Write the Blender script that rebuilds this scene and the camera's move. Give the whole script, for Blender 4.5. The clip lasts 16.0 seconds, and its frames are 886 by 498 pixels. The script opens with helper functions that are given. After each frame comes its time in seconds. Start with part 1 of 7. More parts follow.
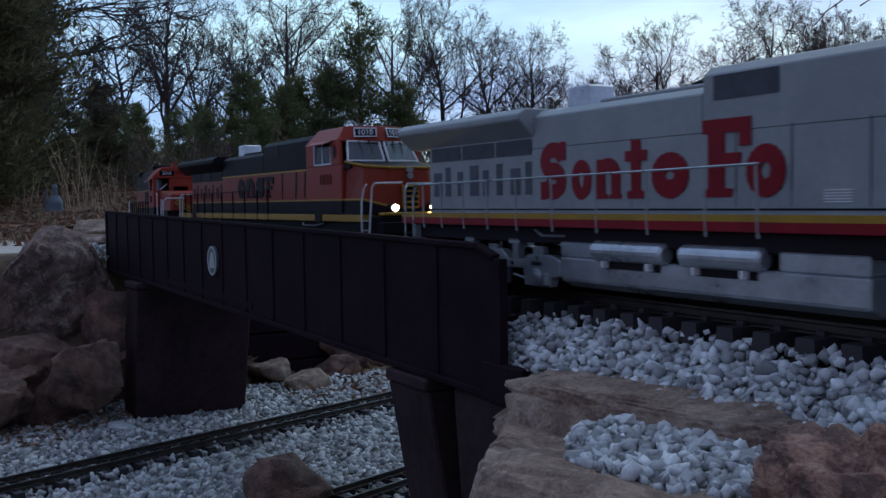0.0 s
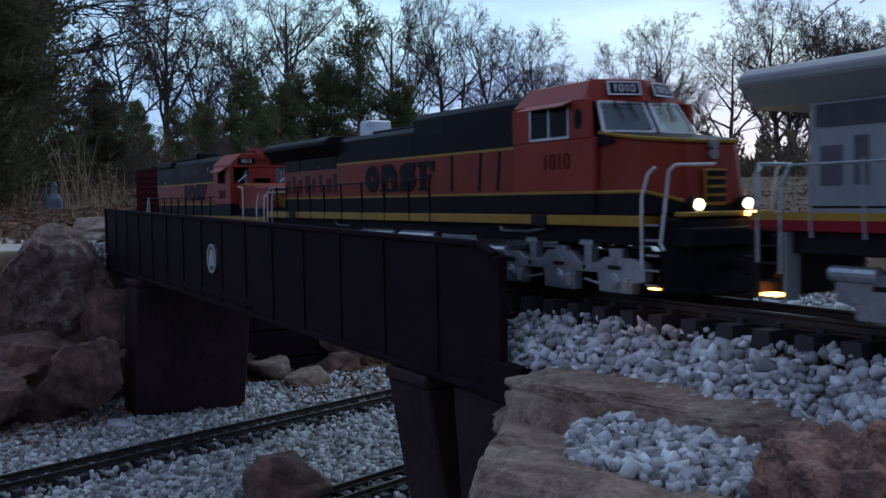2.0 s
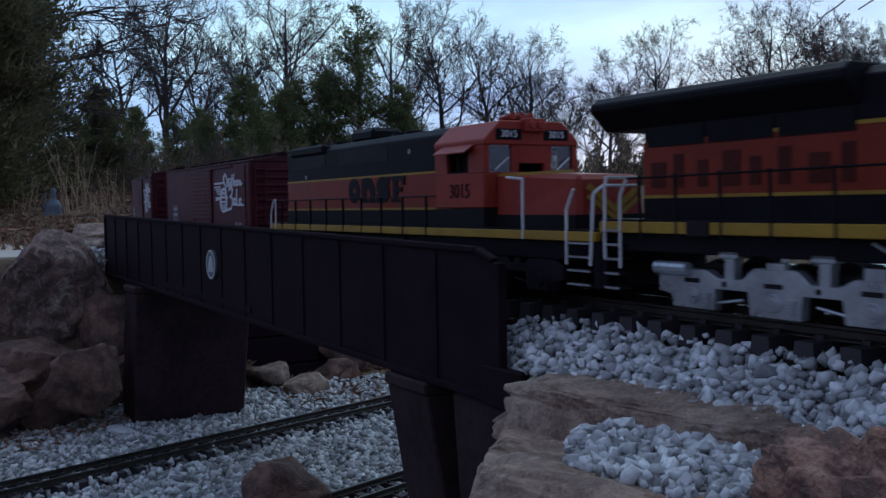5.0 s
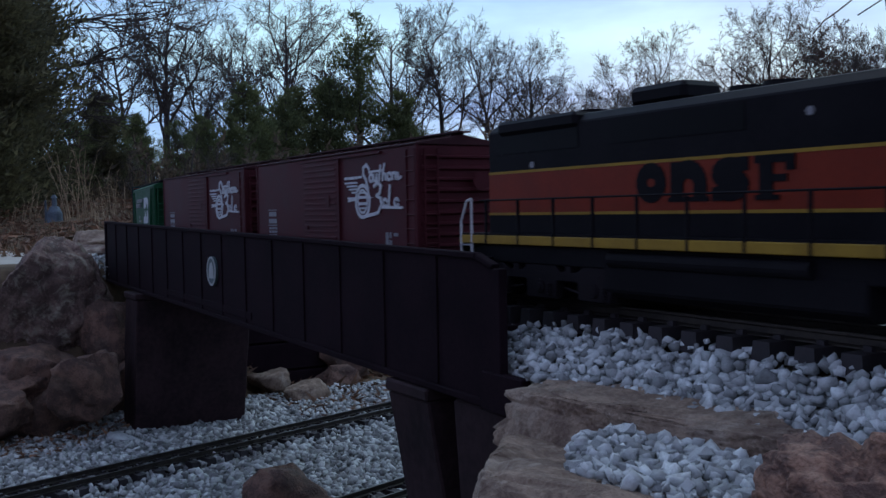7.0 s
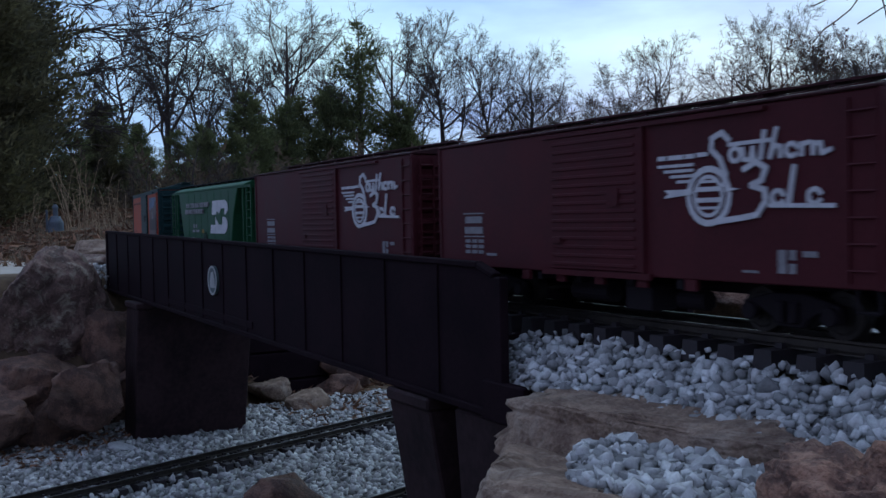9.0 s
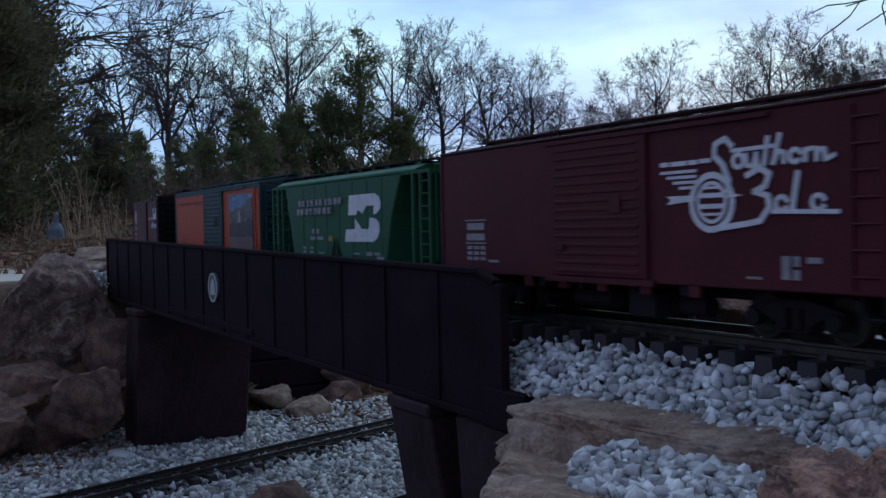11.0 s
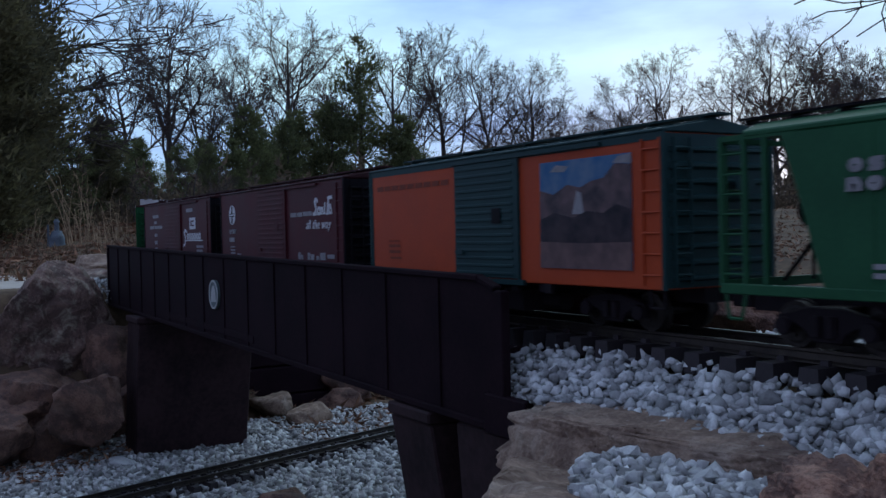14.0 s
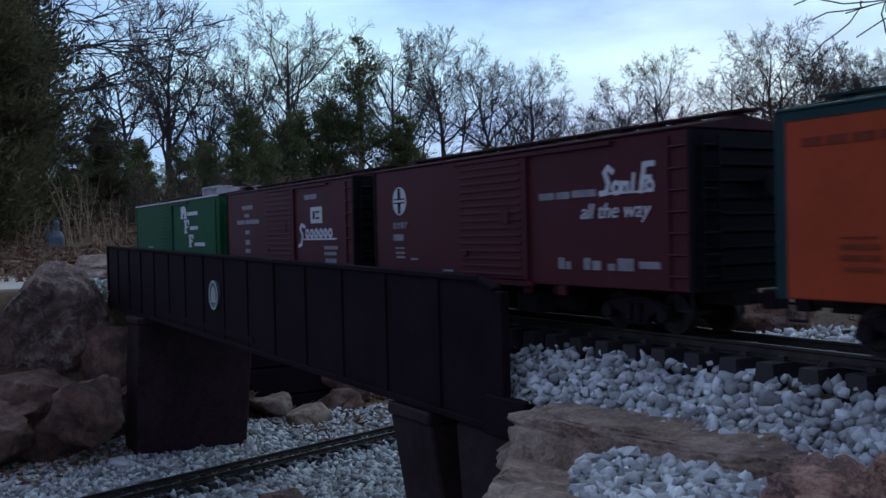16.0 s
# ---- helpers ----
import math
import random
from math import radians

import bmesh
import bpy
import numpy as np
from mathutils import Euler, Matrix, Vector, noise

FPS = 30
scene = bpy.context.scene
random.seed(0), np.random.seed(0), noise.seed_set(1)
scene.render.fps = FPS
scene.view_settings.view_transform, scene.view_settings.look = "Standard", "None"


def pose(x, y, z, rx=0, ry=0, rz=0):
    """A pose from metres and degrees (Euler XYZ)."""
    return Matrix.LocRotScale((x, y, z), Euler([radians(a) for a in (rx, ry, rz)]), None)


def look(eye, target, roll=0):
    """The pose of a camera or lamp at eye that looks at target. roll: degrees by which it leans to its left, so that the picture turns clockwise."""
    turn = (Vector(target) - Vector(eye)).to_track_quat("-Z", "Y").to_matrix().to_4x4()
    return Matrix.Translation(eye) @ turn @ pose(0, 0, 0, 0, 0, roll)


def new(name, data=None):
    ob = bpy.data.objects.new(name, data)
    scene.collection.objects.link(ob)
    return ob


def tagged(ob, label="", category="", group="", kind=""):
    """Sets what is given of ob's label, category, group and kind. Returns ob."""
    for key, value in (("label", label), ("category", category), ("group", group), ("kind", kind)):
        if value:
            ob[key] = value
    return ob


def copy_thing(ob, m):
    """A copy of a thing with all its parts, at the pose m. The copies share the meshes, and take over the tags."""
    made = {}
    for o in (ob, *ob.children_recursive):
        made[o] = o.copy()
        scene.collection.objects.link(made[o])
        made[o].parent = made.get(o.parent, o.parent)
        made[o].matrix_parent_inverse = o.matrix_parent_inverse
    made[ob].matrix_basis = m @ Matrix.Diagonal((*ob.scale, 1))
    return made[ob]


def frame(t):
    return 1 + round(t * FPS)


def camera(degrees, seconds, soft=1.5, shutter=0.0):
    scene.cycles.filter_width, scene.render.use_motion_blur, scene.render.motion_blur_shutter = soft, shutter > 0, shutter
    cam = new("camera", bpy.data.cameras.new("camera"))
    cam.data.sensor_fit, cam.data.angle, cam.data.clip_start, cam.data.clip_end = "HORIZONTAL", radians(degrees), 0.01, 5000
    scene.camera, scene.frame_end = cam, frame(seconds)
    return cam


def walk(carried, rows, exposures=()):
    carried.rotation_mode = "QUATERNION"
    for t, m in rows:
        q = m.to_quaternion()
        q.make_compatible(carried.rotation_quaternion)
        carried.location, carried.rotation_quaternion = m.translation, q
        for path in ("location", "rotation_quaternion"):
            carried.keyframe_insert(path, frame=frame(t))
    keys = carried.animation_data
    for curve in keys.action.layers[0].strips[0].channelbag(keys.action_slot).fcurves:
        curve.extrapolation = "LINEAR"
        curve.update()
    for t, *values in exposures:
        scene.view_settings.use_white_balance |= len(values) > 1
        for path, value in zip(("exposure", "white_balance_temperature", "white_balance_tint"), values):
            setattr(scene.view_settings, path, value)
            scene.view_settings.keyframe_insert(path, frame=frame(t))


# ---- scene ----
cam = camera(49.5, 16.0, soft=1.5, shutter=0.5)
EYE = (0.0, -0.511, 0.076)


def aim(heading, pitch, roll):
    """Camera pose from its heading, tilt and roll in degrees."""
    h, p = radians(heading), radians(pitch)
    way = Vector((math.cos(h) * math.cos(p), math.sin(h) * math.cos(p), math.sin(p)))
    return look(EYE, Vector(EYE) + way, roll)


PATH = [
    (0.0, 149.882, -2.880, -0.893),
    (0.5, 149.867, -2.992, -0.863),
    (1.0, 149.844, -3.152, -0.825),
    (1.5, 149.843, -3.133, -0.833),
    (2.0, 149.858, -3.023, -0.909),
    (2.5, 149.855, -2.888, -0.851),
    (3.0, 149.866, -2.824, -0.907),
    (3.5, 149.850, -2.872, -0.914),
    (4.0, 149.810, -2.876, -0.891),
    (6.5, 149.857, -2.313, -1.004),
    (7.0, 149.838, -2.300, -1.030),
    (7.5, 149.860, -2.165, -1.095),
    (8.0, 149.854, -1.967, -1.100),
    (8.5, 149.878, -1.785, -1.169),
    (9.0, 149.883, -1.769, -1.130),
    (11.5, 149.908, -1.310, -1.228),
    (12.0, 149.916, -1.305, -1.220),
    (12.5, 149.917, -1.333, -1.224),
    (13.0, 149.914, -1.234, -1.225),
    (13.5, 149.914, -1.127, -1.271),
    (14.0, 149.930, -0.969, -1.305),
    (14.5, 149.940, -0.922, -1.350),
    (15.0, 149.942, -0.969, -1.327),
    (15.5, 149.936, -0.967, -1.400),
    (16.0, 149.924, -0.931, -1.308),
]
walk(cam, [(t, aim(h, p, r)) for t, h, p, r in PATH], exposures=((0.0, 0.22, 6660, 15), (16.0, 0.22, 6660, 15)))

# ---- light ----
SUN_ELEV, SUN_ROT = 3.0, 318.0
GLOW, SKY = 132.0, 1.12
world = bpy.data.worlds.new("dusk_sky")
scene.world = world
world.use_nodes = True
wn, wl = world.node_tree.nodes, world.node_tree.links
bg = wn["Background"]
sky = wn.new("ShaderNodeTexSky")
sky.sky_type = "NISHITA"
sky.sun_disc = False
sky.sun_elevation, sky.sun_rotation = radians(SUN_ELEV), radians(SUN_ROT)
skyk = wn.new("ShaderNodeVectorMath")
skyk.operation = "SCALE"
skyk.inputs["Scale"].default_value = 0.12
wl.new(sky.outputs["Color"], skyk.inputs[0])
tc = wn.new("ShaderNodeTexCoord")
mp = wn.new("ShaderNodeMapping")
mp.inputs["Scale"].default_value = (1.0, 1.0, 3.5)
wl.new(tc.outputs["Generated"], mp.inputs["Vector"])
cl = wn.new("ShaderNodeTexNoise")
cl.inputs["Scale"].default_value = 2.2
cl.inputs["Detail"].default_value = 6.0
cl.inputs["Roughness"].default_value = 0.55
wl.new(mp.outputs["Vector"], cl.inputs["Vector"])
cr = wn.new("ShaderNodeValToRGB")
cr.color_ramp.elements[0].position, cr.color_ramp.elements[0].color = 0.36, (0.20, 0.40, 0.82, 1)
cr.color_ramp.elements[1].position, cr.color_ramp.elements[1].color = 0.64, (0.50, 0.84, 1.0, 1)
# thinner, brighter cloud towards the sunset and higher up
lean = wn.new("ShaderNodeVectorMath")
lean.operation = "DOT_PRODUCT"
lean.inputs[1].default_value = Vector((math.cos(radians(112)), math.sin(radians(112)), 0.55)).normalized()
wl.new(tc.outputs["Generated"], lean.inputs[0])
leank = wn.new("ShaderNodeMath")
leank.operation = "MULTIPLY_ADD"
leank.inputs[1].default_value, leank.inputs[2].default_value = 0.22, -0.125
wl.new(lean.outputs["Value"], leank.inputs[0])
cloud = wn.new("ShaderNodeMath")
wl.new(cl.outputs["Fac"], cloud.inputs[0]), wl.new(leank.outputs[0], cloud.inputs[1])
wl.new(cloud.outputs[0], cr.inputs["Fac"])
mix = wn.new("ShaderNodeMix")
mix.data_type = "RGBA"
mix.inputs["Factor"].default_value = 0.92
wl.new(skyk.outputs["Vector"], mix.inputs["A"])
wl.new(cr.outputs["Color"], mix.inputs["B"])
# after sunset the sky is brightest on the side where the sun went down
glow_dir = wn.new("ShaderNodeVectorMath")
glow_dir.operation = "DOT_PRODUCT"
g = Vector((math.cos(radians(GLOW)), math.sin(radians(GLOW)), 0.30)).normalized()
glow_dir.inputs[1].default_value = g
wl.new(tc.outputs["Generated"], glow_dir.inputs[0])
gr = wn.new("ShaderNodeMapRange")
gr.interpolation_type = "SMOOTHSTEP"
gr.inputs["From Min"].default_value, gr.inputs["From Max"].default_value = -0.4, 1.0
gr.inputs["To Min"].default_value, gr.inputs["To Max"].default_value = 0.60, 0.99
wl.new(glow_dir.outputs["Value"], gr.inputs["Value"])
# and turns violet-grey on the side away from it
away = wn.new("ShaderNodeMapRange")
away.inputs["From Min"].default_value, away.inputs["From Max"].default_value = 0.96, -0.2
wl.new(glow_dir.outputs["Value"], away.inputs["Value"])
dusk = wn.new("ShaderNodeMix")
dusk.data_type = "RGBA"
dusk.inputs["B"].default_value = (0.37, 0.475, 0.79, 1)
wl.new(away.outputs[0], dusk.inputs["Factor"])
wl.new(mix.outputs["Result"], dusk.inputs["A"])
wl.new(dusk.outputs["Result"], bg.inputs["Color"])
st = wn.new("ShaderNodeMath")
st.operation = "MULTIPLY"
st.inputs[1].default_value = SKY
wl.new(gr.outputs[0], st.inputs[0])
wl.new(st.outputs[0], bg.inputs["Strength"])
sun = new("sun", bpy.data.lights.new("sun", "SUN"))
sun.data.energy, sun.data.angle, sun.data.color = 0.32, radians(40), (0.92, 0.95, 1.0)
sun.matrix_world = look((-6.7, 7.4, 14.0), (0, 0, 0))

# ---- materials ----
def nodes_of(name):
    m = bpy.data.materials.new(name)
    m.use_nodes = True
    nt = m.node_tree
    return m, nt.nodes, nt.links, nt.nodes["Principled BSDF"]


def surface(name, base, dark=None, rough=0.6, metal=0.0, scale=40.0, fine=400.0, bump=0.15, depth=0.001, spread=0.0, spec=0.5, rough_var=0.12, lo=0.35, hi=0.65):
    """A worn surface: two colours mixed by a coarse and a fine noise, relief, and a change of shade from piece to piece."""
    m, n, l, b = nodes_of(name)
    dark = dark or tuple(c * 0.72 for c in base)
    tc = n.new("ShaderNodeTexCoord")
    a = n.new("ShaderNodeTexNoise")
    a.inputs["Scale"].default_value, a.inputs["Detail"].default_value, a.inputs["Roughness"].default_value = scale, 5, 0.6
    f = n.new("ShaderNodeTexNoise")
    f.inputs["Scale"].default_value, f.inputs["Detail"].default_value = fine, 3
    l.new(tc.outputs["Object"], a.inputs["Vector"]), l.new(tc.outputs["Object"], f.inputs["Vector"])
    sm = n.new("ShaderNodeMath")
    sm.operation = "MULTIPLY_ADD"
    sm.inputs[1].default_value, sm.inputs[2].default_value = 0.4, -0.2
    l.new(f.outputs["Fac"], sm.inputs[0])
    ad = n.new("ShaderNodeMath")
    l.new(a.outputs["Fac"], ad.inputs[0]), l.new(sm.outputs[0], ad.inputs[1])
    r = n.new("ShaderNodeValToRGB")
    r.color_ramp.elements[0].position, r.color_ramp.elements[1].position = lo, hi
    r.color_ramp.elements[0].color, r.color_ramp.elements[1].color = (*dark, 1), (*base, 1)
    l.new(ad.outputs[0], r.inputs["Fac"])
    out = r.outputs["Color"]
    if spread:
        geo, inf = n.new("ShaderNodeNewGeometry"), n.new("ShaderNodeObjectInfo")
        add = n.new("ShaderNodeMath")
        l.new(geo.outputs["Random Per Island"], add.inputs[0]), l.new(inf.outputs["Random"], add.inputs[1])
        fr = n.new("ShaderNodeMath")
        fr.operation = "FRACT"
        l.new(add.outputs[0], fr.inputs[0])
        mr = n.new("ShaderNodeMapRange")
        mr.inputs["To Min"].default_value, mr.inputs["To Max"].default_value = 1 - spread, 1 + spread * 0.6
        l.new(fr.outputs[0], mr.inputs["Value"])
        vm = n.new("ShaderNodeVectorMath")
        vm.operation = "SCALE"
        l.new(out, vm.inputs[0]), l.new(mr.outputs[0], vm.inputs["Scale"])
        out = vm.outputs["Vector"]
    l.new(out, b.inputs["Base Color"])
    rr = n.new("ShaderNodeMapRange")
    rr.inputs["To Min"].default_value, rr.inputs["To Max"].default_value = max(0.02, rough - rough_var), min(1, rough + rough_var)
    l.new(a.outputs["Fac"], rr.inputs["Value"]), l.new(rr.outputs[0], b.inputs["Roughness"])
    b.inputs["Metallic"].default_value = metal
    b.inputs["Specular IOR Level"].default_value = spec
    if bump:
        bp = n.new("ShaderNodeBump")
        bp.inputs["Strength"].default_value, bp.inputs["Distance"].default_value = bump, depth
        l.new(ad.outputs[0], bp.inputs["Height"]), l.new(bp.outputs["Normal"], b.inputs["Normal"])
    return m


def glow(name, color, strength):
    m, n, l, b = nodes_of(name)
    b.inputs["Base Color"].default_value = (*color, 1)
    b.inputs["Emission Color"].default_value = (*color, 1)
    b.inputs["Emission Strength"].default_value = strength
    return m


def glass(name, tint=(0.9, 0.95, 1.0), ior=1.5):
    m, n, l, b = nodes_of(name)
    b.inputs["Base Color"].default_value = (*tint, 1)
    b.inputs["Roughness"].default_value = 0.03
    b.inputs["Transmission Weight"].default_value = 1.0
    b.inputs["IOR"].default_value = ior
    return m


M_GRAVEL = surface("crushed_limestone", (0.53, 0.56, 0.555), (0.36, 0.375, 0.37), 0.85, scale=90, fine=700, bump=0.6, spread=0.6)


def weathered(m, pale, scale, share=0.5, stain=(0.05, 0.032, 0.026)):
    """Adds patches of lichen and darker stains, each with its own uneven outline, to a stone."""
    n, l = m.node_tree.nodes, m.node_tree.links
    b = next(q for q in n if q.type == "BSDF_PRINCIPLED")
    tc = n.new("ShaderNodeTexCoord")
    for colour, sc, lo, hi, k in ((stain, scale * 0.6, 0.50, 0.62, 0.75), (pale, scale, 0.54, 0.66, share), (pale, scale * 5, 0.60, 0.68, share * 0.8)):
        t = n.new("ShaderNodeTexNoise")
        t.inputs["Scale"].default_value, t.inputs["Detail"].default_value, t.inputs["Roughness"].default_value, t.inputs["Distortion"].default_value = sc, 7, 0.68, 0.5
        l.new(tc.outputs["Object"], t.inputs["Vector"])
        mr = n.new("ShaderNodeMapRange")
        mr.inputs["From Min"].default_value, mr.inputs["From Max"].default_value, mr.inputs["To Max"].default_value = lo, hi, k
        l.new(t.outputs["Fac"], mr.inputs["Value"])
        mx = n.new("ShaderNodeMix")
        mx.data_type = "RGBA"
        mx.inputs["B"].default_value = (*colour, 1)
        old = b.inputs["Base Color"].links[0].from_socket
        l.new(mr.outputs[0], mx.inputs["Factor"]), l.new(old, mx.inputs["A"]), l.new(mx.outputs["Result"], b.inputs["Base Color"])
    return m


M_ROCK = weathered(surface("weathered_sandstone", (0.200, 0.112, 0.078), (0.082, 0.046, 0.036), 0.9, scale=38, fine=320, bump=1.0, depth=0.006, lo=0.40, hi=0.62), (0.24, 0.17, 0.125), 14, 0.45)
M_ROCK_TAN = weathered(surface("tan_limestone", (0.30, 0.215, 0.155), (0.150, 0.098, 0.070), 0.9, scale=45, fine=380, bump=1.0, depth=0.004, lo=0.40, hi=0.62), (0.40, 0.33, 0.26), 26, 0.5, (0.10, 0.062, 0.046))
M_ROCK_RED = weathered(surface("red_brown_stone", (0.32, 0.175, 0.118), (0.095, 0.050, 0.038), 0.92, scale=70, fine=420, bump=1.0, depth=0.005, lo=0.40, hi=0.62), (0.34, 0.22, 0.16), 30, 0.45)
M_ROCK_GREY = weathered(surface("lichened_grey_stone", (0.235, 0.152, 0.120), (0.100, 0.062, 0.052), 0.92, scale=26, fine=260, bump=1.0, depth=0.006, lo=0.40, hi=0.64), (0.40, 0.36, 0.27), 34, 0.6)
# the same limestone darkened for the gorge, shade put into its colour
M_GRAVEL_SHADE = surface("shaded_gorge_limestone", (0.49, 0.51, 0.495), (0.28, 0.29, 0.28), 0.9, scale=90, fine=700, bump=0.6, spread=0.7)
M_GROUND = surface("leaf_littered_soil", (0.15, 0.105, 0.066), (0.065, 0.045, 0.031), 0.95, spec=0.1, scale=3, fine=60, bump=0.6, depth=0.01)
M_CONCRETE = surface("pale_concrete", (0.44, 0.39, 0.33), (0.34, 0.30, 0.25), 0.85, scale=4, fine=120, bump=0.2)
M_BLACK = surface("black_bridge_paint", (0.0195, 0.0110, 0.0145), (0.0120, 0.0070, 0.0095), 0.75, scale=18, fine=220, bump=0.25, depth=0.0006, spec=0.04)
M_PIER = surface("black_stained_pier_wood", (0.042, 0.024, 0.026), (0.018, 0.011, 0.012), 0.8, scale=9, fine=120, bump=0.5, depth=0.002, spec=0.15)
M_TIE = surface("dark_plastic_sleeper", (0.028, 0.021, 0.025), (0.014, 0.011, 0.013), 0.7, scale=70, fine=500, bump=0.4, spread=0.3)
M_RAIL = surface("dull_brass_rail", (0.07, 0.06, 0.05), (0.035, 0.03, 0.027), 0.5, 0.7, scale=60, fine=500, bump=0.2)
M_DARK = surface("dark_underframe", (0.015, 0.011, 0.014), None, 0.75, scale=80, fine=600, bump=0.2, spec=0.15)


# ---- mesh building ----
def box(bm, x0, x1, y0, y1, z0, z1):
    v = [bm.verts.new(c) for c in ((x0, y0, z0), (x1, y0, z0), (x1, y1, z0), (x0, y1, z0), (x0, y0, z1), (x1, y0, z1), (x1, y1, z1), (x0, y1, z1))]
    for f in ((3, 2, 1, 0), (4, 5, 6, 7), (0, 1, 5, 4), (1, 2, 6, 5), (2, 3, 7, 6), (3, 0, 4, 7)):
        bm.faces.new([v[i] for i in f])


def hull8(bm, lower, upper):
    """A block between a lower and an upper ring of points."""
    n = len(lower)
    a, b = [bm.verts.new(c) for c in lower], [bm.verts.new(c) for c in upper]
    bm.faces.new(a[::-1]), bm.faces.new(b)
    for i in range(n):
        j = (i + 1) % n
        bm.faces.new((a[i], a[j], b[j], b[i]))


def prism(bm, outline, y0, y1, axis="y"):
    """An outline drawn in two axes, drawn out along the third."""
    def at(u, w, d):
        return {"y": (u, d, w), "x": (d, u, w), "z": (u, w, d)}[axis]
    hull8(bm, [at(u, w, y0) for u, w in outline], [at(u, w, y1) for u, w in outline])


def rod(bm, p0, p1, r0, r1=None, n=8, caps=True):
    r1 = r0 if r1 is None else r1
    p0, p1 = Vector(p0), Vector(p1)
    d = (p1 - p0).normalized()
    u = d.orthogonal().normalized()
    w = d.cross(u)
    a, b = [], []
    for i in range(n):
        k = 2 * math.pi * i / n
        o = u * math.cos(k) + w * math.sin(k)
        a.append(bm.verts.new(p0 + o * r0)), b.append(bm.verts.new(p1 + o * r1))
    for i in range(n):
        j = (i + 1) % n
        bm.faces.new((a[i], a[j], b[j], b[i]))
    if caps:
        bm.faces.new(a[::-1]), bm.faces.new(b)


def rods(bm, points, r, n=6):
    for p, q in zip(points, points[1:]):
        rod(bm, p, q, r, n=n)


def finish(name, bm, material, bevel=0.0, smooth=False, segments=1):
    bmesh.ops.recalc_face_normals(bm, faces=bm.faces)
    if bevel:
        es = [e for e in bm.edges if len(e.link_faces) == 2 and e.calc_face_angle(0) > 0.6]
        bmesh.ops.bevel(bm, geom=es, offset=bevel, segments=segments, affect="EDGES", clamp_overlap=True)
    me = bpy.data.meshes.new(name)
    bm.to_mesh(me)
    bm.free()
    me.materials.append(material)
    if smooth:
        me.polygons.foreach_set("use_smooth", [True] * len(me.polygons))
    return me


def part(name, bm, material, parent, label="", bevel=0.0, smooth=False):
    ob = new(name, finish(name, bm, material, bevel, smooth))
    ob.parent = parent
    if label:
        ob["label"] = label
    return ob


def thing(name, label, category, group="", kind="", data=None):
    return tagged(new(name, data), label, category, group, kind)


def smoothstep(a, b, x):
    t = np.clip((x - a) / (b - a), 0, 1)
    return t * t * (3 - 2 * t)


# ---- the lie of the land ----
LOW, HIGH = -0.335, -0.026


def ground_z(x, y):
    """Height of the ground: a dug gorge under the bridge, banks beside it and a bank that climbs into the wood."""
    x, y = np.asarray(x, float), np.asarray(y, float)
    left = -1.93 - 0.18 * (y + 0.1) - 0.6 * np.clip(y - 0.05, 0, 0.6)
    right = np.where(y < -0.100, -0.47, -0.68) + 0.0 * y
    cut = smoothstep(left - 0.28, left, x) * (1 - smoothstep(right, right + 0.07, x))
    cut = cut * (1 - smoothstep(0.9, 1.9, y))
    side = np.interp(y, [-1.2, -0.34, -0.26, -0.21, -0.135, -0.115, -0.055, 0.05], [-0.22, -0.19, -0.14, -0.11, -0.088, -0.064, -0.0345, HIGH - 0.001])
    plain = np.where(x > -0.9, side, HIGH)
    far = -0.085 * smoothstep(-2.32, -2.75, x) * (1 - smoothstep(0.0, 0.8, y))
    r = np.hypot(x, y)
    rise = 0.26 * smoothstep(5.0, 12.0, r)
    bumps = 0.01 * np.sin(7.3 * x + 1.3) * np.sin(6.1 * y) * smoothstep(2, 4, r) + 0.05 * np.sin(1.9 * x + 0.7 * y) * np.sin(1.3 * y - 0.4) * smoothstep(5, 9, r)
    return (plain + far) * (1 - cut) + LOW * cut + rise + bumps


def axis_of(lo, hi, step, reach):
    a = list(np.arange(lo, hi + step / 2, step))
    d = step
    while a[-1] < reach:
        d *= 1.22
        a.append(a[-1] + d)
    d = step
    while a[0] > -reach:
        d *= 1.22
        a.insert(0, a[0] - d)
    return np.array(a)


def build_ground():
    gx, gy = axis_of(-2.6, 0.3, 0.03, 1500), axis_of(-0.8, 1.0, 0.03, 1500)
    X, Y = np.meshgrid(gx, gy, indexing="ij")
    Z = ground_z(X, Y)
    nx, ny = len(gx), len(gy)
    verts = np.stack([X, Y, Z], -1).reshape(-1, 3)
    i = (np.arange(nx - 1)[:, None] * ny + np.arange(ny - 1)).ravel()
    faces = np.stack([i, i + ny, i + ny + 1, i + 1], 1)
    me = bpy.data.meshes.new("ground")
    me.from_pydata(verts.tolist(), [], faces.tolist())
    me.materials.append(M_GROUND)
    me.polygons.foreach_set("use_smooth", [True] * len(me.polygons))
    thing("ground", "brown soil with dead leaves, dug out under the bridge", "ground", kind="structure", data=me)


build_ground()


# ---- track ----
CURVE_X, CURVE_R = -1.80, 2.2
TURN = radians(65)


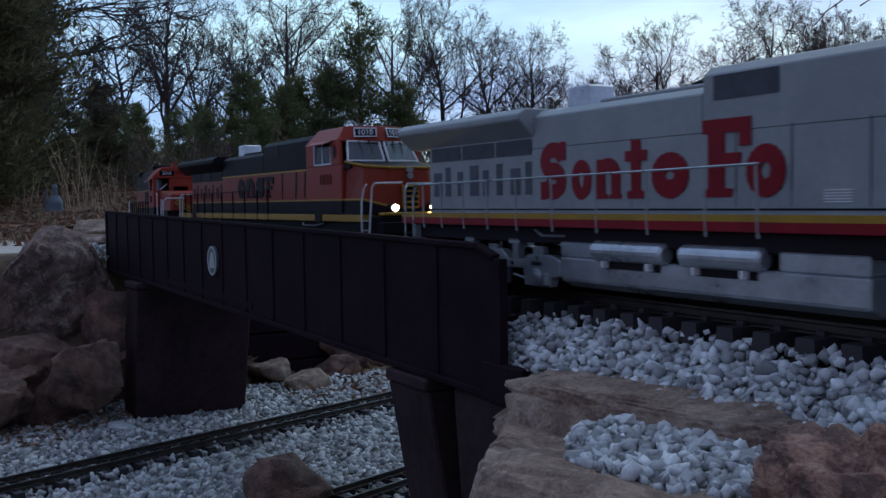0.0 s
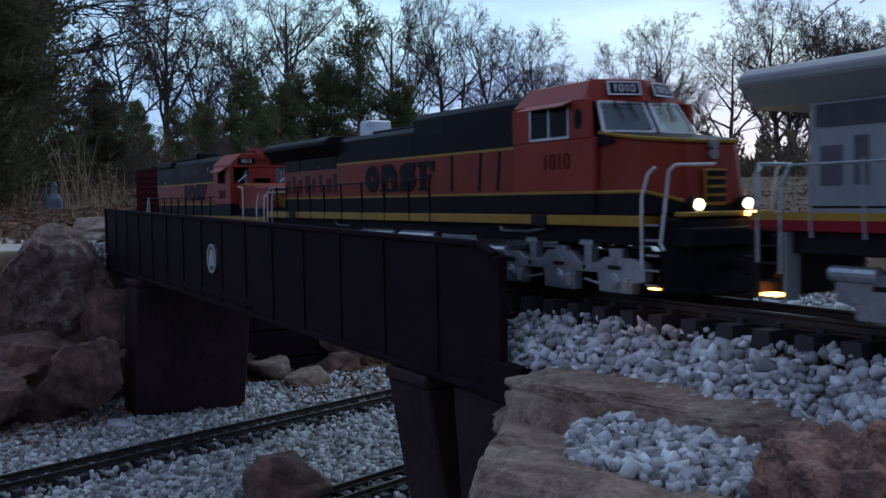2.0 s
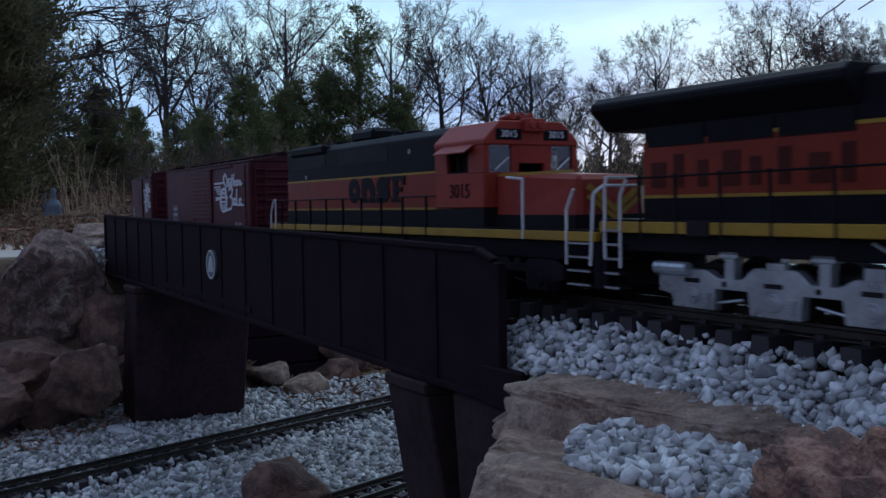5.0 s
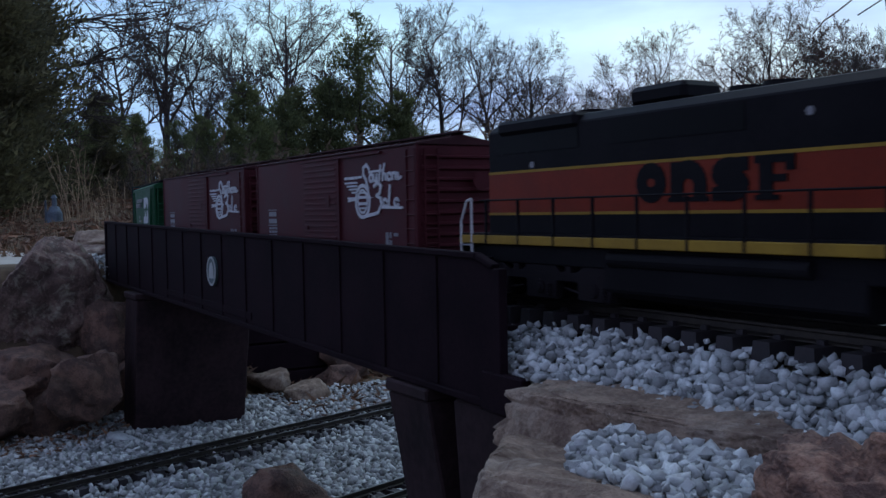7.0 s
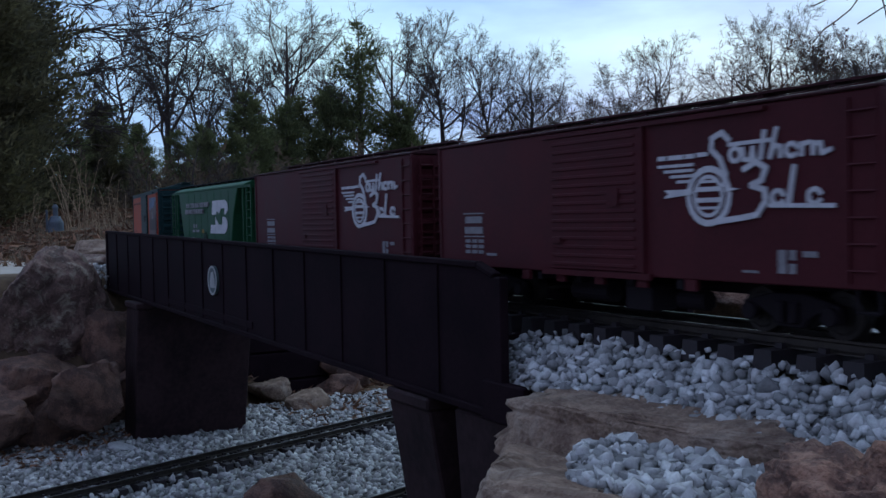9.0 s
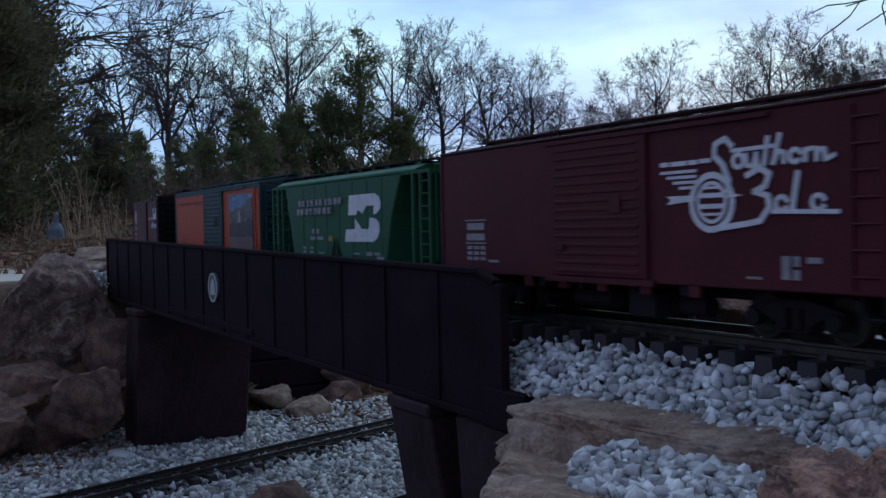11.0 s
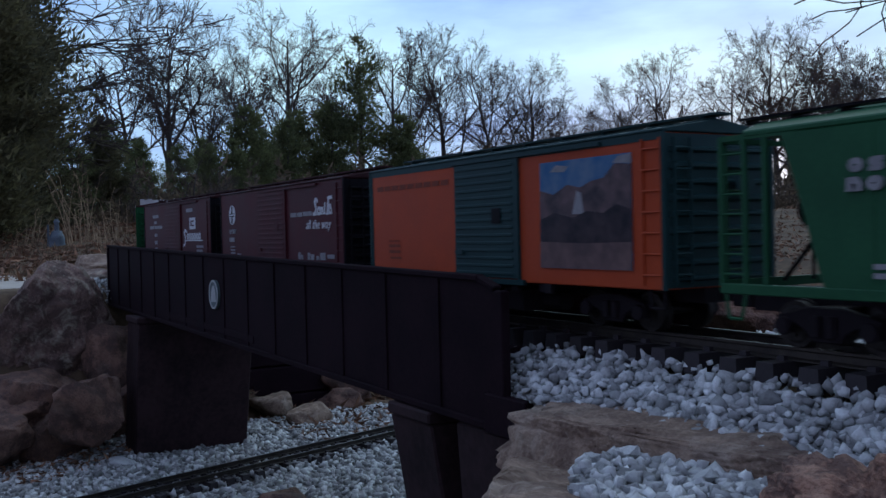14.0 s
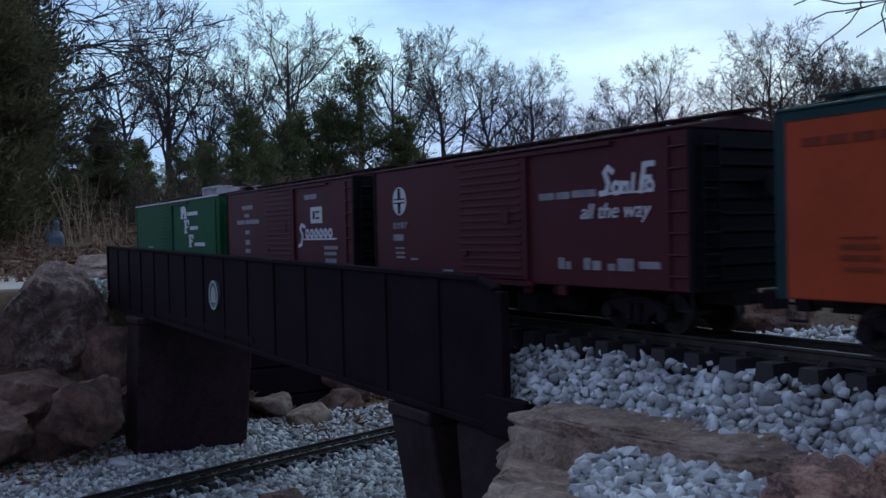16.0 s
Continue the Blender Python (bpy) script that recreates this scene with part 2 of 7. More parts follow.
def on_track(s):
    """Place and heading of the upper track at s: straight over the bridge, then a curve away beyond it."""
    if s >= CURVE_X:
        return Vector((s, 0, 0)), 0.0
    a = (CURVE_X - s) / CURVE_R
    if a <= TURN:
        return Vector((CURVE_X - CURVE_R * math.sin(a), CURVE_R * (1 - math.cos(a)), 0)), -a
    e = (a - TURN) * CURVE_R
    p = Vector((CURVE_X - CURVE_R * math.sin(TURN), CURVE_R * (1 - math.cos(TURN)), 0))
    return p + e * Vector((-math.cos(TURN), math.sin(TURN), 0)), -TURN


RAIL_H, TIE_H, TIE_L = 0.0085, 0.014, 0.092


def rail_mesh(name, path, offset):
    """A flat-bottomed rail swept along a path of (point, heading)."""
    prof = [(-0.0042, 0), (-0.0042, 0.001), (-0.001, 0.002), (-0.001, 0.0058), (-0.0018, 0.0068), (-0.0018, 0.0085), (0.0018, 0.0085), (0.0018, 0.0068), (0.001, 0.0058), (0.001, 0.002), (0.0042, 0.001), (0.0042, 0)]
    verts, faces, n = [], [], len(prof)
    for p, h in path:
        side = Vector((-math.sin(h), math.cos(h), 0))
        for u, w in prof:
            verts.append(p + side * (offset + u) + Vector((0, 0, w - RAIL_H)))
    for k in range(len(path) - 1):
        for i in range(n):
            j = (i + 1) % n
            faces.append((k * n + i, k * n + j, (k + 1) * n + j, (k + 1) * n + i))
    me = bpy.data.meshes.new(name)
    me.from_pydata(verts, [], faces)
    me.materials.append(M_RAIL)
    return me


def tie_mesh():
    bm = bmesh.new()
    h = TIE_L / 2
    hull8(bm, [(-0.0078, -h, -TIE_H), (0.0078, -h, -TIE_H), (0.0078, h, -TIE_H), (-0.0078, h, -TIE_H)], [(-0.0066, -h + 0.001, 0), (0.0066, -h + 0.001, 0), (0.0066, h - 0.001, 0), (-0.0066, h - 0.001, 0)])
    for s in (-1, 1):
        for u in (-0.0068, 0.0068):
            box(bm, -0.0028, 0.0028, s * 0.0225 + u - 0.0018, s * 0.0225 + u + 0.0018, 0, 0.0032)
    return finish("sleeper", bm, M_TIE)


TIE = tie_mesh()


def build_track(name, label, where, s0, s1, z):
    """Two rails on sleepers; where(s) gives point and heading."""
    t = thing(name, label, "railway track", kind="structure")
    path = []
    for k in range(int((s1 - s0) / 0.04) + 1):
        p, h = where(s0 + 0.04 * k)
        path.append((p + Vector((0, 0, z)), h))
    for o in (-0.0225, 0.0225):
        ob = new("rail", rail_mesh("rail", path, o))
        ob.parent = t
    k = s0
    while k < s1:
        p, h = where(k)
        ob = new("sleeper", TIE)
        ob.parent = t
        ob.matrix_basis = Matrix.Translation(p + Vector((0, 0, z - RAIL_H))) @ Matrix.Rotation(h + random.uniform(-0.02, 0.02), 4, "Z")
        k += 0.0315
    return t


def low_track(x, y):
    d = Vector((-0.306, 0.952, 0))
    h = math.atan2(d.y, d.x)
    return lambda s: (Vector((x, y, 0)) + d * s, h)


build_track("track_upper", "dark model railway track with brass rails on black sleepers", on_track, -5.2, 0.7, 0.0)
build_track("track_lower", "dark model railway track laid in pale gravel under the bridge", low_track(-1.594, 0.0), -0.9, 1.1, LOW + 0.0245)
build_track("track_lower", "second dark model railway track in pale gravel under the bridge", low_track(-1.176, 0.04), -0.5, 1.0, LOW + 0.0245)


# ---- bridge ----
BX0, BX1 = -2.149, -0.620


def girder_top(x):
    return 0.066 + (0.041 - 0.066) * (x - BX0) / (BX1 - BX0)


def girder_bottom(x):
    return -0.064 + (-0.082 + 0.064) * (x - BX0) / (BX1 - BX0)


def build_girder(bridge, sign):
    """One plate girder: web, flanges and stiffener ribs. sign -1 is the side with the round plaque."""
    def slab(name, y0, y1, x0, x1, top, bottom, bevel=0.0008):
        bm = bmesh.new()
        hull8(bm, [(x0, y0, bottom(x0)), (x1, y0, bottom(x1)), (x1, y1, bottom(x1)), (x0, y1, bottom(x0))], [(x0, y0, top(x0)), (x1, y0, top(x1)), (x1, y1, top(x1)), (x0, y1, top(x0))])
        return part(name, bm, M_BLACK, bridge, bevel=bevel)
    yo, yi = sign * 0.0990, sign * 0.0950
    a, b = min(yo, yi), max(yo, yi)
    bm = bmesh.new()
    out = [(BX0, girder_bottom(BX0)), (BX1, girder_bottom(BX1)), (BX1, 0.020), (BX1 - 0.012, 0.034), (BX1 - 0.032, girder_top(BX1) - 0.002), (BX0, girder_top(BX0) - 0.002)]
    prism(bm, out, a, b)
    part("web_plate", bm, M_BLACK, bridge, bevel=0.001)
    fa, fb = min(sign * 0.102, sign * 0.094), max(sign * 0.102, sign * 0.094)
    slab("top_flange", fa, fb, BX0 - 0.002, BX1 - 0.034, girder_top, lambda x: girder_top(x) - 0.005)
    slab("bottom_flange", fa, fb, BX0, BX1, lambda x: girder_bottom(x) + 0.006, girder_bottom)
    bm = bmesh.new()
    hull8(bm, [(BX1 - 0.034, fa, 0.036), (BX1 - 0.011, fa, 0.029), (BX1 - 0.011, fb, 0.029), (BX1 - 0.034, fb, 0.036)], [(BX1 - 0.034, fa, 0.0412), (BX1 - 0.008, fa, 0.033), (BX1 - 0.008, fb, 0.033), (BX1 - 0.034, fb, 0.0412)])
    part("corner_flange", bm, M_BLACK, bridge, bevel=0.001)
    slab("end_post", fa, fb, BX1 - 0.009, BX1 + 0.001, lambda x: 0.030, lambda x: girder_bottom(x) + 0.007)
    slab("end_post", fa, fb, BX0 - 0.001, BX0 + 0.008, lambda x: girder_top(x) - 0.006, lambda x: girder_bottom(x) + 0.007)
    n = 15
    for k in range(1, n):
        x = BX0 + (BX1 - BX0) * k / n
        slab("stiffener", min(sign * 0.1008, yo), max(sign * 0.1008, yo), x - 0.0028, x + 0.0028, lambda x: girder_top(x) - 0.0055, lambda x: girder_bottom(x) + 0.0065, bevel=0.0006)
    x = BX0 + 0.72
    slab("cover_plate", min(sign * 0.1004, yo), max(sign * 0.1004, yo), x - 0.22, x + 0.22, lambda x: girder_bottom(x) + 0.022, lambda x: girder_bottom(x) + 0.012)


M_PLAQUE = surface("pale_plaque", (0.42, 0.44, 0.43), (0.30, 0.32, 0.32), 0.5, scale=90, fine=600, bump=0.1)
M_PLAQUE_DARK = surface("dark_plaque_emblem", (0.06, 0.10, 0.10), None, 0.5, bump=0)


def build_bridge():
    br = thing("girder_bridge", "black plate girder bridge with a round pale plaque", "bridge")
    for s in (-1, 1):
        build_girder(br, s)
    bm = bmesh.new()
    box(bm, BX0, BX1 - 0.05, -0.0935, 0.0935, -0.034, RAIL_H * -1 - TIE_H + 0.0)
    part("deck", bm, M_BLACK, br)
    bm = bmesh.new()
    box(bm, -0.645, -0.588, -0.1035, -0.0945, -0.0835, -0.052)
    part("bearing_plate", bm, M_BLACK, br, bevel=0.001)
    # plaque: a disc with a raised ring and an emblem
    x, z, y = -1.372, -0.006, -0.0990
    bm = bmesh.new()
    rod(bm, (x, y + 0.002, z), (x, y - 0.0035, z), 0.0212, n=40)
    pl = part("plaque", bm, M_PLAQUE_DARK, br, "round pale railway plaque")
    bm = bmesh.new()
    for k in range(40):
        a, b = 2 * math.pi * k / 40, 2 * math.pi * (k + 1) / 40
        def at(r, k, d):
            return (x + r * math.cos(k), y - d, z + r * math.sin(k))
        hull8(bm, [at(0.0185, a, 0.0036), at(0.0185, b, 0.0036), at(0.0212, b, 0.0036), at(0.0212, a, 0.0036)], [at(0.0185, a, 0.0046), at(0.0185, b, 0.0046), at(0.0212, b, 0.0046), at(0.0212, a, 0.0046)])
    part("ring", bm, M_PLAQUE, pl)
    bm = bmesh.new()
    prism(bm, [(x - 0.012, z - 0.011), (x + 0.013, z - 0.010), (x + 0.010, z + 0.003), (x + 0.003, z + 0.013), (x - 0.005, z + 0.011), (x - 0.010, z + 0.002)], y - 0.0036, y - 0.0044)
    part("emblem", bm, M_PLAQUE, pl)


build_bridge()


def build_pier(lower, upper, label):
    p = thing("bridge_pier", label, "pier", "piers of the bridge")
    bm = bmesh.new()
    hull8(bm, lower, upper)
    bmesh.ops.subdivide_edges(bm, edges=bm.edges[:], cuts=5, use_grid_fill=True)
    for v in bm.verts:
        v.co += Vector((noise.noise(v.co * 30), noise.noise(v.co * 30 + Vector((9, 0, 0))), 0)) * 0.0018
    part("shaft", bm, M_PIER, p, bevel=0.002)
    bm = bmesh.new()
    c = Vector([sum(q[i] for q in upper) / 4 for i in range(3)])
    cap = [Vector((c.x + (q[0] - c.x) * 1.04, c.y + (q[1] - c.y) * 1.03, q[2])) for q in upper]
    hull8(bm, [q + Vector((0, 0, 0.0005)) for q in cap], [q + Vector((0, 0, 0.012)) for q in cap])
    part("cap", bm, M_PIER, p, bevel=0.002)
    return p


zt = girder_bottom(-1.84) - 0.013
build_pier([(-1.95, -0.117, LOW - 0.02), (-1.855, -0.117, LOW - 0.02), (-1.845, 0.096, LOW - 0.02), (-1.94, 0.096, LOW - 0.02)],
           [(-1.91, -0.112, zt), (-1.815, -0.112, zt), (-1.81, 0.106, zt), (-1.905, 0.106, zt)], "black tapered bridge pier at the rocky far bank")
zt = girder_bottom(-0.8) - 0.0135
build_pier([(-0.805, -0.062, LOW - 0.02), (-0.728, -0.062, LOW - 0.02), (-0.728, 0.08, LOW - 0.02), (-0.805, 0.08, LOW - 0.02)],
           [(-0.812, -0.102, zt), (-0.735, -0.102, zt), (-0.735, 0.104, zt), (-0.812, 0.104, zt)], "black tapered bridge pier beside the gravel bank")


# ---- rocks ----
def rock_mesh(size, seed, material, cuts=11, rough=0.13, level=4, flat_top=0.0, boxy=0.75, taper=0.0):
    """A broken stone: a ball cut by random planes, then roughened at three scales."""
    rnd = random.Random(seed)
    bm = bmesh.new()
    bmesh.ops.create_icosphere(bm, subdivisions=level, radius=1.0)
    planes = []
    for _ in range(cuts):
        d = Vector((rnd.gauss(0, 1), rnd.gauss(0, 1), rnd.gauss(0, 0.8))).normalized()
        planes.append((d, rnd.uniform(0.55, 0.85)))
    if flat_top:
        planes.append((Vector((rnd.uniform(-0.1, 0.1), rnd.uniform(-0.1, 0.1), 1)).normalized(), flat_top))
    o = Vector((rnd.uniform(-50, 50), rnd.uniform(-50, 50), rnd.uniform(-50, 50)))
    for v in bm.verts:
        c = Vector([math.copysign(abs(q) ** boxy, q) for q in v.co])
        for d, k in planes:
            e = c.dot(d) - k
            if e > 0:
                c -= d * e * 0.92
        n = c.normalized()
        c += n * (noise.noise(c * 1.6 + o) * rough + noise.noise(c * 4.5 + o) * rough * 0.45 + noise.noise(c * 12 + o) * rough * 0.26 + noise.noise(c * 30 + o) * rough * 0.16 + noise.noise(c * 70 + o) * rough * 0.07)
        c -= n * rough * 0.55 * ((1 - abs(noise.noise(c * 2.6 + o))) ** 9 + 0.5 * (1 - abs(noise.noise(c * 6.0 - o))) ** 8)
        k = 1 - taper * c.z
        v.co = Vector((c.x * size[0] * k, c.y * size[1] * k, c.z * size[2]))
    return finish("rock", bm, material, smooth=True)


def rock(place, size, seed, material, label, turn=0, level=4, name="boulder", group="", **k):
    me = rock_mesh(size, seed, material, level=level, **k)
    ob = thing(name, label, "rock", group, data=me)
    ob.matrix_basis = pose(*place, 0, 0, turn)
    return ob


rock((-2.118, -0.248, -0.120), (0.140, 0.128, 0.158), 206, M_ROCK_GREY, "large broad grey-brown boulder with pale lichen", 20, 6, boxy=0.68, taper=0.12, rough=0.10, cuts=8)
rock((-1.845, -0.200, -0.226), (0.066, 0.068, 0.074), 5, M_ROCK, "brown boulder leaning on the bank", 10, boxy=0.65)
rock((-1.965, -0.215, -0.285), (0.075, 0.14, 0.06), 44, M_ROCK, "dark brown rock under the leaning boulder", 10)
rock((-1.88, -0.350, -0.272), (0.070, 0.080, 0.068), 8, M_ROCK, "brown weathered boulder on the gravel edge", 30)
rock((-1.96, -0.315, -0.245), (0.10, 0.12, 0.055), 19, M_ROCK, "dark flat stone under the big boulder", 10)
rock((-2.08, -0.055, -0.20), (0.075, 0.065, 0.10), 11, M_ROCK, "dark stone wedged behind the pier", 0)
rock((-2.06, -0.03, -0.28), (0.09, 0.08, 0.08), 12, M_ROCK, "dark stone at the pier's foot", 0)
rock((-1.205, -0.055, -0.315), (0.058, 0.080, 0.064), 14, M_ROCK, "red brown angular rock lying between the lower tracks", 15, flat_top=0.8, boxy=0.6, cuts=14)
rock((-1.80, -0.155, -0.328), (0.035, 0.025, 0.010), 15, M_GRAVEL, "white flat stone at the foot of the far pier", 20, 3, name="flat_stone")

bm = bmesh.new()
hull8(bm, [(-0.685, -0.09, LOW - 0.02), (-0.60, -0.09, LOW - 0.02), (-0.60, 0.10, LOW - 0.02), (-0.685, 0.10, LOW - 0.02)], [(-0.70, -0.098, -0.0835), (-0.590, -0.098, -0.0835), (-0.590, 0.10, -0.0835), (-0.70, 0.10, -0.0835)])
thing("bridge_abutment", "black abutment block under the bridge end", "abutment", data=finish("bridge_abutment", bm, M_PIER, 0.003))
# black blocks added in place of the deep shade at the gorge's back
bm = bmesh.new()
for k in range(4):
    box(bm, -2.22 + 0.004 * (k % 2), -2.155, 0.155, 0.42, LOW - 0.03 + 0.068 * k, LOW - 0.03 + 0.068 * k + 0.065)
thing("retaining_wall", "black blocks standing for shade at the back of the gorge", "wall", data=finish("retaining_wall", bm, M_BLACK, 0.003))
rock((-2.09, 0.245, -0.305), (0.055, 0.058, 0.034), 21, M_ROCK_TAN, "tan flat-topped rock under the bridge", 20)
rock((-1.98, 0.292, -0.322), (0.040, 0.068, 0.044), 22, M_ROCK_TAN, "pale pointed rock beside the lower track", 25)
rock((-2.12, 0.42, -0.34), (0.07, 0.09, 0.05), 23, M_ROCK, "brown rock in leaf litter under the bridge", 40)
rock((-2.42, 0.66, -0.25), (0.10, 0.26, 0.10), 24, M_ROCK, "long brown rock at the back of the gorge", 5)
rock((-2.32, 0.44, -0.235), (0.10, 0.16, 0.09), 71, M_ROCK, "dark brown rock on the bank under the bridge", 15)
rock((-2.21, 0.47, -0.275), (0.09, 0.13, 0.085), 72, M_ROCK, "grey-brown rock in leaf litter on the bank", 50)
rock((-2.05, 0.60, -0.335), (0.025, 0.03, 0.03), 25, M_ROCK_RED, "small reddish stone at the back of the gorge", 0, 3)
rock((-1.955, -0.275, -0.240), (0.085, 0.125, 0.070), 77, M_ROCK, "dark brown rock wedged below the big boulder", 5)
rock((-2.03, -0.125, -0.175), (0.065, 0.055, 0.085), 74, M_ROCK, "dark brown stone packed beside the big boulder", 35)
rock((-1.99, -0.135, -0.275), (0.070, 0.06, 0.075), 75, M_ROCK, "brown stone packed under the bridge end", 60)
rock((-2.13, 0.140, -0.22), (0.03, 0.026, 0.09), 26, M_ROCK_TAN, "upright tan rock behind the far pier", 0)
rock((-1.01, 0.10, -0.335), (0.014, 0.016, 0.014), 27, M_ROCK_RED, "small red stone on the gravel", 0, 3)
rock((-3.15, 0.05, -0.005), (0.10, 0.075, 0.04), 28, M_ROCK_TAN, "tan flat rock beside the concrete path", 10)
rock((-2.85, -0.01, -0.03), (0.10, 0.075, 0.03), 29, M_ROCK_GREY, "grey stone slab beside the concrete path", 0)
rock((-0.434, -0.108, -0.066), (0.116, 0.036, 0.030), 31, M_ROCK_TAN, "tan flat ledge stone holding back the gravel", 13, 6, name="ledge_stone", cuts=4, flat_top=0.75, boxy=0.42)
rock((-0.384, -0.186, -0.166), (0.130, 0.086, 0.112), 33, M_ROCK_TAN, "big pale brown boulder with a flat gravel-strewn top", 14, 6, cuts=3, flat_top=0.92, rough=0.07, boxy=0.42)
rock((-0.228, -0.172, -0.082), (0.098, 0.064, 0.066), 35, M_ROCK_RED, "rough red-brown boulder at the edge of the gravel", -20, 6, rough=0.17, boxy=0.85)
rock((-0.60, -0.125, -0.275), (0.06, 0.05, 0.11), 36, M_ROCK, "dark boulder at the foot of the near pier", 0)
rock((-0.70, 0.24, -0.02), (0.09, 0.06, 0.030), 37, M_ROCK, "brown rock on the far side of the track", 0)
rock((-0.95, 0.36, -0.05), (0.10, 0.07, 0.05), 38, M_ROCK_GREY, "grey rock on the far side of the track", 0)
bm = bmesh.new()
box(bm, -5.6, -2.62, -3.2, 0.10, -0.16, -0.099)
thing("concrete_path", "pale concrete garden path beyond the boulders", "path", kind="structure", data=finish("concrete_path", bm, M_CONCRETE, 0.008))


# ---- gravel ----
def stone_mesh(seed):
    rnd = random.Random(seed)
    bm = bmesh.new()
    k = (rnd.uniform(0.95, 1.30), rnd.uniform(0.75, 1.05), rnd.uniform(0.52, 0.82))
    corners = rnd.sample(range(8), 6)
    for q in range(11):
        if q < 6:
            c = corners[q]
            v = Vector([g * rnd.uniform(0.48, 0.80) for g in ((c & 1) * 2 - 1, (c & 2) - 1, (c & 4) / 2 - 1)])
        else:
            v = Vector((rnd.gauss(0, 1), rnd.gauss(0, 1), rnd.gauss(0, 1))).normalized() * rnd.uniform(0.70, 1.0)
        bm.verts.new((v.x * k[0], v.y * k[1], v.z * k[2]))
    r = bmesh.ops.convex_hull(bm, input=bm.verts)
    bmesh.ops.delete(bm, geom=[g for g in r["geom_interior"] if isinstance(g, bmesh.types.BMVert)], context="VERTS")
    return finish("stone", bm, M_GRAVEL)


STONES = [stone_mesh(100 + k) for k in range(20)]
STONE_V = [np.array([v.co[:] for v in m.vertices]) for m in STONES]
STONE_F = [np.array([p.vertices[:] for p in m.polygons if len(p.vertices) == 3]) for m in STONES]


def turn_of(rng):
    q = rng.normal(size=4) * np.array([1.0, 0.36, 0.36, 1.0])
    q /= np.linalg.norm(q)
    w, x, y, z = q
    return np.array([[1 - 2 * (y * y + z * z), 2 * (x * y - z * w), 2 * (x * z + y * w)], [2 * (x * y + z * w), 1 - 2 * (x * x + z * z), 2 * (y * z - x * w)], [2 * (x * z - y * w), 2 * (y * z + x * w), 1 - 2 * (x * x + y * y)]])


def strewn(name, places, sizes, seed, parent, material=M_GRAVEL):
    """Many stones joined in one mesh."""
    rng = np.random.default_rng(seed)
    vs, fs, n = [], [], 0
    for p, s in zip(places, sizes):
        k = rng.integers(len(STONES))
        v = STONE_V[k] @ turn_of(rng).T * s + p
        vs.append(v), fs.append(STONE_F[k] + n)
        n += len(v)
    me = bpy.data.meshes.new(name)
    v, f = np.concatenate(vs), np.concatenate(fs)
    me.vertices.add(len(v)), me.vertices.foreach_set("co", v.ravel())
    me.loops.add(f.size), me.loops.foreach_set("vertex_index", f.ravel())
    me.polygons.add(len(f)), me.polygons.foreach_set("loop_start", np.arange(0, f.size, 3))
    me.update(calc_edges=True)
    me.materials.append(material)
    ob = new(name, me)
    ob.parent = parent
    tagged(ob, kind="stuff")
    return ob


def scatter(rng, x0, x1, y0, y1, step, layers, keep, lift=0.003):
    out = []
    for layer in range(layers):
        gx, gy = np.meshgrid(np.arange(x0, x1, step), np.arange(y0, y1, step))
        x = (gx + rng.uniform(-0.5, 0.5, gx.shape) * step).ravel()
        y = (gy + rng.uniform(-0.5, 0.5, gy.shape) * step).ravel()
        ok = keep(x, y)
        x, y = x[ok], y[ok]
        z = ground_z(x, y) + lift * (layer + rng.uniform(0, 1.3, x.shape))
        out.append(np.stack([x, y, z], 1))
    return np.concatenate(out)


def off_track(x, y, px, py, half):
    """True where a stone lies clear of the sleepers of a lower track."""
    return np.abs((x - px) * 0.952 + (y - py) * 0.306) > half


M_FINES = surface("grey_gravel_fines", (0.27, 0.265, 0.25), (0.13, 0.125, 0.12), 0.95, scale=60, fine=500, bump=1.0, depth=0.003)


def fines(parent, x0, x1, y0, y1, keep):
    """The small grit that lies under the stones, a thin sheet on the ground."""
    gx, gy = np.arange(x0, x1, 0.012), np.arange(y0, y1, 0.012)
    X, Y = np.meshgrid(gx, gy, indexing="ij")
    Z = ground_z(X, Y) + 0.0025 + 0.001 * np.sin(160 * X) * np.sin(140 * Y)
    ny = len(gy)
    i = (np.arange(len(gx) - 1)[:, None] * ny + np.arange(ny - 1)).ravel()
    i = i[keep(X.ravel(), Y.ravel())[i]]
    me = bpy.data.meshes.new("grit")
    me.from_pydata(np.stack([X, Y, Z], -1).reshape(-1, 3).tolist(), [], np.stack([i, i + ny, i + ny + 1, i + 1], 1).tolist())
    me.materials.append(M_FINES)
    ob = new("grit", me)
    ob.parent = parent
    tagged(ob, kind="stuff")


rng = np.random.default_rng(5)
bed = thing("gravel_bed", "pale grey crushed limestone gravel in the gorge", "gravel", kind="structure")
low = scatter(rng, -2.05, -0.62, -0.75, 0.75, 0.0125, 2, lambda x, y: (ground_z(x, y) < LOW + 0.03 + 0.02 * np.sin(9 * x + 3) * np.sin(8 * y)) & (x < -0.7 - 0.2 * (y > 0)) & ~((np.abs(x + 1.895) < 0.05) & (np.abs(y) < 0.1)))
between = rng.random(len(low)) < 0.62
clear = off_track(low[:, 0], low[:, 1], -1.594, 0.0, 0.044) & off_track(low[:, 0], low[:, 1], -1.176, 0.04, 0.044)
low = low[clear | between]
on = ~(off_track(low[:, 0], low[:, 1], -1.594, 0.0, 0.049) & off_track(low[:, 0], low[:, 1], -1.176, 0.04, 0.049))
low[on, 2] = LOW + rng.uniform(0.004, 0.0125, on.sum())
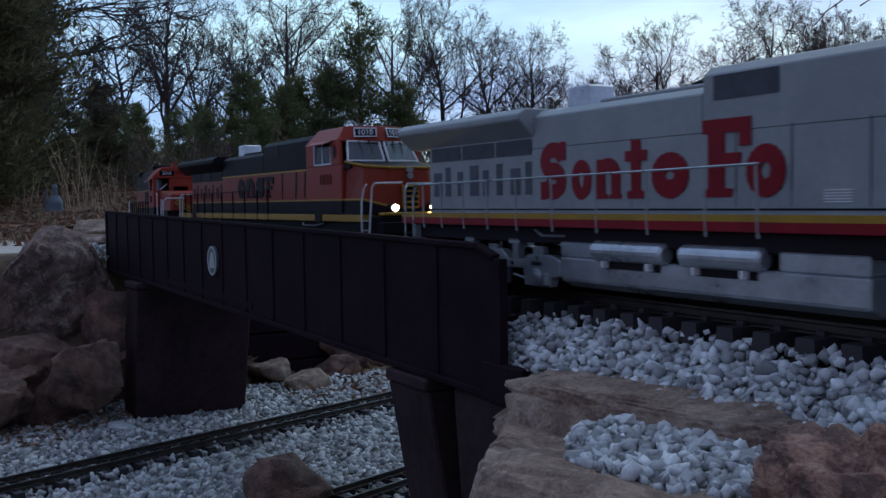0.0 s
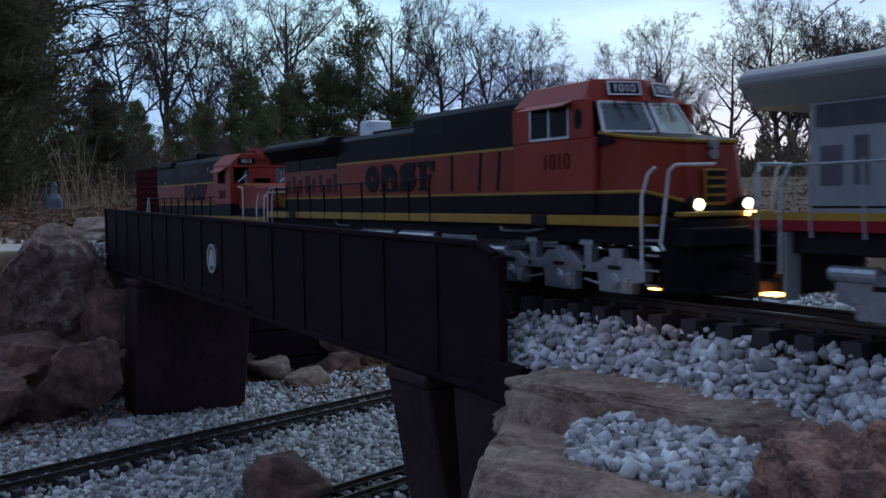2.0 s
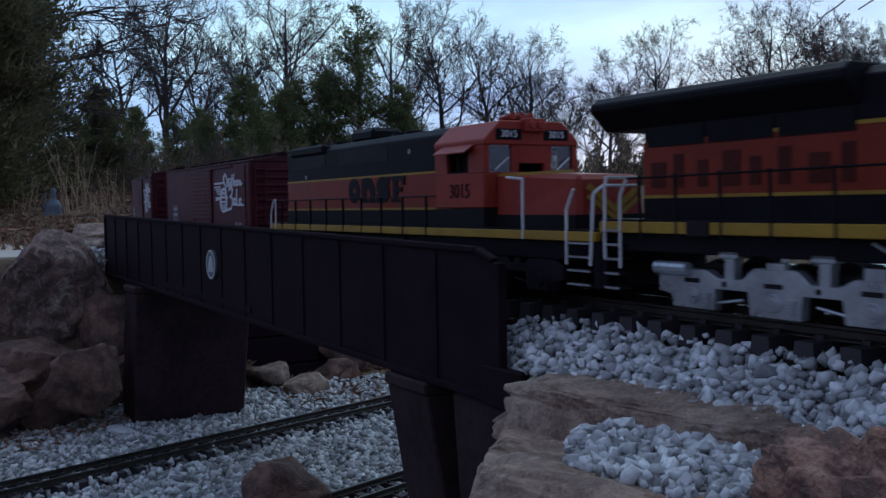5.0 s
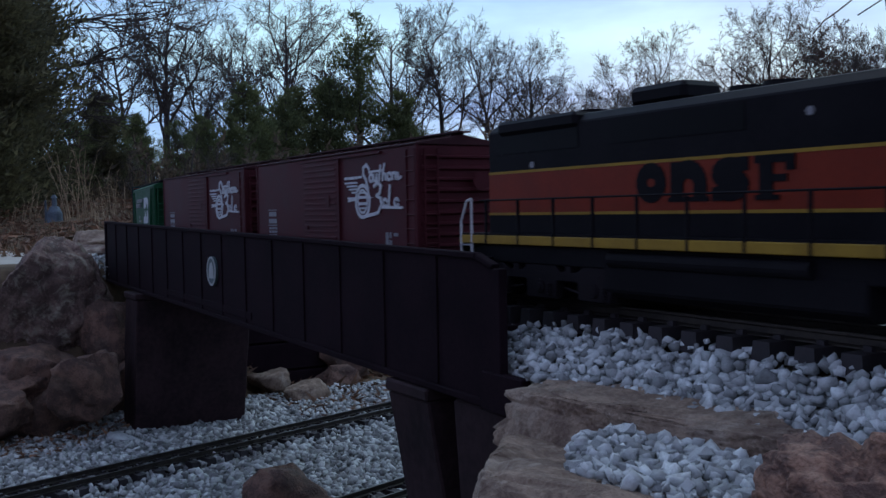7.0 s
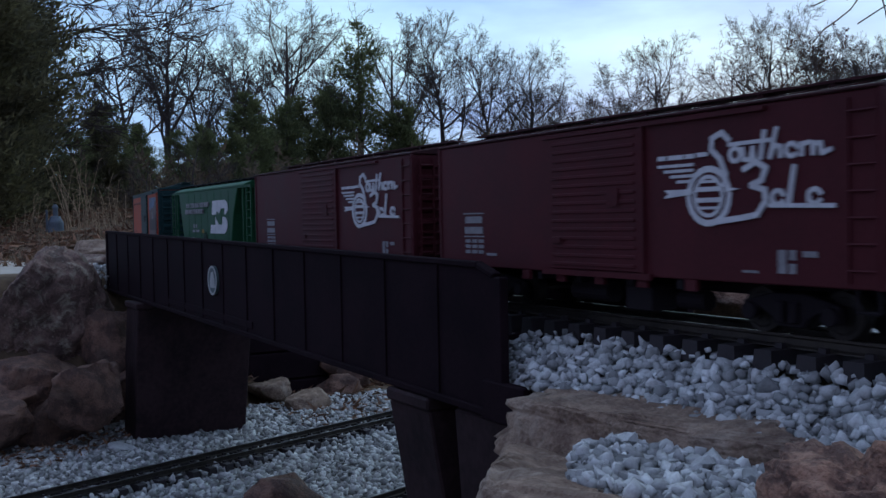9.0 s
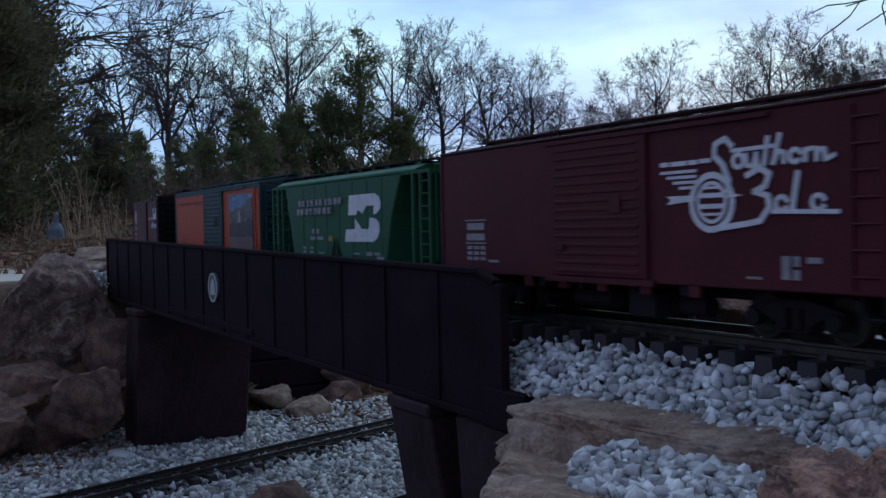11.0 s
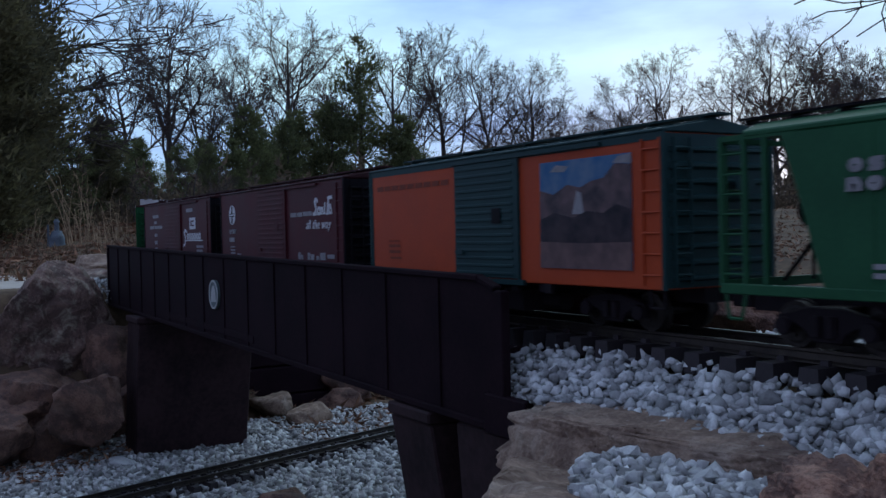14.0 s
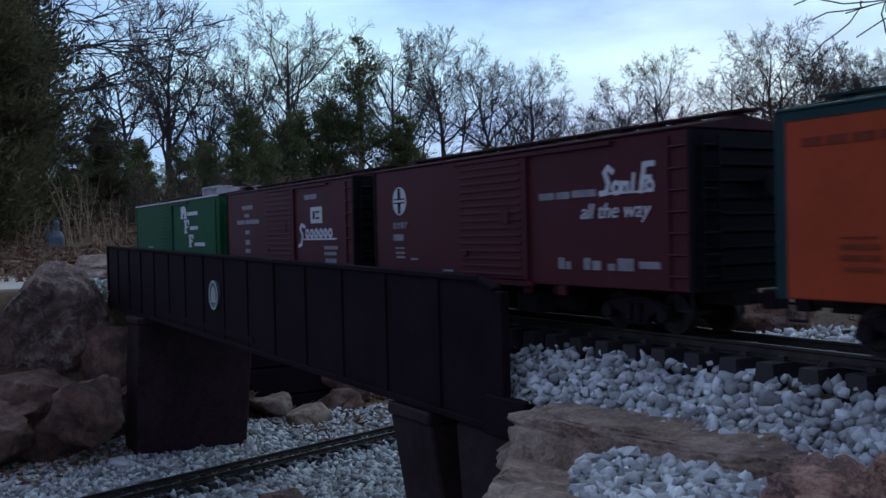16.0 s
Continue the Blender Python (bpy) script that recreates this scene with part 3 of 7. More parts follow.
strewn("loose_gravel", low, 0.0050 + 0.0042 * rng.random(len(low)) ** 1.6, 6, bed, M_GRAVEL_SHADE)

fines(bed, -2.0, -0.66, -0.72, 0.72, lambda x, y: (ground_z(x, y) < LOW + 0.02 + 0.02 * np.sin(9 * x + 3) * np.sin(8 * y)) & (x < -0.7 - 0.2 * (y > 0)))

bank = thing("ballast_bank", "pale grey crushed stone ballast sloping from the track", "gravel", kind="structure")
near = scatter(rng, -0.70, -0.12, -0.125, -0.044, 0.0068, 4, lambda x, y: (ground_z(x, y) > -0.095) & (y > -0.112 - 0.012 * np.sin(14 * x) - 0.06 * (x > -0.33) * (x + 0.33) / 0.2) & ((x > -0.595) | (y > -0.088)) & (x > -0.630 - 0.9 * np.minimum(y + 0.065, 0.0)), 0.0026)
fines(bank, -0.60, -0.12, -0.112, -0.046, lambda x, y: y > -0.105 - 0.012 * np.sin(14 * x))
strip = scatter(rng, -0.72, 0.35, 0.044, 0.30, 0.0125, 2, lambda x, y: y < 0.26 + 0.02 * np.sin(8 * x))
shoulder = scatter(rng, -0.60, 0.35, -0.056, -0.0395, 0.0075, 1, lambda x, y: rng.random(x.shape) < 0.75)
shoulder[:, 2] = -0.0155 + 0.35 * (shoulder[:, 1] + 0.0395) + rng.uniform(-0.004, 0.001, len(shoulder))
corner = scatter(rng, -0.675, -0.590, -0.087, -0.044, 0.0075, 3, lambda x, y: y > -2)
corner[:, 2] = -0.022 + 0.62 * (corner[:, 1] + 0.046) + rng.uniform(-0.008, 0.001, len(corner))
strip = np.concatenate([strip, shoulder, corner])
beds = scatter(rng, -0.66, 0.35, -0.045, 0.045, 0.0125, 1, lambda x, y: rng.random(x.shape) < 0.9)
beds[:, 2] = -0.0175 + rng.uniform(-0.004, 0.0005, len(beds))
far = scatter(rng, -4.6, -2.15, -0.14, 2.2, 0.016, 2, lambda x, y: np.abs(np.hypot(x - CURVE_X, y - CURVE_R) - CURVE_R) < 0.13)
far[:, 2] = np.minimum(far[:, 2], -0.018)
edge = scatter(rng, -2.35, -2.13, -0.17, -0.04, 0.0125, 2, lambda x, y: y > -2, 0.006)
edge[:, 2] = np.maximum(edge[:, 2], -0.06 + rng.uniform(0, 0.03, len(edge)))
strewn("loose_ballast", np.concatenate([near[0::2], strip, beds, far, edge]), 0.0029 + 0.0038 * rng.random(len(near[0::2]) + len(strip) + len(beds) + len(far) + len(edge)) ** 2, 7, bank)


def terrace(n):
    """Stones lying in a shallow hollow of the big boulder."""
    out = []
    while len(out) < n:
        x, y = rng.uniform(-0.49, -0.28), rng.uniform(-0.245, -0.11)
        u, w = (x + 0.368) / 0.074, (y + 0.162) / 0.050
        u, w = u * 0.94 + w * 0.33, -u * 0.33 * 0.6 + w * 0.94
        if u * u + w * w < 1 + 0.2 * math.sin(40 * x) * math.sin(45 * y):
            out.append((x, y, -0.0640 + rng.uniform(0, 0.010)))
    return np.array(out)


shelf = terrace(980)
picked = np.concatenate([shelf[:170], near[1::2][:130]])
rest = np.concatenate([shelf[170:], near[1::2][130:]])
strewn("ballast_fill", rest, 0.0031 + 0.0039 * rng.random(len(rest)) ** 2, 8, bank)
for p in picked:
    ob = new("stone", STONES[rng.integers(len(STONES))])
    ob.parent = bank
    s = float(0.0033 + 0.0042 * rng.random() ** 1.5)
    ob.matrix_basis = Matrix.LocRotScale(Vector(p), Euler((rng.normal(0, 0.4), rng.normal(0, 0.4), rng.uniform(-3.1, 3.1))), (s, s, s))


# ---- trees ----
M_BARK = surface("grey_brown_bark", (0.070, 0.056, 0.050), (0.035, 0.028, 0.026), 0.95, scale=3, fine=40, bump=0.6, depth=0.02)
M_TWIG = surface("fine_brown_twigs", (0.075, 0.054, 0.049), (0.040, 0.030, 0.027), 0.95, scale=2, fine=20, bump=0)
M_CEDAR = surface("dark_cedar_foliage", (0.150, 0.165, 0.066), (0.066, 0.080, 0.036), 0.8, scale=1.4, fine=14, bump=0, spread=0.5)
M_CEDAR_DARK = surface("deep_green_cedar_foliage", (0.160, 0.140, 0.070), (0.070, 0.066, 0.036), 0.8, scale=1.4, fine=14, bump=0, spread=0.5)


def leafy(m, share=0.5):
    """Thin leaves let part of the light through."""
    n, l = m.node_tree.nodes, m.node_tree.links
    b = next(q for q in n if q.type == "BSDF_PRINCIPLED")
    out = next(q for q in n if q.type == "OUTPUT_MATERIAL")
    tr, mx = n.new("ShaderNodeBsdfTranslucent"), n.new("ShaderNodeMixShader")
    l.new(b.inputs["Base Color"].links[0].from_socket, tr.inputs["Color"])
    mx.inputs[0].default_value = share
    l.new(b.outputs[0], mx.inputs[1]), l.new(tr.outputs[0], mx.inputs[2]), l.new(mx.outputs[0], out.inputs["Surface"])


leafy(M_CEDAR), leafy(M_CEDAR_DARK)
M_STRAW = surface("dry_grass", (0.22, 0.155, 0.09), (0.11, 0.075, 0.045), 0.9, scale=2, fine=30, bump=0, spread=0.4)
M_LEAF = surface("dead_oak_leaves", (0.24, 0.12, 0.065), (0.11, 0.06, 0.035), 0.85, scale=6, fine=60, bump=0, spread=0.5)


def tubes(name, segs, sides, material):
    """Tapered tubes from rows of start, end and two radii, in one mesh."""
    a = np.array([s[0] for s in segs])
    b = np.array([s[1] for s in segs])
    ra, rb = np.array([s[2] for s in segs]), np.array([s[3] for s in segs])
    d = b - a
    d /= np.linalg.norm(d, axis=1, keepdims=True) + 1e-9
    ref = np.where(np.abs(d[:, 2:3]) > 0.9, np.array([[1.0, 0, 0]]), np.array([[0, 0, 1.0]]))
    u = np.cross(d, ref)
    u /= np.linalg.norm(u, axis=1, keepdims=True) + 1e-9
    w = np.cross(d, u)
    k = np.arange(sides) * 2 * np.pi / sides
    ring = np.cos(k)[None, :, None] * u[:, None] + np.sin(k)[None, :, None] * w[:, None]
    v = np.concatenate([a[:, None] + ring * ra[:, None, None], b[:, None] + ring * rb[:, None, None]], 1).reshape(-1, 3)
    i = np.arange(sides)
    j = (i + 1) % sides
    q = np.stack([i, j, j + sides, i + sides], 1)
    f = (np.arange(len(segs))[:, None, None] * 2 * sides + q[None]).reshape(-1, 4)
    me = bpy.data.meshes.new(name)
    me.vertices.add(len(v)), me.vertices.foreach_set("co", v.ravel())
    me.loops.add(f.size), me.loops.foreach_set("vertex_index", f.ravel())
    me.polygons.add(len(f)), me.polygons.foreach_set("loop_start", np.arange(0, f.size, 4))
    me.update(calc_edges=True)
    me.materials.append(material)
    me.polygons.foreach_set("use_smooth", [True] * len(me.polygons))
    return me


def grow(rng, start, way, length, radius, level, top, out, spread, up):
    """A limb of bent pieces that carries smaller limbs."""
    n = (9, 6, 4, 3, 2)[level]
    p, d, r = np.array(start, float), np.array(way, float), radius
    kids = (0, 7, 6, 3, 0)[level]
    step = length / n
    pts = [p.copy()]
    for k in range(n):
        d = d + rng.normal(0, 0.13 + 0.03 * level, 3) + np.array([0, 0, up])
        d /= np.linalg.norm(d)
        q = p + d * step
        r2 = max(0.0052, radius * (1 - (k + 1) / n * (0.72 if level < 3 else 0.8)))
        out[0 if level < 2 else 1].append((p, q, r, r2))
        p, r = q, r2
        pts.append(p.copy())
    if level >= top:
        return
    for k in range(kids + 1):
        f = rng.uniform(0.25, 1.0)
        i = min(int(f * n), n - 1)
        b = pts[i] + (pts[i + 1] - pts[i]) * rng.random()
        axis = pts[i + 1] - pts[i]
        axis /= np.linalg.norm(axis)
        o = rng.normal(size=3)
        o -= axis * o.dot(axis)
        o /= np.linalg.norm(o) + 1e-9
        a = rng.uniform(0.45, 0.95) * spread
        grow(rng, b, axis * math.cos(a) + o * math.sin(a), length * rng.uniform(0.38, 0.62) * (1.1 - 0.4 * f), max(0.0050, radius * (1 - 0.6 * f) * 0.6), level + 1, top, out, spread, up)


def bare_tree(seed, label, height=7.5, limbs=13, forks=2, spread=1.0, fork_h=0.3):
    """A leafless tree, trunk and crown of fine twigs, scaled by its copies."""
    rng = np.random.default_rng(seed)
    out = ([], [])
    r0 = height * 0.020
    p, d = np.array([0.0, 0, -0.3]), np.array([0, 0, 1.0])
    n = 10
    pts, rad = [p], [r0 * 1.25]
    for k in range(n):
        d = d + rng.normal(0, 0.07, 3) * np.array([1, 1, 0])
        d /= np.linalg.norm(d)
        p = p + d * (height * 0.86 + 0.3) / n
        pts.append(p), rad.append(r0 * (1 - 0.85 * (k + 1) / n))
    for a, b, ra, rb in zip(pts, pts[1:], rad, rad[1:]):
        out[0].append((a, b, ra, rb))
    for k in range(limbs):
        f = fork_h + (1 - fork_h) * (k + rng.random()) / limbs
        i = min(int(f * n), n - 1)
        b = pts[i] + (pts[i + 1] - pts[i]) * (f * n - i)
        az = k * 2.4 + rng.uniform(-0.5, 0.5)
        el = rng.uniform(0.5, 1.05)
        way = np.array([math.cos(az) * math.cos(el), math.sin(az) * math.cos(el), math.sin(el)])
        grow(rng, b, way, height * (0.50 - 0.25 * f) * rng.uniform(0.8, 1.25), rad[i] * 0.62, 1, 4, out, spread, 0.085)
    t = thing("bare_tree", label, "tree", "leafless trees of the wood")
    for nm, segs, sides, m in (("trunk", out[0], 6, M_BARK), ("crown", out[1], 3, M_TWIG)):
        ob = new(nm, tubes(nm, segs, sides, m))
        ob.parent = t
    return t


def sprays(name, pts, ways, sizes, rng, material):
    """Small pointed leaf sprays in one mesh."""
    n = len(pts)
    o = rng.normal(size=(n, 3))
    side = np.cross(ways, o)
    side /= np.linalg.norm(side, axis=1, keepdims=True) + 1e-9
    s = sizes[:, None]
    v = np.stack([pts - side * s * 0.16, pts + side * s * 0.16, pts + ways * s], 1).reshape(-1, 3)
    f = np.arange(3 * n)
    me = bpy.data.meshes.new(name)
    me.vertices.add(len(v)), me.vertices.foreach_set("co", v.ravel())
    me.loops.add(len(f)), me.loops.foreach_set("vertex_index", f)
    me.polygons.add(n), me.polygons.foreach_set("loop_start", np.arange(0, 3 * n, 3))
    me.update(calc_edges=True)
    me.materials.append(material)
    return me


def cedar(seed, label, height=4.0, width=1.0, count=20000, material=None, group="evergreens before the wood"):
    """A ragged cedar: a trunk, limbs and a crown of small sprays."""
    rng = np.random.default_rng(seed)
    limbs = []
    for k in range(90):
        f = rng.random() ** 1.15
        reach = width * (1 - f ** 1.4) ** 0.6 * rng.uniform(0.45, 1.1) + 0.08
        az, el = rng.uniform(0, 6.283), rng.uniform(0.1, 0.8)
        limbs.append((f * height * 0.95 + 0.05, reach, az, el))
    w = np.array([b[1] for b in limbs])
    who = rng.choice(len(limbs), count, p=w / w.sum())
    z0, reach, az, el = [np.array([b[i] for b in limbs])[who] for i in range(4)]
    u = np.sqrt(rng.random(count)) * reach
    way = np.stack([np.cos(az) * np.cos(el), np.sin(az) * np.cos(el), np.sin(el)], 1)
    pts = np.stack([0 * u, 0 * u, z0], 1) + way * u[:, None] + rng.normal(0, 1, (count, 3)) * (0.05 + 0.10 * u)[:, None] * np.array([1, 1, 0.8])
    ways = way + rng.normal(0, 0.6, (count, 3)) + np.array([0, 0, 0.35])
    ways /= np.linalg.norm(ways, axis=1, keepdims=True)
    t = thing("cedar_tree", label, "tree", group)
    segs = [(np.array([0, 0, -0.3]), np.array([0, 0, height * 0.5]), height * 0.02, height * 0.012), (np.array([0, 0, height * 0.5]), np.array([0, 0, height * 0.97]), height * 0.012, 0.004)]
    for z, r, a, e in limbs:
        b = np.array([0, 0, z])
        segs.append((b, b + np.array([math.cos(a) * math.cos(e), math.sin(a) * math.cos(e), math.sin(e)]) * r * 0.9, 0.012, 0.003))
    ob = new("trunk", tubes("trunk", segs, 5, M_BARK))
    ob.parent = t
    ob = new("crown", sprays("crown", pts, ways, rng.uniform(0.05, 0.13, count), rng, material or M_CEDAR))
    ob.parent = t
    return t


def plant(t, x, y, k, turn, z=None):
    """Stand a tree, or a copy of it, on the ground."""
    return Matrix.LocRotScale((x, y, float(ground_z(x, y)) if z is None else z), Euler((0, 0, turn)), (k, k, k))


def wood():
    kinds = [bare_tree(41, "tall leafless tree with grey bark and fine twigs", limbs=14), bare_tree(42, "leafless tree with a forked crown in the wood", limbs=11, fork_h=0.22, spread=1.15),
             bare_tree(43, "slender leafless tree with upright limbs in the wood", limbs=12, spread=0.75, fork_h=0.38), bare_tree(44, "broad leafless tree with spreading limbs in the wood", limbs=15, spread=1.25, fork_h=0.25)]
    rows = [(-34.2, 8.3, 8.6, 3), (-37.1, 7.5, 8.0, 2), (-38.9, 12.2, 8.4, 2), (-38.4, 13.6, 8.0, 0), (-30.8, 12.0, 8.4, 1), (-32.1, 16.1, 8.0, 1), (-32.8, 18.7, 8.4, 2), (-36.8, 19.8, 7.6, 0),
            (-31.9, 20.3, 7.5, 0), (-31.5, 21.4, 6.6, 3), (-35.8, 25.2, 5.6, 3), (-31.1, 25.6, 6.3, 2), (-29.9, 27.8, 7.2, 3), (-33.3, 30.6, 5.6, 0),
            (-28.7, 29.8, 7.3, 1), (-24.7, 28.7, 7.4, 3), (-25.4, 32.5, 7.2, 0), (-29.0, 21.7, 4.9, 2), (-30.0, 23.9, 4.7, 0), (-27.9, 23.6, 4.2, 2), (-22.5, 29.0, 6.1, 0), (-21.4, 29.1, 6.3, 1), (-24.4, 29.8, 6.2, 2), (-23.4, 31.5, 6.4, 0), (-40.0, 5.0, 8.2, 0), (-36.0, 10.2, 7.2, 0), (-34.0, 14.2, 6.8, 2)]
    first = set()
    for x, y, h, k in rows:
        m = plant(None, x, y, h / 8.3, random.uniform(0, 6.28))
        if k not in first:
            kinds[k].matrix_basis = m
            first.add(k)
        else:
            copy_thing(kinds[k], m)
    # low leafless growth that closes the wood
    sap = [bare_tree(46, "low leafless sapling at the edge of the wood", limbs=5, fork_h=0.12), bare_tree(47, "low leafless sapling at the edge of the wood", limbs=4, fork_h=0.1, spread=1.2)]
    for k, ob in enumerate(sap):
        ob.matrix_basis = plant(None, -33 + 2 * k, 17.5 + 4 * k, 0.45, 1.0)
        tagged(ob, group="saplings of the wood")
    for n in range(14):
        a, r = radians(random.uniform(118, 172)), random.uniform(34, 46)
        ob = copy_thing(sap[n % 2], plant(None, r * math.cos(a), r * math.sin(a), random.uniform(0.25, 0.5), random.uniform(0, 6.28)))
        tagged(ob, "low leafless sapling at the edge of the wood", group="saplings of the wood")
    for n in range(24):
        a, r = radians(random.uniform(121, 143)), random.uniform(28, 38)
        ob = copy_thing(sap[n % 2], plant(None, r * math.cos(a), r * math.sin(a), random.uniform(0.35, 0.55), random.uniform(0, 6.28)))
        tagged(ob, "low leafless sapling at the edge of the wood", group="saplings of the wood")
    for n in range(10):
        a, r = radians(random.uniform(161, 177)), random.uniform(8.5, 15)
        ob = copy_thing(sap[n % 2], plant(None, r * math.cos(a), r * math.sin(a) - 0.5, random.uniform(0.12, 0.3), random.uniform(0, 6.28)))
        tagged(ob, "leafless brown shrub on the leaf-strewn bank", "shrub", "shrubs on the bank")
    ced = [cedar(51, "ragged green cedar before the wood", width=1.25), cedar(52, "tall narrow green cedar before the wood", height=5.0, width=1.25), cedar(53, "dark dense cedar at the edge of the garden", height=4.6, width=1.4, count=60000, material=M_CEDAR_DARK)]
    rows = [(-24.5, 11.1, 1.12, 1), (-24.0, 10.0, 0.95, 0), (-24.4, 9.2, 0.98, 0), (-22.9, 8.3, 0.86, 0), (-21.4, 6.7, 0.86, 0), (-23.7, 6.3, 0.72, 0), (-24.0, 12.1, 0.98, 0), (-26.5, 13.6, 0.9, 0), (-22.5, 7.5, 0.75, 0), (-26.0, 9.0, 0.8, 0),
            (-17.4, 3.4, 0.5, 0), (-18.5, 4.4, 0.5, 0), (-19.5, 5.3, 0.55, 0), (-20.2, 6.0, 0.6, 0), (-21.0, 5.5, 0.55, 0), (-15.6, 2.6, 0.52, 0), (-13.8, 1.7, 0.40, 0), (-9.94, -0.02, 0.74, 2), (-13.0, 1.0, 0.51, 2), (-12.3, 0.55, 0.60, 2), (-11.5, 0.12, 1.3, 2), (-8.9, -0.14, 1.0, 2), (-12.6, -0.3, 1.2, 2), (-10.6, 0.05, 0.45, 2), (-16.5, 3.2, 0.48, 0), (-14.6, 2.2, 0.5, 2)]
    first = set()
    for x, y, k, i in rows:
        m = plant(None, x, y, k * (0.94 if i == 0 else 1.0), random.uniform(0, 6.28))
        if i not in first:
            ced[i].matrix_basis = m
            first.add(i)
        else:
            copy_thing(ced[i], m)



def brown_oak(x, y, k):
    """An oak that has kept its dry brown leaves."""
    t = bare_tree(48, "oak with dry brown leaves among leafless trees", limbs=15, fork_h=0.12, spread=1.1)
    rng = np.random.default_rng(48)
    twigs = next(c for c in t.children if c.name.startswith("crown")).data
    co = np.empty(len(twigs.vertices) * 3)
    twigs.vertices.foreach_get("co", co)
    pick = co.reshape(-1, 3)[rng.integers(0, len(twigs.vertices), 26000)]
    pick = pick[rng.random(len(pick)) < np.clip(1.25 - pick[:, 2] / 6.5, 0.1, 1)] + 0.0
    way = rng.normal(0, 1, pick.shape) + np.array([0, 0, -0.3])
    way /= np.linalg.norm(way, axis=1, keepdims=True)
    ob = new("foliage", sprays("foliage", pick, way, rng.uniform(0.07, 0.15, len(pick)), rng, M_OAK))
    ob.parent = t
    t.matrix_basis = plant(None, x, y, k, 0.6)


def reaching_tree(label, x, y, height, limbs, seed, top=3):
    """A leafless tree with a few long limbs: height on the trunk, way, length, thickness, droop."""
    rng = np.random.default_rng(seed)
    out = ([], [])
    z = float(ground_z(x, y))
    n = 8
    for k in range(n):
        out[0].append((np.array([0.02 * math.sin(k), 0.02 * math.cos(2 * k), height * k / n - 0.1]), np.array([0.02 * math.sin(k + 1), 0.02 * math.cos(2 * k + 2), height * (k + 1) / n - 0.1]), 0.11 * (1 - 0.7 * k / n), 0.11 * (1 - 0.7 * (k + 1) / n)))
    for h, way, length, r, up in limbs:
        grow(rng, (0, 0, h - z), np.array(way) / np.linalg.norm(way), length, r, 1, top, out, 0.8, up)
    t = thing("bare_tree", label, "tree")
    t.matrix_basis = pose(x, y, z)
    for nm, segs, sides, m in (("trunk", out[0], 6, M_BARK), ("crown", out[1], 4, M_TWIG)):
        ob = new(nm, tubes(nm, segs, sides, m))
        ob.parent = t


wood()
M_OAK = surface("dry_oak_leaves", (0.105, 0.048, 0.032), (0.050, 0.026, 0.019), 0.9, scale=2, fine=20, bump=0, spread=0.5)
leafy(M_OAK, 0.35)
brown_oak(-18.6, 21.6, 0.62)
reaching_tree("leafless tree with long limbs beside the dark cedar", -12.4, 0.75, 4.2, [(1.5, (0.5, 0.86, 0.45), 1.7, 0.018, 0.03), (1.75, (0.4, 0.9, 0.35), 2.1, 0.019, 0.03), (2.0, (0.6, 0.8, 0.5), 2.2, 0.019, 0.0), (2.2, (0.4, 0.9, 0.3), 2.0, 0.018, 0.03), (1.25, (0.5, 0.86, 0.3), 1.6, 0.014, 0.02), (2.5, (0.5, 0.86, 0.5), 1.8, 0.017, -0.03), (1.0, (0.4, 0.9, 0.4), 1.3, 0.013, 0.04), (2.8, (0.5, 0.86, 0.2), 2.0, 0.017, 0.0)], 61)
reaching_tree("leafless tree whose twigs hang over the garden", -3.92, 6.70, 2.6, [(1.86, (-0.5, -0.86, 0.02), 1.5, 0.010, -0.02), (1.92, (-0.55, -0.84, 0.0), 1.3, 0.008, -0.03), (2.0, (0.5, 0.8, 0.5), 1.0, 0.02, 0.0)], 62, 2)


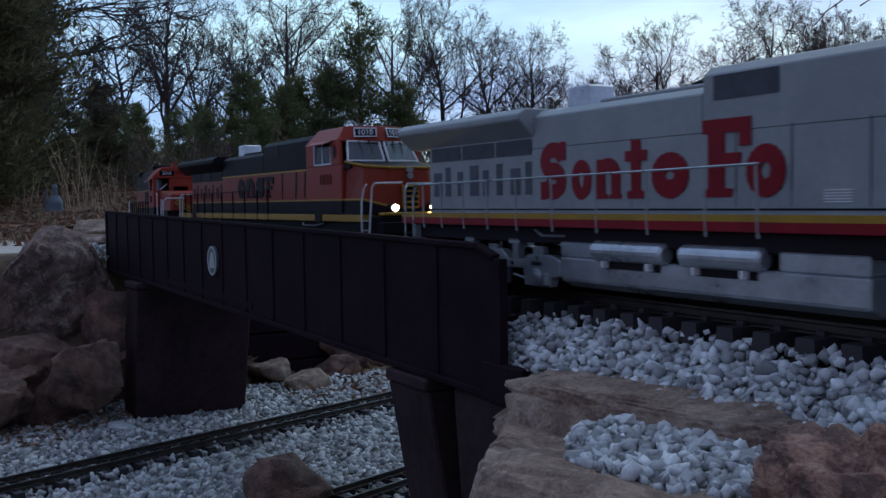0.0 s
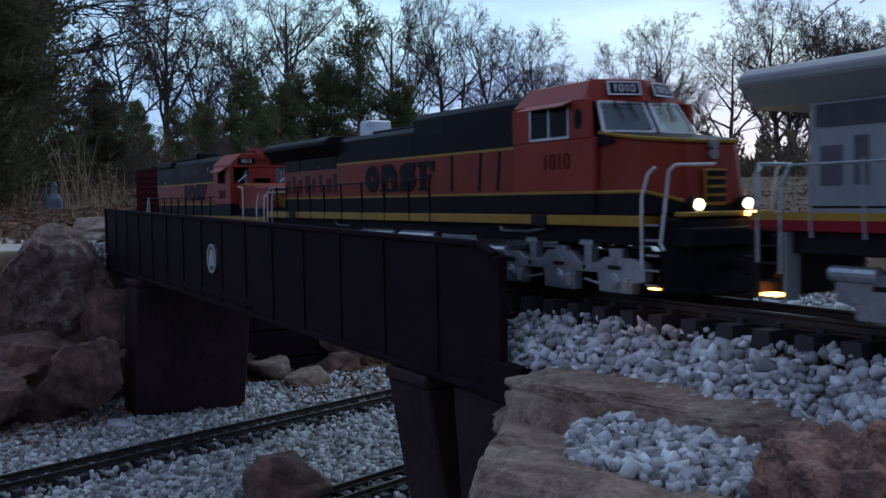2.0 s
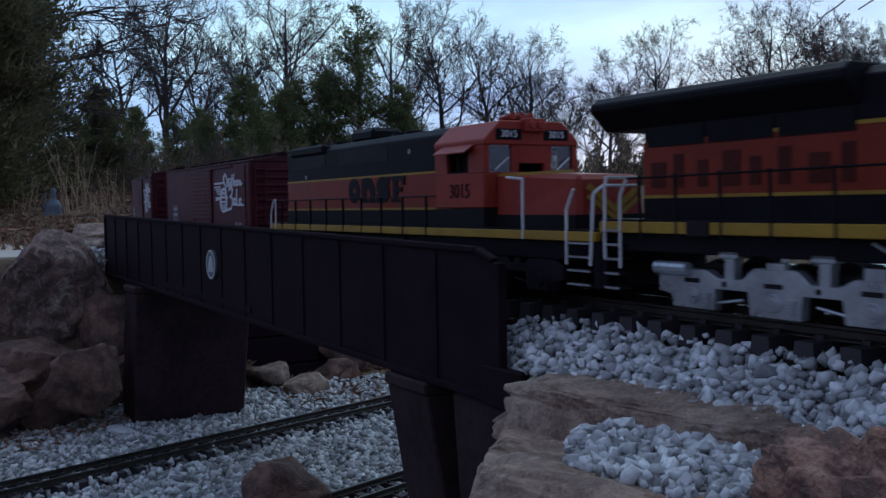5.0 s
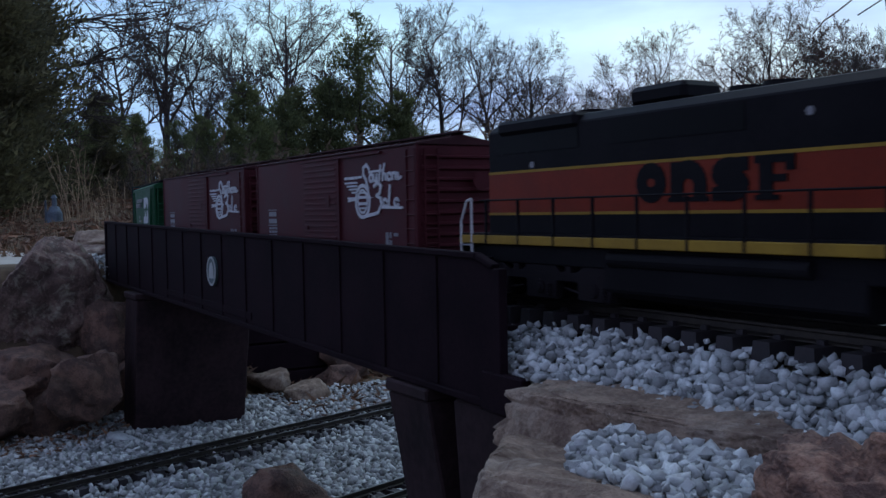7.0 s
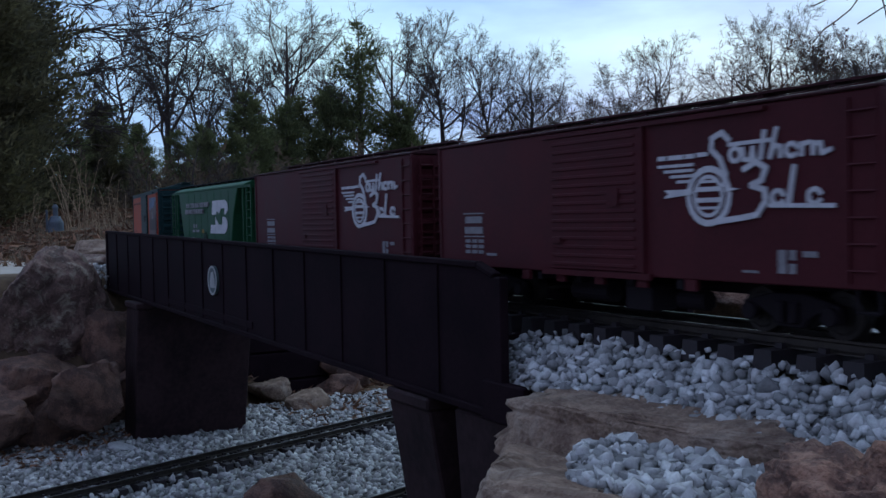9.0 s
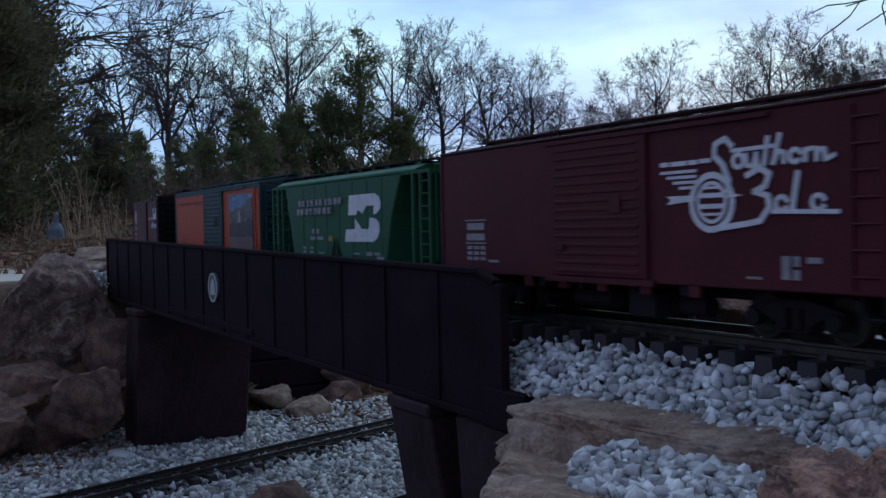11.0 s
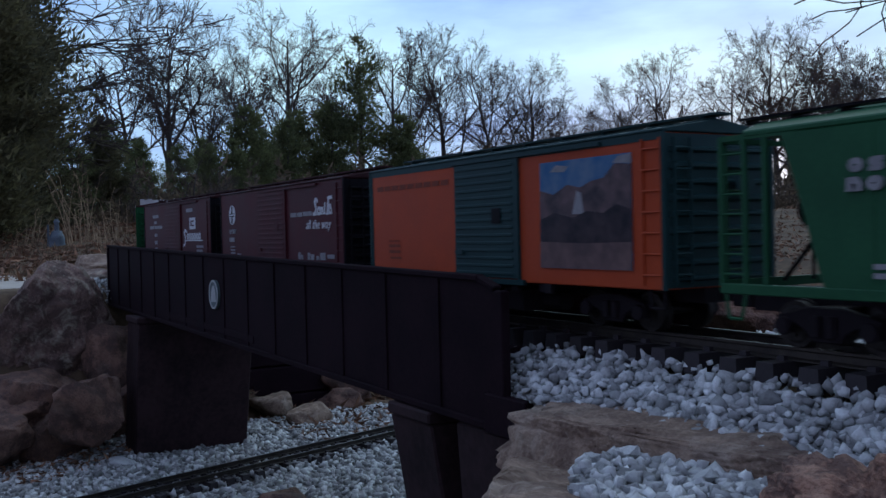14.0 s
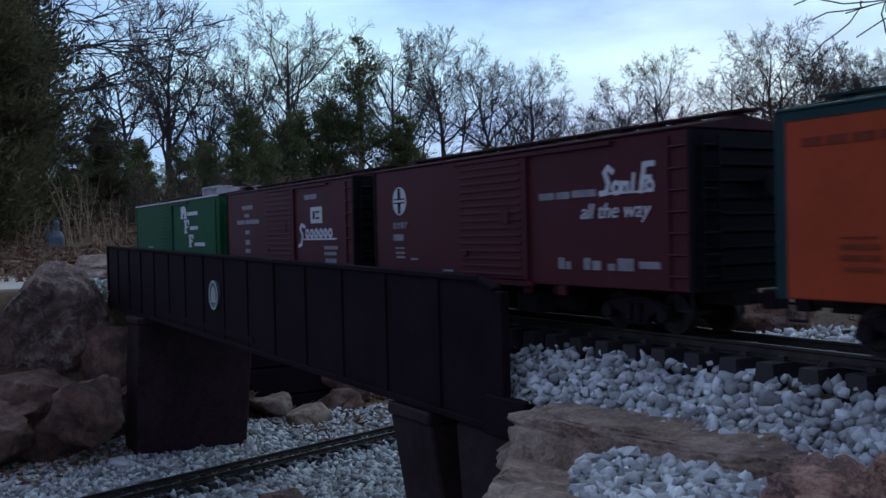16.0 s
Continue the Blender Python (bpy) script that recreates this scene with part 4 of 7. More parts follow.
def bank_litter():
    """Dry grass and dead leaves on the bank."""
    rng = np.random.default_rng(9)
    n = 9000
    x, y = rng.uniform(-12, -4.6, n), rng.uniform(-1.6, 2.6, n)
    keep = np.sin(3 * x + 2 * y) + np.sin(5 * y - 1.7 * x) > -0.6
    x, y = x[keep], y[keep]
    p = np.stack([x, y, ground_z(x, y) - 0.005], 1)
    w = rng.normal(0, 0.35, p.shape) + np.array([0, 0, 1.0])
    w /= np.linalg.norm(w, axis=1, keepdims=True)
    thing("dry_grass", "dry straw-coloured grass on the bank", "grass", kind="stuff", data=sprays("dry_grass", p, w, rng.uniform(0.02, 0.065, len(p)), rng, M_STRAW))
    n = 16000
    x = np.concatenate([rng.uniform(-12, -4.6, n), rng.uniform(-2.45, -1.75, 5000)])
    y = np.concatenate([rng.uniform(-1.6, 3.0, n), rng.uniform(0.2, 1.5, 5000)])
    p = np.stack([x, y, ground_z(x, y) + 0.006], 1)
    w = rng.normal(0, 1, p.shape) * np.array([1, 1, 0.35])
    w /= np.linalg.norm(w, axis=1, keepdims=True)
    s = np.concatenate([rng.uniform(0.04, 0.09, n), rng.uniform(0.015, 0.035, 5000)])
    x, y = rng.uniform(-2.0, 0.4, 6000), rng.uniform(0.17, 1.7, 6000)
    ok = ground_z(x, y) > LOW + 0.1
    x, y = x[ok], y[ok]
    p = np.concatenate([p, np.stack([x, y, ground_z(x, y) + 0.004], 1)])
    v = rng.normal(0, 1, (len(x), 3)) * np.array([1, 1, 0.4])
    w = np.concatenate([w, v / np.linalg.norm(v, axis=1, keepdims=True)])
    s = np.concatenate([s, rng.uniform(0.007, 0.018, len(x))])
    x, y = rng.uniform(-1.95, -1.70, 420), rng.uniform(-0.36, -0.10, 420)
    ok = x < -1.80 + 0.05 * np.sin(17 * y) - 0.25 * (y + 0.2)
    x, y = x[ok], y[ok]
    p = np.concatenate([p, np.stack([x, y, ground_z(x, y) + rng.uniform(0.009, 0.013, len(x))], 1)])
    v = rng.normal(0, 1, (len(x), 3)) * np.array([1, 1, 0.3])
    w = np.concatenate([w, v / np.linalg.norm(v, axis=1, keepdims=True)])
    s = np.concatenate([s, rng.uniform(0.008, 0.020, len(x))])
    a, r = np.radians(rng.uniform(116, 160, 14000)), 1.8 + 12 * rng.random(14000) ** 1.3
    x, y = r * np.cos(a), r * np.sin(a)
    ok = np.abs(np.hypot(x - CURVE_X, y - CURVE_R) - CURVE_R) > 0.2
    x, y, r = x[ok], y[ok], r[ok]
    p = np.concatenate([p, np.stack([x, y, ground_z(x, y) + 0.004], 1)])
    v = rng.normal(0, 1, (len(x), 3)) * np.array([1, 1, 0.5])
    w = np.concatenate([w, v / np.linalg.norm(v, axis=1, keepdims=True)])
    s = np.concatenate([s, rng.uniform(0.010, 0.022, len(x)) * (0.6 + r * 0.25)])
    thing("leaf_litter", "brown dead leaves strewn over the ground", "leaves", kind="stuff", data=sprays("leaf_litter", p, w, s, rng, M_LEAF))



def thicket():
    """Low tangled brush that closes the view under the trees."""
    rng = np.random.default_rng(12)
    n = 100000
    a, r = np.radians(rng.uniform(121, 177, n)), rng.uniform(13, 30, n)
    x, y = r * np.cos(a), r * np.sin(a) - 0.5
    top = 0.5 + 0.45 * np.sin(a * 90) * np.sin(r * 1.7) + 0.25 * np.sin(a * 230 + 2)
    z = ground_z(x, y) + rng.random(n) * np.maximum(top, 0.15) * (0.6 + r / 40)
    p = np.stack([x, y, z], 1)
    w = rng.normal(0, 0.7, p.shape) + np.array([0, 0, 0.8])
    w /= np.linalg.norm(w, axis=1, keepdims=True)
    thing("thicket", "brown and olive tangled brush under the trees", "brush", kind="stuff", data=sprays("thicket", p, w, rng.uniform(0.05, 0.16, n), rng, M_BRUSH))


M_BRUSH = surface("tangled_brush", (0.150, 0.105, 0.070), (0.068, 0.052, 0.036), 0.9, scale=0.8, fine=10, bump=0, spread=0.5)
leafy(M_BRUSH)
thicket()
bank_litter()
M_BLUE = surface("faded_blue_paint", (0.10, 0.135, 0.17), (0.06, 0.08, 0.10), 0.6, scale=20, fine=200, bump=0.1)


def standpipe():
    """A faded blue water standpipe among the weeds."""
    t = thing("standpipe", "faded blue-grey water standpipe among dry weeds", "standpipe")
    z = float(ground_z(-7.7, 0.6))
    t.matrix_basis = pose(-7.7, 0.60, z) @ Matrix.Scale(0.8, 4)
    bm = bmesh.new()
    rod(bm, (0, 0, -0.02), (0, 0, 0.10), 0.075, 0.07, 16)
    rod(bm, (0, 0, 0.10), (0, 0, 0.16), 0.07, 0.04, 16)
    part("body", bm, M_BLUE, t, bevel=0.004)
    bm = bmesh.new()
    rod(bm, (0, 0, 0.16), (0, 0, 0.24), 0.022, n=10)
    rod(bm, (0, 0, 0.24), (0, 0, 0.27), 0.032, 0.012, 10)
    part("riser", bm, M_BLUE, t)
    bm = bmesh.new()
    rod(bm, (-0.05, -0.07, 0.0), (-0.05, -0.07, 0.22), 0.010, n=8)
    part("side_pipe", bm, M_BLUE, t)


standpipe()


M_WEED = surface("dry_weed_stalks", (0.36, 0.25, 0.15), (0.20, 0.135, 0.08), 0.9, scale=4, fine=50, bump=0)


def weed_clump(x, y, seed, tall):
    """Tall dry stalks with drooping side blades."""
    rng = np.random.default_rng(seed)
    segs = []
    for _ in range(10):
        p = np.array([rng.normal(0, 0.06), rng.normal(0, 0.06), -0.02])
        d = np.array([rng.normal(0, 0.12), rng.normal(0, 0.12), 1.0])
        h = tall * rng.uniform(0.35, 1.0)
        for k in range(5):
            d = d + rng.normal(0, 0.09, 3)
            d /= np.linalg.norm(d)
            q = p + d * h / 5
            segs.append((p, q, 0.0042 - 0.0006 * k, 0.0036 - 0.0006 * k))
            if k > 0:
                w = rng.normal(0, 1, 3) * np.array([1, 1, 0.4]) + d * 0.7
                segs.append((q, q + w / np.linalg.norm(w) * h * rng.uniform(0.06, 0.16), 0.0030, 0.0012))
            p = q
    ob = thing("weed_clump", "tall dry straw-coloured weed stalks on the bank", "weeds", "weeds on the bank", "stuff", data=tubes("weed_clump", segs, 4, M_WEED))
    ob.matrix_basis = pose(x, y, float(ground_z(x, y)))


for k, (wx, wy, wt) in enumerate(((-7.6, 0.72, 0.62), (-7.9, 0.82, 0.66), (-7.6, 0.92, 0.30), (-8.4, 1.15, 0.42), (-8.2, 0.46, 0.36), (-7.2, 0.86, 0.20), (-9.0, 1.7, 0.4))):
    weed_clump(wx, wy, 300 + k, wt)


# ---- the train ----
M_ORANGE = surface("orange_paint", (0.205, 0.028, 0.013), (0.165, 0.023, 0.011), 0.45, scale=25, fine=300, bump=0.05, depth=0.0003, spec=0.12)
M_RED_CAB = surface("red_orange_cab_paint", (0.26, 0.038, 0.024), (0.21, 0.030, 0.019), 0.45, scale=25, fine=300, bump=0.05, depth=0.0003, spec=0.12)
M_GREEN_BLACK = surface("black_green_paint", (0.0125, 0.0115, 0.0135), (0.008, 0.0075, 0.009), 0.50, scale=25, fine=300, bump=0.05, depth=0.0003, spec=0.045)
M_YELLOW = surface("yellow_stripe_paint", (0.33, 0.20, 0.03), (0.25, 0.15, 0.025), 0.45, scale=30, fine=300, bump=0, spec=0.12)
M_SILVER = surface("silver_grey_paint", (0.45, 0.49, 0.51), (0.30, 0.33, 0.35), 0.30, 0.7, scale=30, fine=300, bump=0.05, depth=0.0003, spec=0.12)
M_GREY = surface("warm_grey_loco_paint", (0.262, 0.288, 0.284), (0.218, 0.242, 0.244), 0.42, 0.1, scale=22, fine=260, bump=0.05, depth=0.0003, spec=0.12)
M_DARKGREY = surface("dark_grey_grille", (0.075, 0.08, 0.092), (0.055, 0.058, 0.068), 0.6, scale=80, fine=500, bump=0.3, spec=0.12)
M_RED = surface("deep_red_paint", (0.21, 0.010, 0.018), (0.165, 0.008, 0.014), 0.45, scale=30, fine=300, bump=0, spec=0.12)
M_BOXRED = surface("mineral_red_paint", (0.078, 0.0155, 0.020), (0.058, 0.012, 0.0155), 0.55, scale=20, fine=300, bump=0.08, depth=0.0004, spec=0.12)
M_BOXROOF = surface("dark_red_roof_paint", (0.055, 0.017, 0.020), (0.036, 0.012, 0.014), 0.6, scale=20, fine=300, bump=0.08, spec=0.12)
M_CARGREEN = surface("cascade_green_paint", (0.017, 0.094, 0.042), (0.012, 0.072, 0.032), 0.5, scale=20, fine=300, bump=0.06, depth=0.0003, spec=0.12)
M_REEFER = surface("light_green_reefer_paint", (0.018, 0.105, 0.042), (0.013, 0.08, 0.033), 0.6, scale=20, fine=300, bump=0.06, spec=0.05)
M_TEAL = surface("dark_teal_paint", (0.014, 0.046, 0.046), (0.010, 0.036, 0.037), 0.5, scale=20, fine=300, bump=0.06, spec=0.12)
M_CARORANGE = surface("reefer_orange_paint", (0.40, 0.062, 0.020), (0.34, 0.052, 0.018), 0.5, scale=20, fine=300, bump=0.05, spec=0.12)
M_WHITE = surface("white_lettering", (0.62, 0.64, 0.66), (0.50, 0.52, 0.54), 0.5, scale=90, fine=500, bump=0, spec=0.12)
M_PALE = surface("pale_lettering", (0.28, 0.28, 0.29), (0.19, 0.19, 0.20), 0.5, scale=90, fine=500, bump=0, spec=0.12)
M_HAND = surface("white_handrail", (0.62, 0.63, 0.63), None, 0.4, bump=0, spec=0.12)
M_WHEEL = surface("dark_steel_wheel", (0.05, 0.045, 0.042), (0.03, 0.027, 0.025), 0.5, 0.6, scale=80, fine=500, bump=0.1, spec=0.12)
M_BLUE_SKY = surface("mural_sky_blue", (0.02, 0.11, 0.24), (0.10, 0.17, 0.26), 0.4, scale=30, fine=90, bump=0, spec=0.12)
M_MURAL = surface("mural_rock_brown", (0.13, 0.085, 0.085), (0.035, 0.030, 0.036), 0.4, scale=40, fine=120, bump=0, spec=0.12)
M_MURAL_DARK = surface("mural_dark_forest", (0.050, 0.036, 0.040), (0.014, 0.013, 0.018), 0.4, scale=60, fine=160, bump=0, spec=0.12)
M_MURAL_PLAIN = surface("mural_tan_plain", (0.17, 0.105, 0.095), (0.09, 0.06, 0.06), 0.4, scale=40, fine=120, bump=0, spec=0.12)
# hood paints copied darker, with the shade of the louvres in the colour
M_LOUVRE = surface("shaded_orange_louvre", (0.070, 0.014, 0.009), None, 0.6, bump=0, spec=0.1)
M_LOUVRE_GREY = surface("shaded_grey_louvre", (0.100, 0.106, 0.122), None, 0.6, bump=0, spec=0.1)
M_FADED = surface("faded_brown_stencil", (0.200, 0.040, 0.018), (0.15, 0.03, 0.016), 0.5, scale=90, fine=500, bump=0, spec=0.12)
M_PANE = glass("thin_plastic_pane", (0.55, 0.55, 0.58), 1.12)
M_GLASS = glass("cab_glass", (0.75, 0.82, 0.88))
M_LAMP = glow("ditch_light_glow", (1.0, 0.86, 0.50), 16.0)
M_STEP = glow("step_light_glow", (1.0, 0.40, 0.07), 14.0)
M_BOARD = surface("black_number_board", (0.005, 0.005, 0.006), None, 0.5, bump=0, spec=0.08)
SIDE = -0.053


def blocks(name, parent, material, *boxes, bevel=0.0, label=""):
    bm = bmesh.new()
    for b in boxes:
        box(bm, *b)
    return part(name, bm, material, parent, label, bevel)


def plate(name, parent, material, polys, y, label="", thick=0.0003):
    """Flat paint shapes on a side wall, each an outline in x and z."""
    bm = bmesh.new()
    for k, o in enumerate(polys):
        prism(bm, o, y - thick - 0.00001 * k, y)
    ob = part(name, bm, material, parent, label)
    if name == "stencil":
        ob["kind"] = "stuff"
    return ob


def quad(x0, x1, z0, z1, lean=0.0):
    return [(x0, z0), (x1, z0), (x1 + lean, z1), (x0 + lean, z1)]


def stroke(points, w):
    """A drawn line as a row of little plates."""
    out = []
    for (a, b), (c, d) in zip(points, points[1:]):
        l = math.hypot(c - a, d - b) or 1
        u, v = (c - a) / l, (d - b) / l
        n, m = -v * w / 2, u * w / 2
        e, f = u * w * 0.3, v * w * 0.3
        out.append([(a - e + n, b - f + m), (a - e - n, b - f - m), (c + e - n, d + f - m), (c + e + n, d + f + m)])
    return out


def ring(cx, cz, r, w, a0=0, a1=360, n=22, sx=1.0):
    pts = [(cx + sx * r * math.cos(radians(a0 + (a1 - a0) * k / n)), cz + r * math.sin(radians(a0 + (a1 - a0) * k / n))) for k in range(n + 1)]
    return stroke(pts, w)


def block_mark(x0, x1, z0, z1, kind):
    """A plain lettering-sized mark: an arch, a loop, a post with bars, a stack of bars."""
    w, h = x1 - x0, z1 - z0
    a = w * 0.36
    if kind == "arch":
        r = (w - a) / 2
        return [quad(x0, x0 + a, z0, z1 - h * 0.02), quad(x1 - a, x1, z0, z1 - w / 2), quad(x0 - w * 0.08, x0 + a * 1.3, z0, z0 + h * 0.11), quad(x1 - a * 1.3, x1 + w * 0.06, z0, z0 + h * 0.11)] + ring(x0 + w / 2, z1 - w / 2, r, a, 0, 160, 10)
    if kind == "loop":
        r = (h - a) / 2
        return ring((x0 + x1) / 2, (z0 + z1) / 2, r, a, 0, 360, 20, (w - a) / (h - a))
    if kind == "post":
        c = (x0 + x1) / 2
        return [quad(c - a * 0.6, c + a * 0.6, z0, z1), quad(x0, x1, z1 - h * 0.36, z1 - h * 0.18), quad(x0 + w * 0.1, x1 - w * 0.1, z0, z0 + h * 0.13)]
    if kind == "flag":
        return [quad(x0 + w * 0.12, x0 + w * 0.46, z0, z1), quad(x0, x1, z1 - h * 0.18, z1), quad(x1 - w * 0.22, x1, z1 - h * 0.36, z1), quad(x0 + w * 0.3, x1 - w * 0.2, z0 + h * 0.40, z0 + h * 0.56), quad(x0, x0 + w * 0.62, z0, z0 + h * 0.11)]
    r = (h * 0.5 - a * 0.45) / 2
    k, c = (w - a) / 2 / r, (x0 + x1) / 2
    return ring(c, z1 - r - a / 2, r, a, 30, 270, 14, k) + ring(c, z0 + r + a / 2, r, a, -150, 90, 14, k) + [quad(x1 - a * 0.7, x1, z1 - h * 0.32, z1), quad(x0, x0 + a * 0.7, z0, z0 + h * 0.32)]


def lettered(name, parent, material, words, x, y, z, size, face="side", shear=0.0, squeeze=1.0):
    """Raised lettering with the built-in font, on a side wall or on a front."""
    c = bpy.data.curves.new(name, "FONT")
    c.body, c.size, c.extrude, c.shear, c.align_x = words, size, 0.0003, shear, "CENTER"
    tmp = bpy.data.objects.new(name, c)
    me = bpy.data.meshes.new_from_object(tmp)
    bpy.data.objects.remove(tmp)
    me.materials.clear(), me.materials.append(material)
    ob = new(name, me)
    ob.parent = parent
    turn = (90, 0, 0) if face == "side" else (90, 0, 90)
    ob.matrix_basis = pose(x, y, z, *turn) @ Matrix.Diagonal((squeeze, 1, 1, 1))
    return ob


WHEELS = []


def wheelset(parent, x, r, z=0.0):
    """Two flanged wheels on an axle, turning on their truck."""
    bm = bmesh.new()
    rod(bm, (0, -0.03, 0), (0, 0.03, 0), 0.003, n=8)
    for s in (-1, 1):
        rod(bm, (0, s * 0.0195, 0), (0, s * 0.0255, 0), r, n=26)
        rod(bm, (0, s * 0.0180, 0), (0, s * 0.0196, 0), r * 1.09, n=26)
        rod(bm, (0, s * 0.0255, 0), (0, s * 0.0262, 0), r * 0.82, r * 0.70, n=26)
        for k in range(4):
            a = k * math.pi / 2
            rod(bm, (r * 0.45 * math.cos(a), s * 0.0258, r * 0.45 * math.sin(a)), (r * 0.45 * math.cos(a), s * 0.0268, r * 0.45 * math.sin(a)), r * 0.12, n=8)
    ob = part("wheelset", bm, M_WHEEL, parent)
    WHEELS.append((ob, Vector((x, 0, r + z)), r))
    return ob


def freight_truck(car, x):
    """A two-axle truck with cast side frames."""
    bm = bmesh.new()
    for s in (-1, 1):
        y0, y1 = s * 0.0335 - 0.003, s * 0.0335 + 0.003
        prism(bm, [(-0.036, 0.010), (-0.036, 0.021), (-0.024, 0.024), (-0.012, 0.027), (0.012, 0.027), (0.024, 0.024), (0.036, 0.021), (0.036, 0.010), (0.027, 0.010), (0.024, 0.017), (0.014, 0.012), (0.010, 0.006), (-0.010, 0.006), (-0.014, 0.012), (-0.024, 0.017), (-0.027, 0.010)], y0, y1)
        for k in (-0.030, 0.030):
            rod(bm, (k, s * 0.036, 0.0145), (k, s * 0.0395, 0.0145), 0.006, n=10)
        for k in (-0.005, 0.005):
            rod(bm, (k, s * 0.038, 0.009), (k, s * 0.038, 0.022), 0.0032, n=8)
    box(bm, -0.010, 0.010, -0.034, 0.034, 0.016, 0.027)
    t = part("truck", bm, M_DARK, car, bevel=0.0008)
    t.matrix_basis = pose(x, 0, 0)
    for k in (-0.030, 0.030):
        wheelset(t, k, 0.0145)
    return t


def loco_truck(car, x, material):
    """A three-axle locomotive truck: stepped side frames with deep axle panels, slots, bosses, posts and a brake cylinder."""
    half = [(0.100, 0.026), (0.088, 0.0300), (0.056, 0.0300), (0.046, 0.0250), (0.026, 0.0250), (0.016, 0.0330)]
    under = [(0.019, 0.0030), (0.021, 0.0180), (0.048, 0.0180), (0.050, 0.0040), (0.086, 0.0040), (0.088, 0.0120), (0.100, 0.0140)]
    outline = half + [(-u, w) for u, w in half[::-1]] + [(-u, w) for u, w in under[::-1]] + under
    bm = bmesh.new()
    for s in (-1, 1):
        prism(bm, outline, *sorted((s * 0.037, s * 0.045)))
        for k in (-0.068, 0.0, 0.068):
            rod(bm, (k, s * 0.0450, 0.0125), (k, s * 0.0468, 0.0125), 0.0058, n=16)
            rod(bm, (k, s * 0.0468, 0.0125), (k, s * 0.0476, 0.0125), 0.0034, n=12)
        for k in (-0.036, 0.036):
            box(bm, k - 0.004, k + 0.004, *sorted((s * 0.037, s * 0.045)), 0.024, 0.042)
            box(bm, k - 0.008, k + 0.008, *sorted((s * 0.036, s * 0.046)), 0.0385, 0.0430)
        for k in (0.0, 0.068):
            box(bm, k - 0.007, k + 0.007, *sorted((s * 0.038, s * 0.044)), 0.0295, 0.0370)
        rods(bm, [(0.028, s * 0.041, 0.0120), (0.050, s * 0.041, 0.0085)], 0.0012)
        rods(bm, [(-0.050, s * 0.041, 0.0085), (-0.028, s * 0.041, 0.0120)], 0.0012)
        rod(bm, (-0.100, s * 0.047, 0.0300), (-0.070, s * 0.047, 0.0300), 0.0048, n=12)
    t = part("truck", bm, material, car, "silver-painted truck frame" if material != M_DARK else "", bevel=0.0008)
    t.matrix_basis = pose(x, 0, 0)
    for s in (-1, 1):
        for k in (-0.068, 0.0, 0.068):
            blocks("frame_slot", t, M_DARK, (k - 0.0075, k + 0.0065, *sorted((s * 0.0448, s * 0.0454)), 0.0212, 0.0242))
            bm = bmesh.new()
            for q in range(5):
                rod(bm, (k + 0.0135, s * 0.0462, 0.0062 + q * 0.0020), (k + 0.0135, s * 0.0462, 0.0074 + q * 0.0020), 0.0026, n=8)
            part("coil_spring", bm, material, t)
        for k in (-0.040, 0.032):
            bm = bmesh.new()
            rod(bm, (k, s * 0.0447, 0.0216), (k, s * 0.0454, 0.0216), 0.0020, n=10)
            part("frame_hole", bm, M_DARK, t)
    blocks("bolster", t, M_DARK, (-0.09, 0.09, -0.034, 0.034, 0.016, 0.030))
    for k in (-0.068, 0.0, 0.068):
        wheelset(t, k, 0.0172)
    return t


def coupler(car, x, s):
    bm = bmesh.new()
    box(bm, min(x, x + s * 0.018), max(x, x + s * 0.018), -0.004, 0.004, 0.024, 0.031)
    box(bm, min(x + s * 0.016, x + s * 0.027), max(x + s * 0.016, x + s * 0.027), -0.0075, 0.0055, 0.021, 0.034)
    part("coupler", bm, M_DARK, car, bevel=0.001)


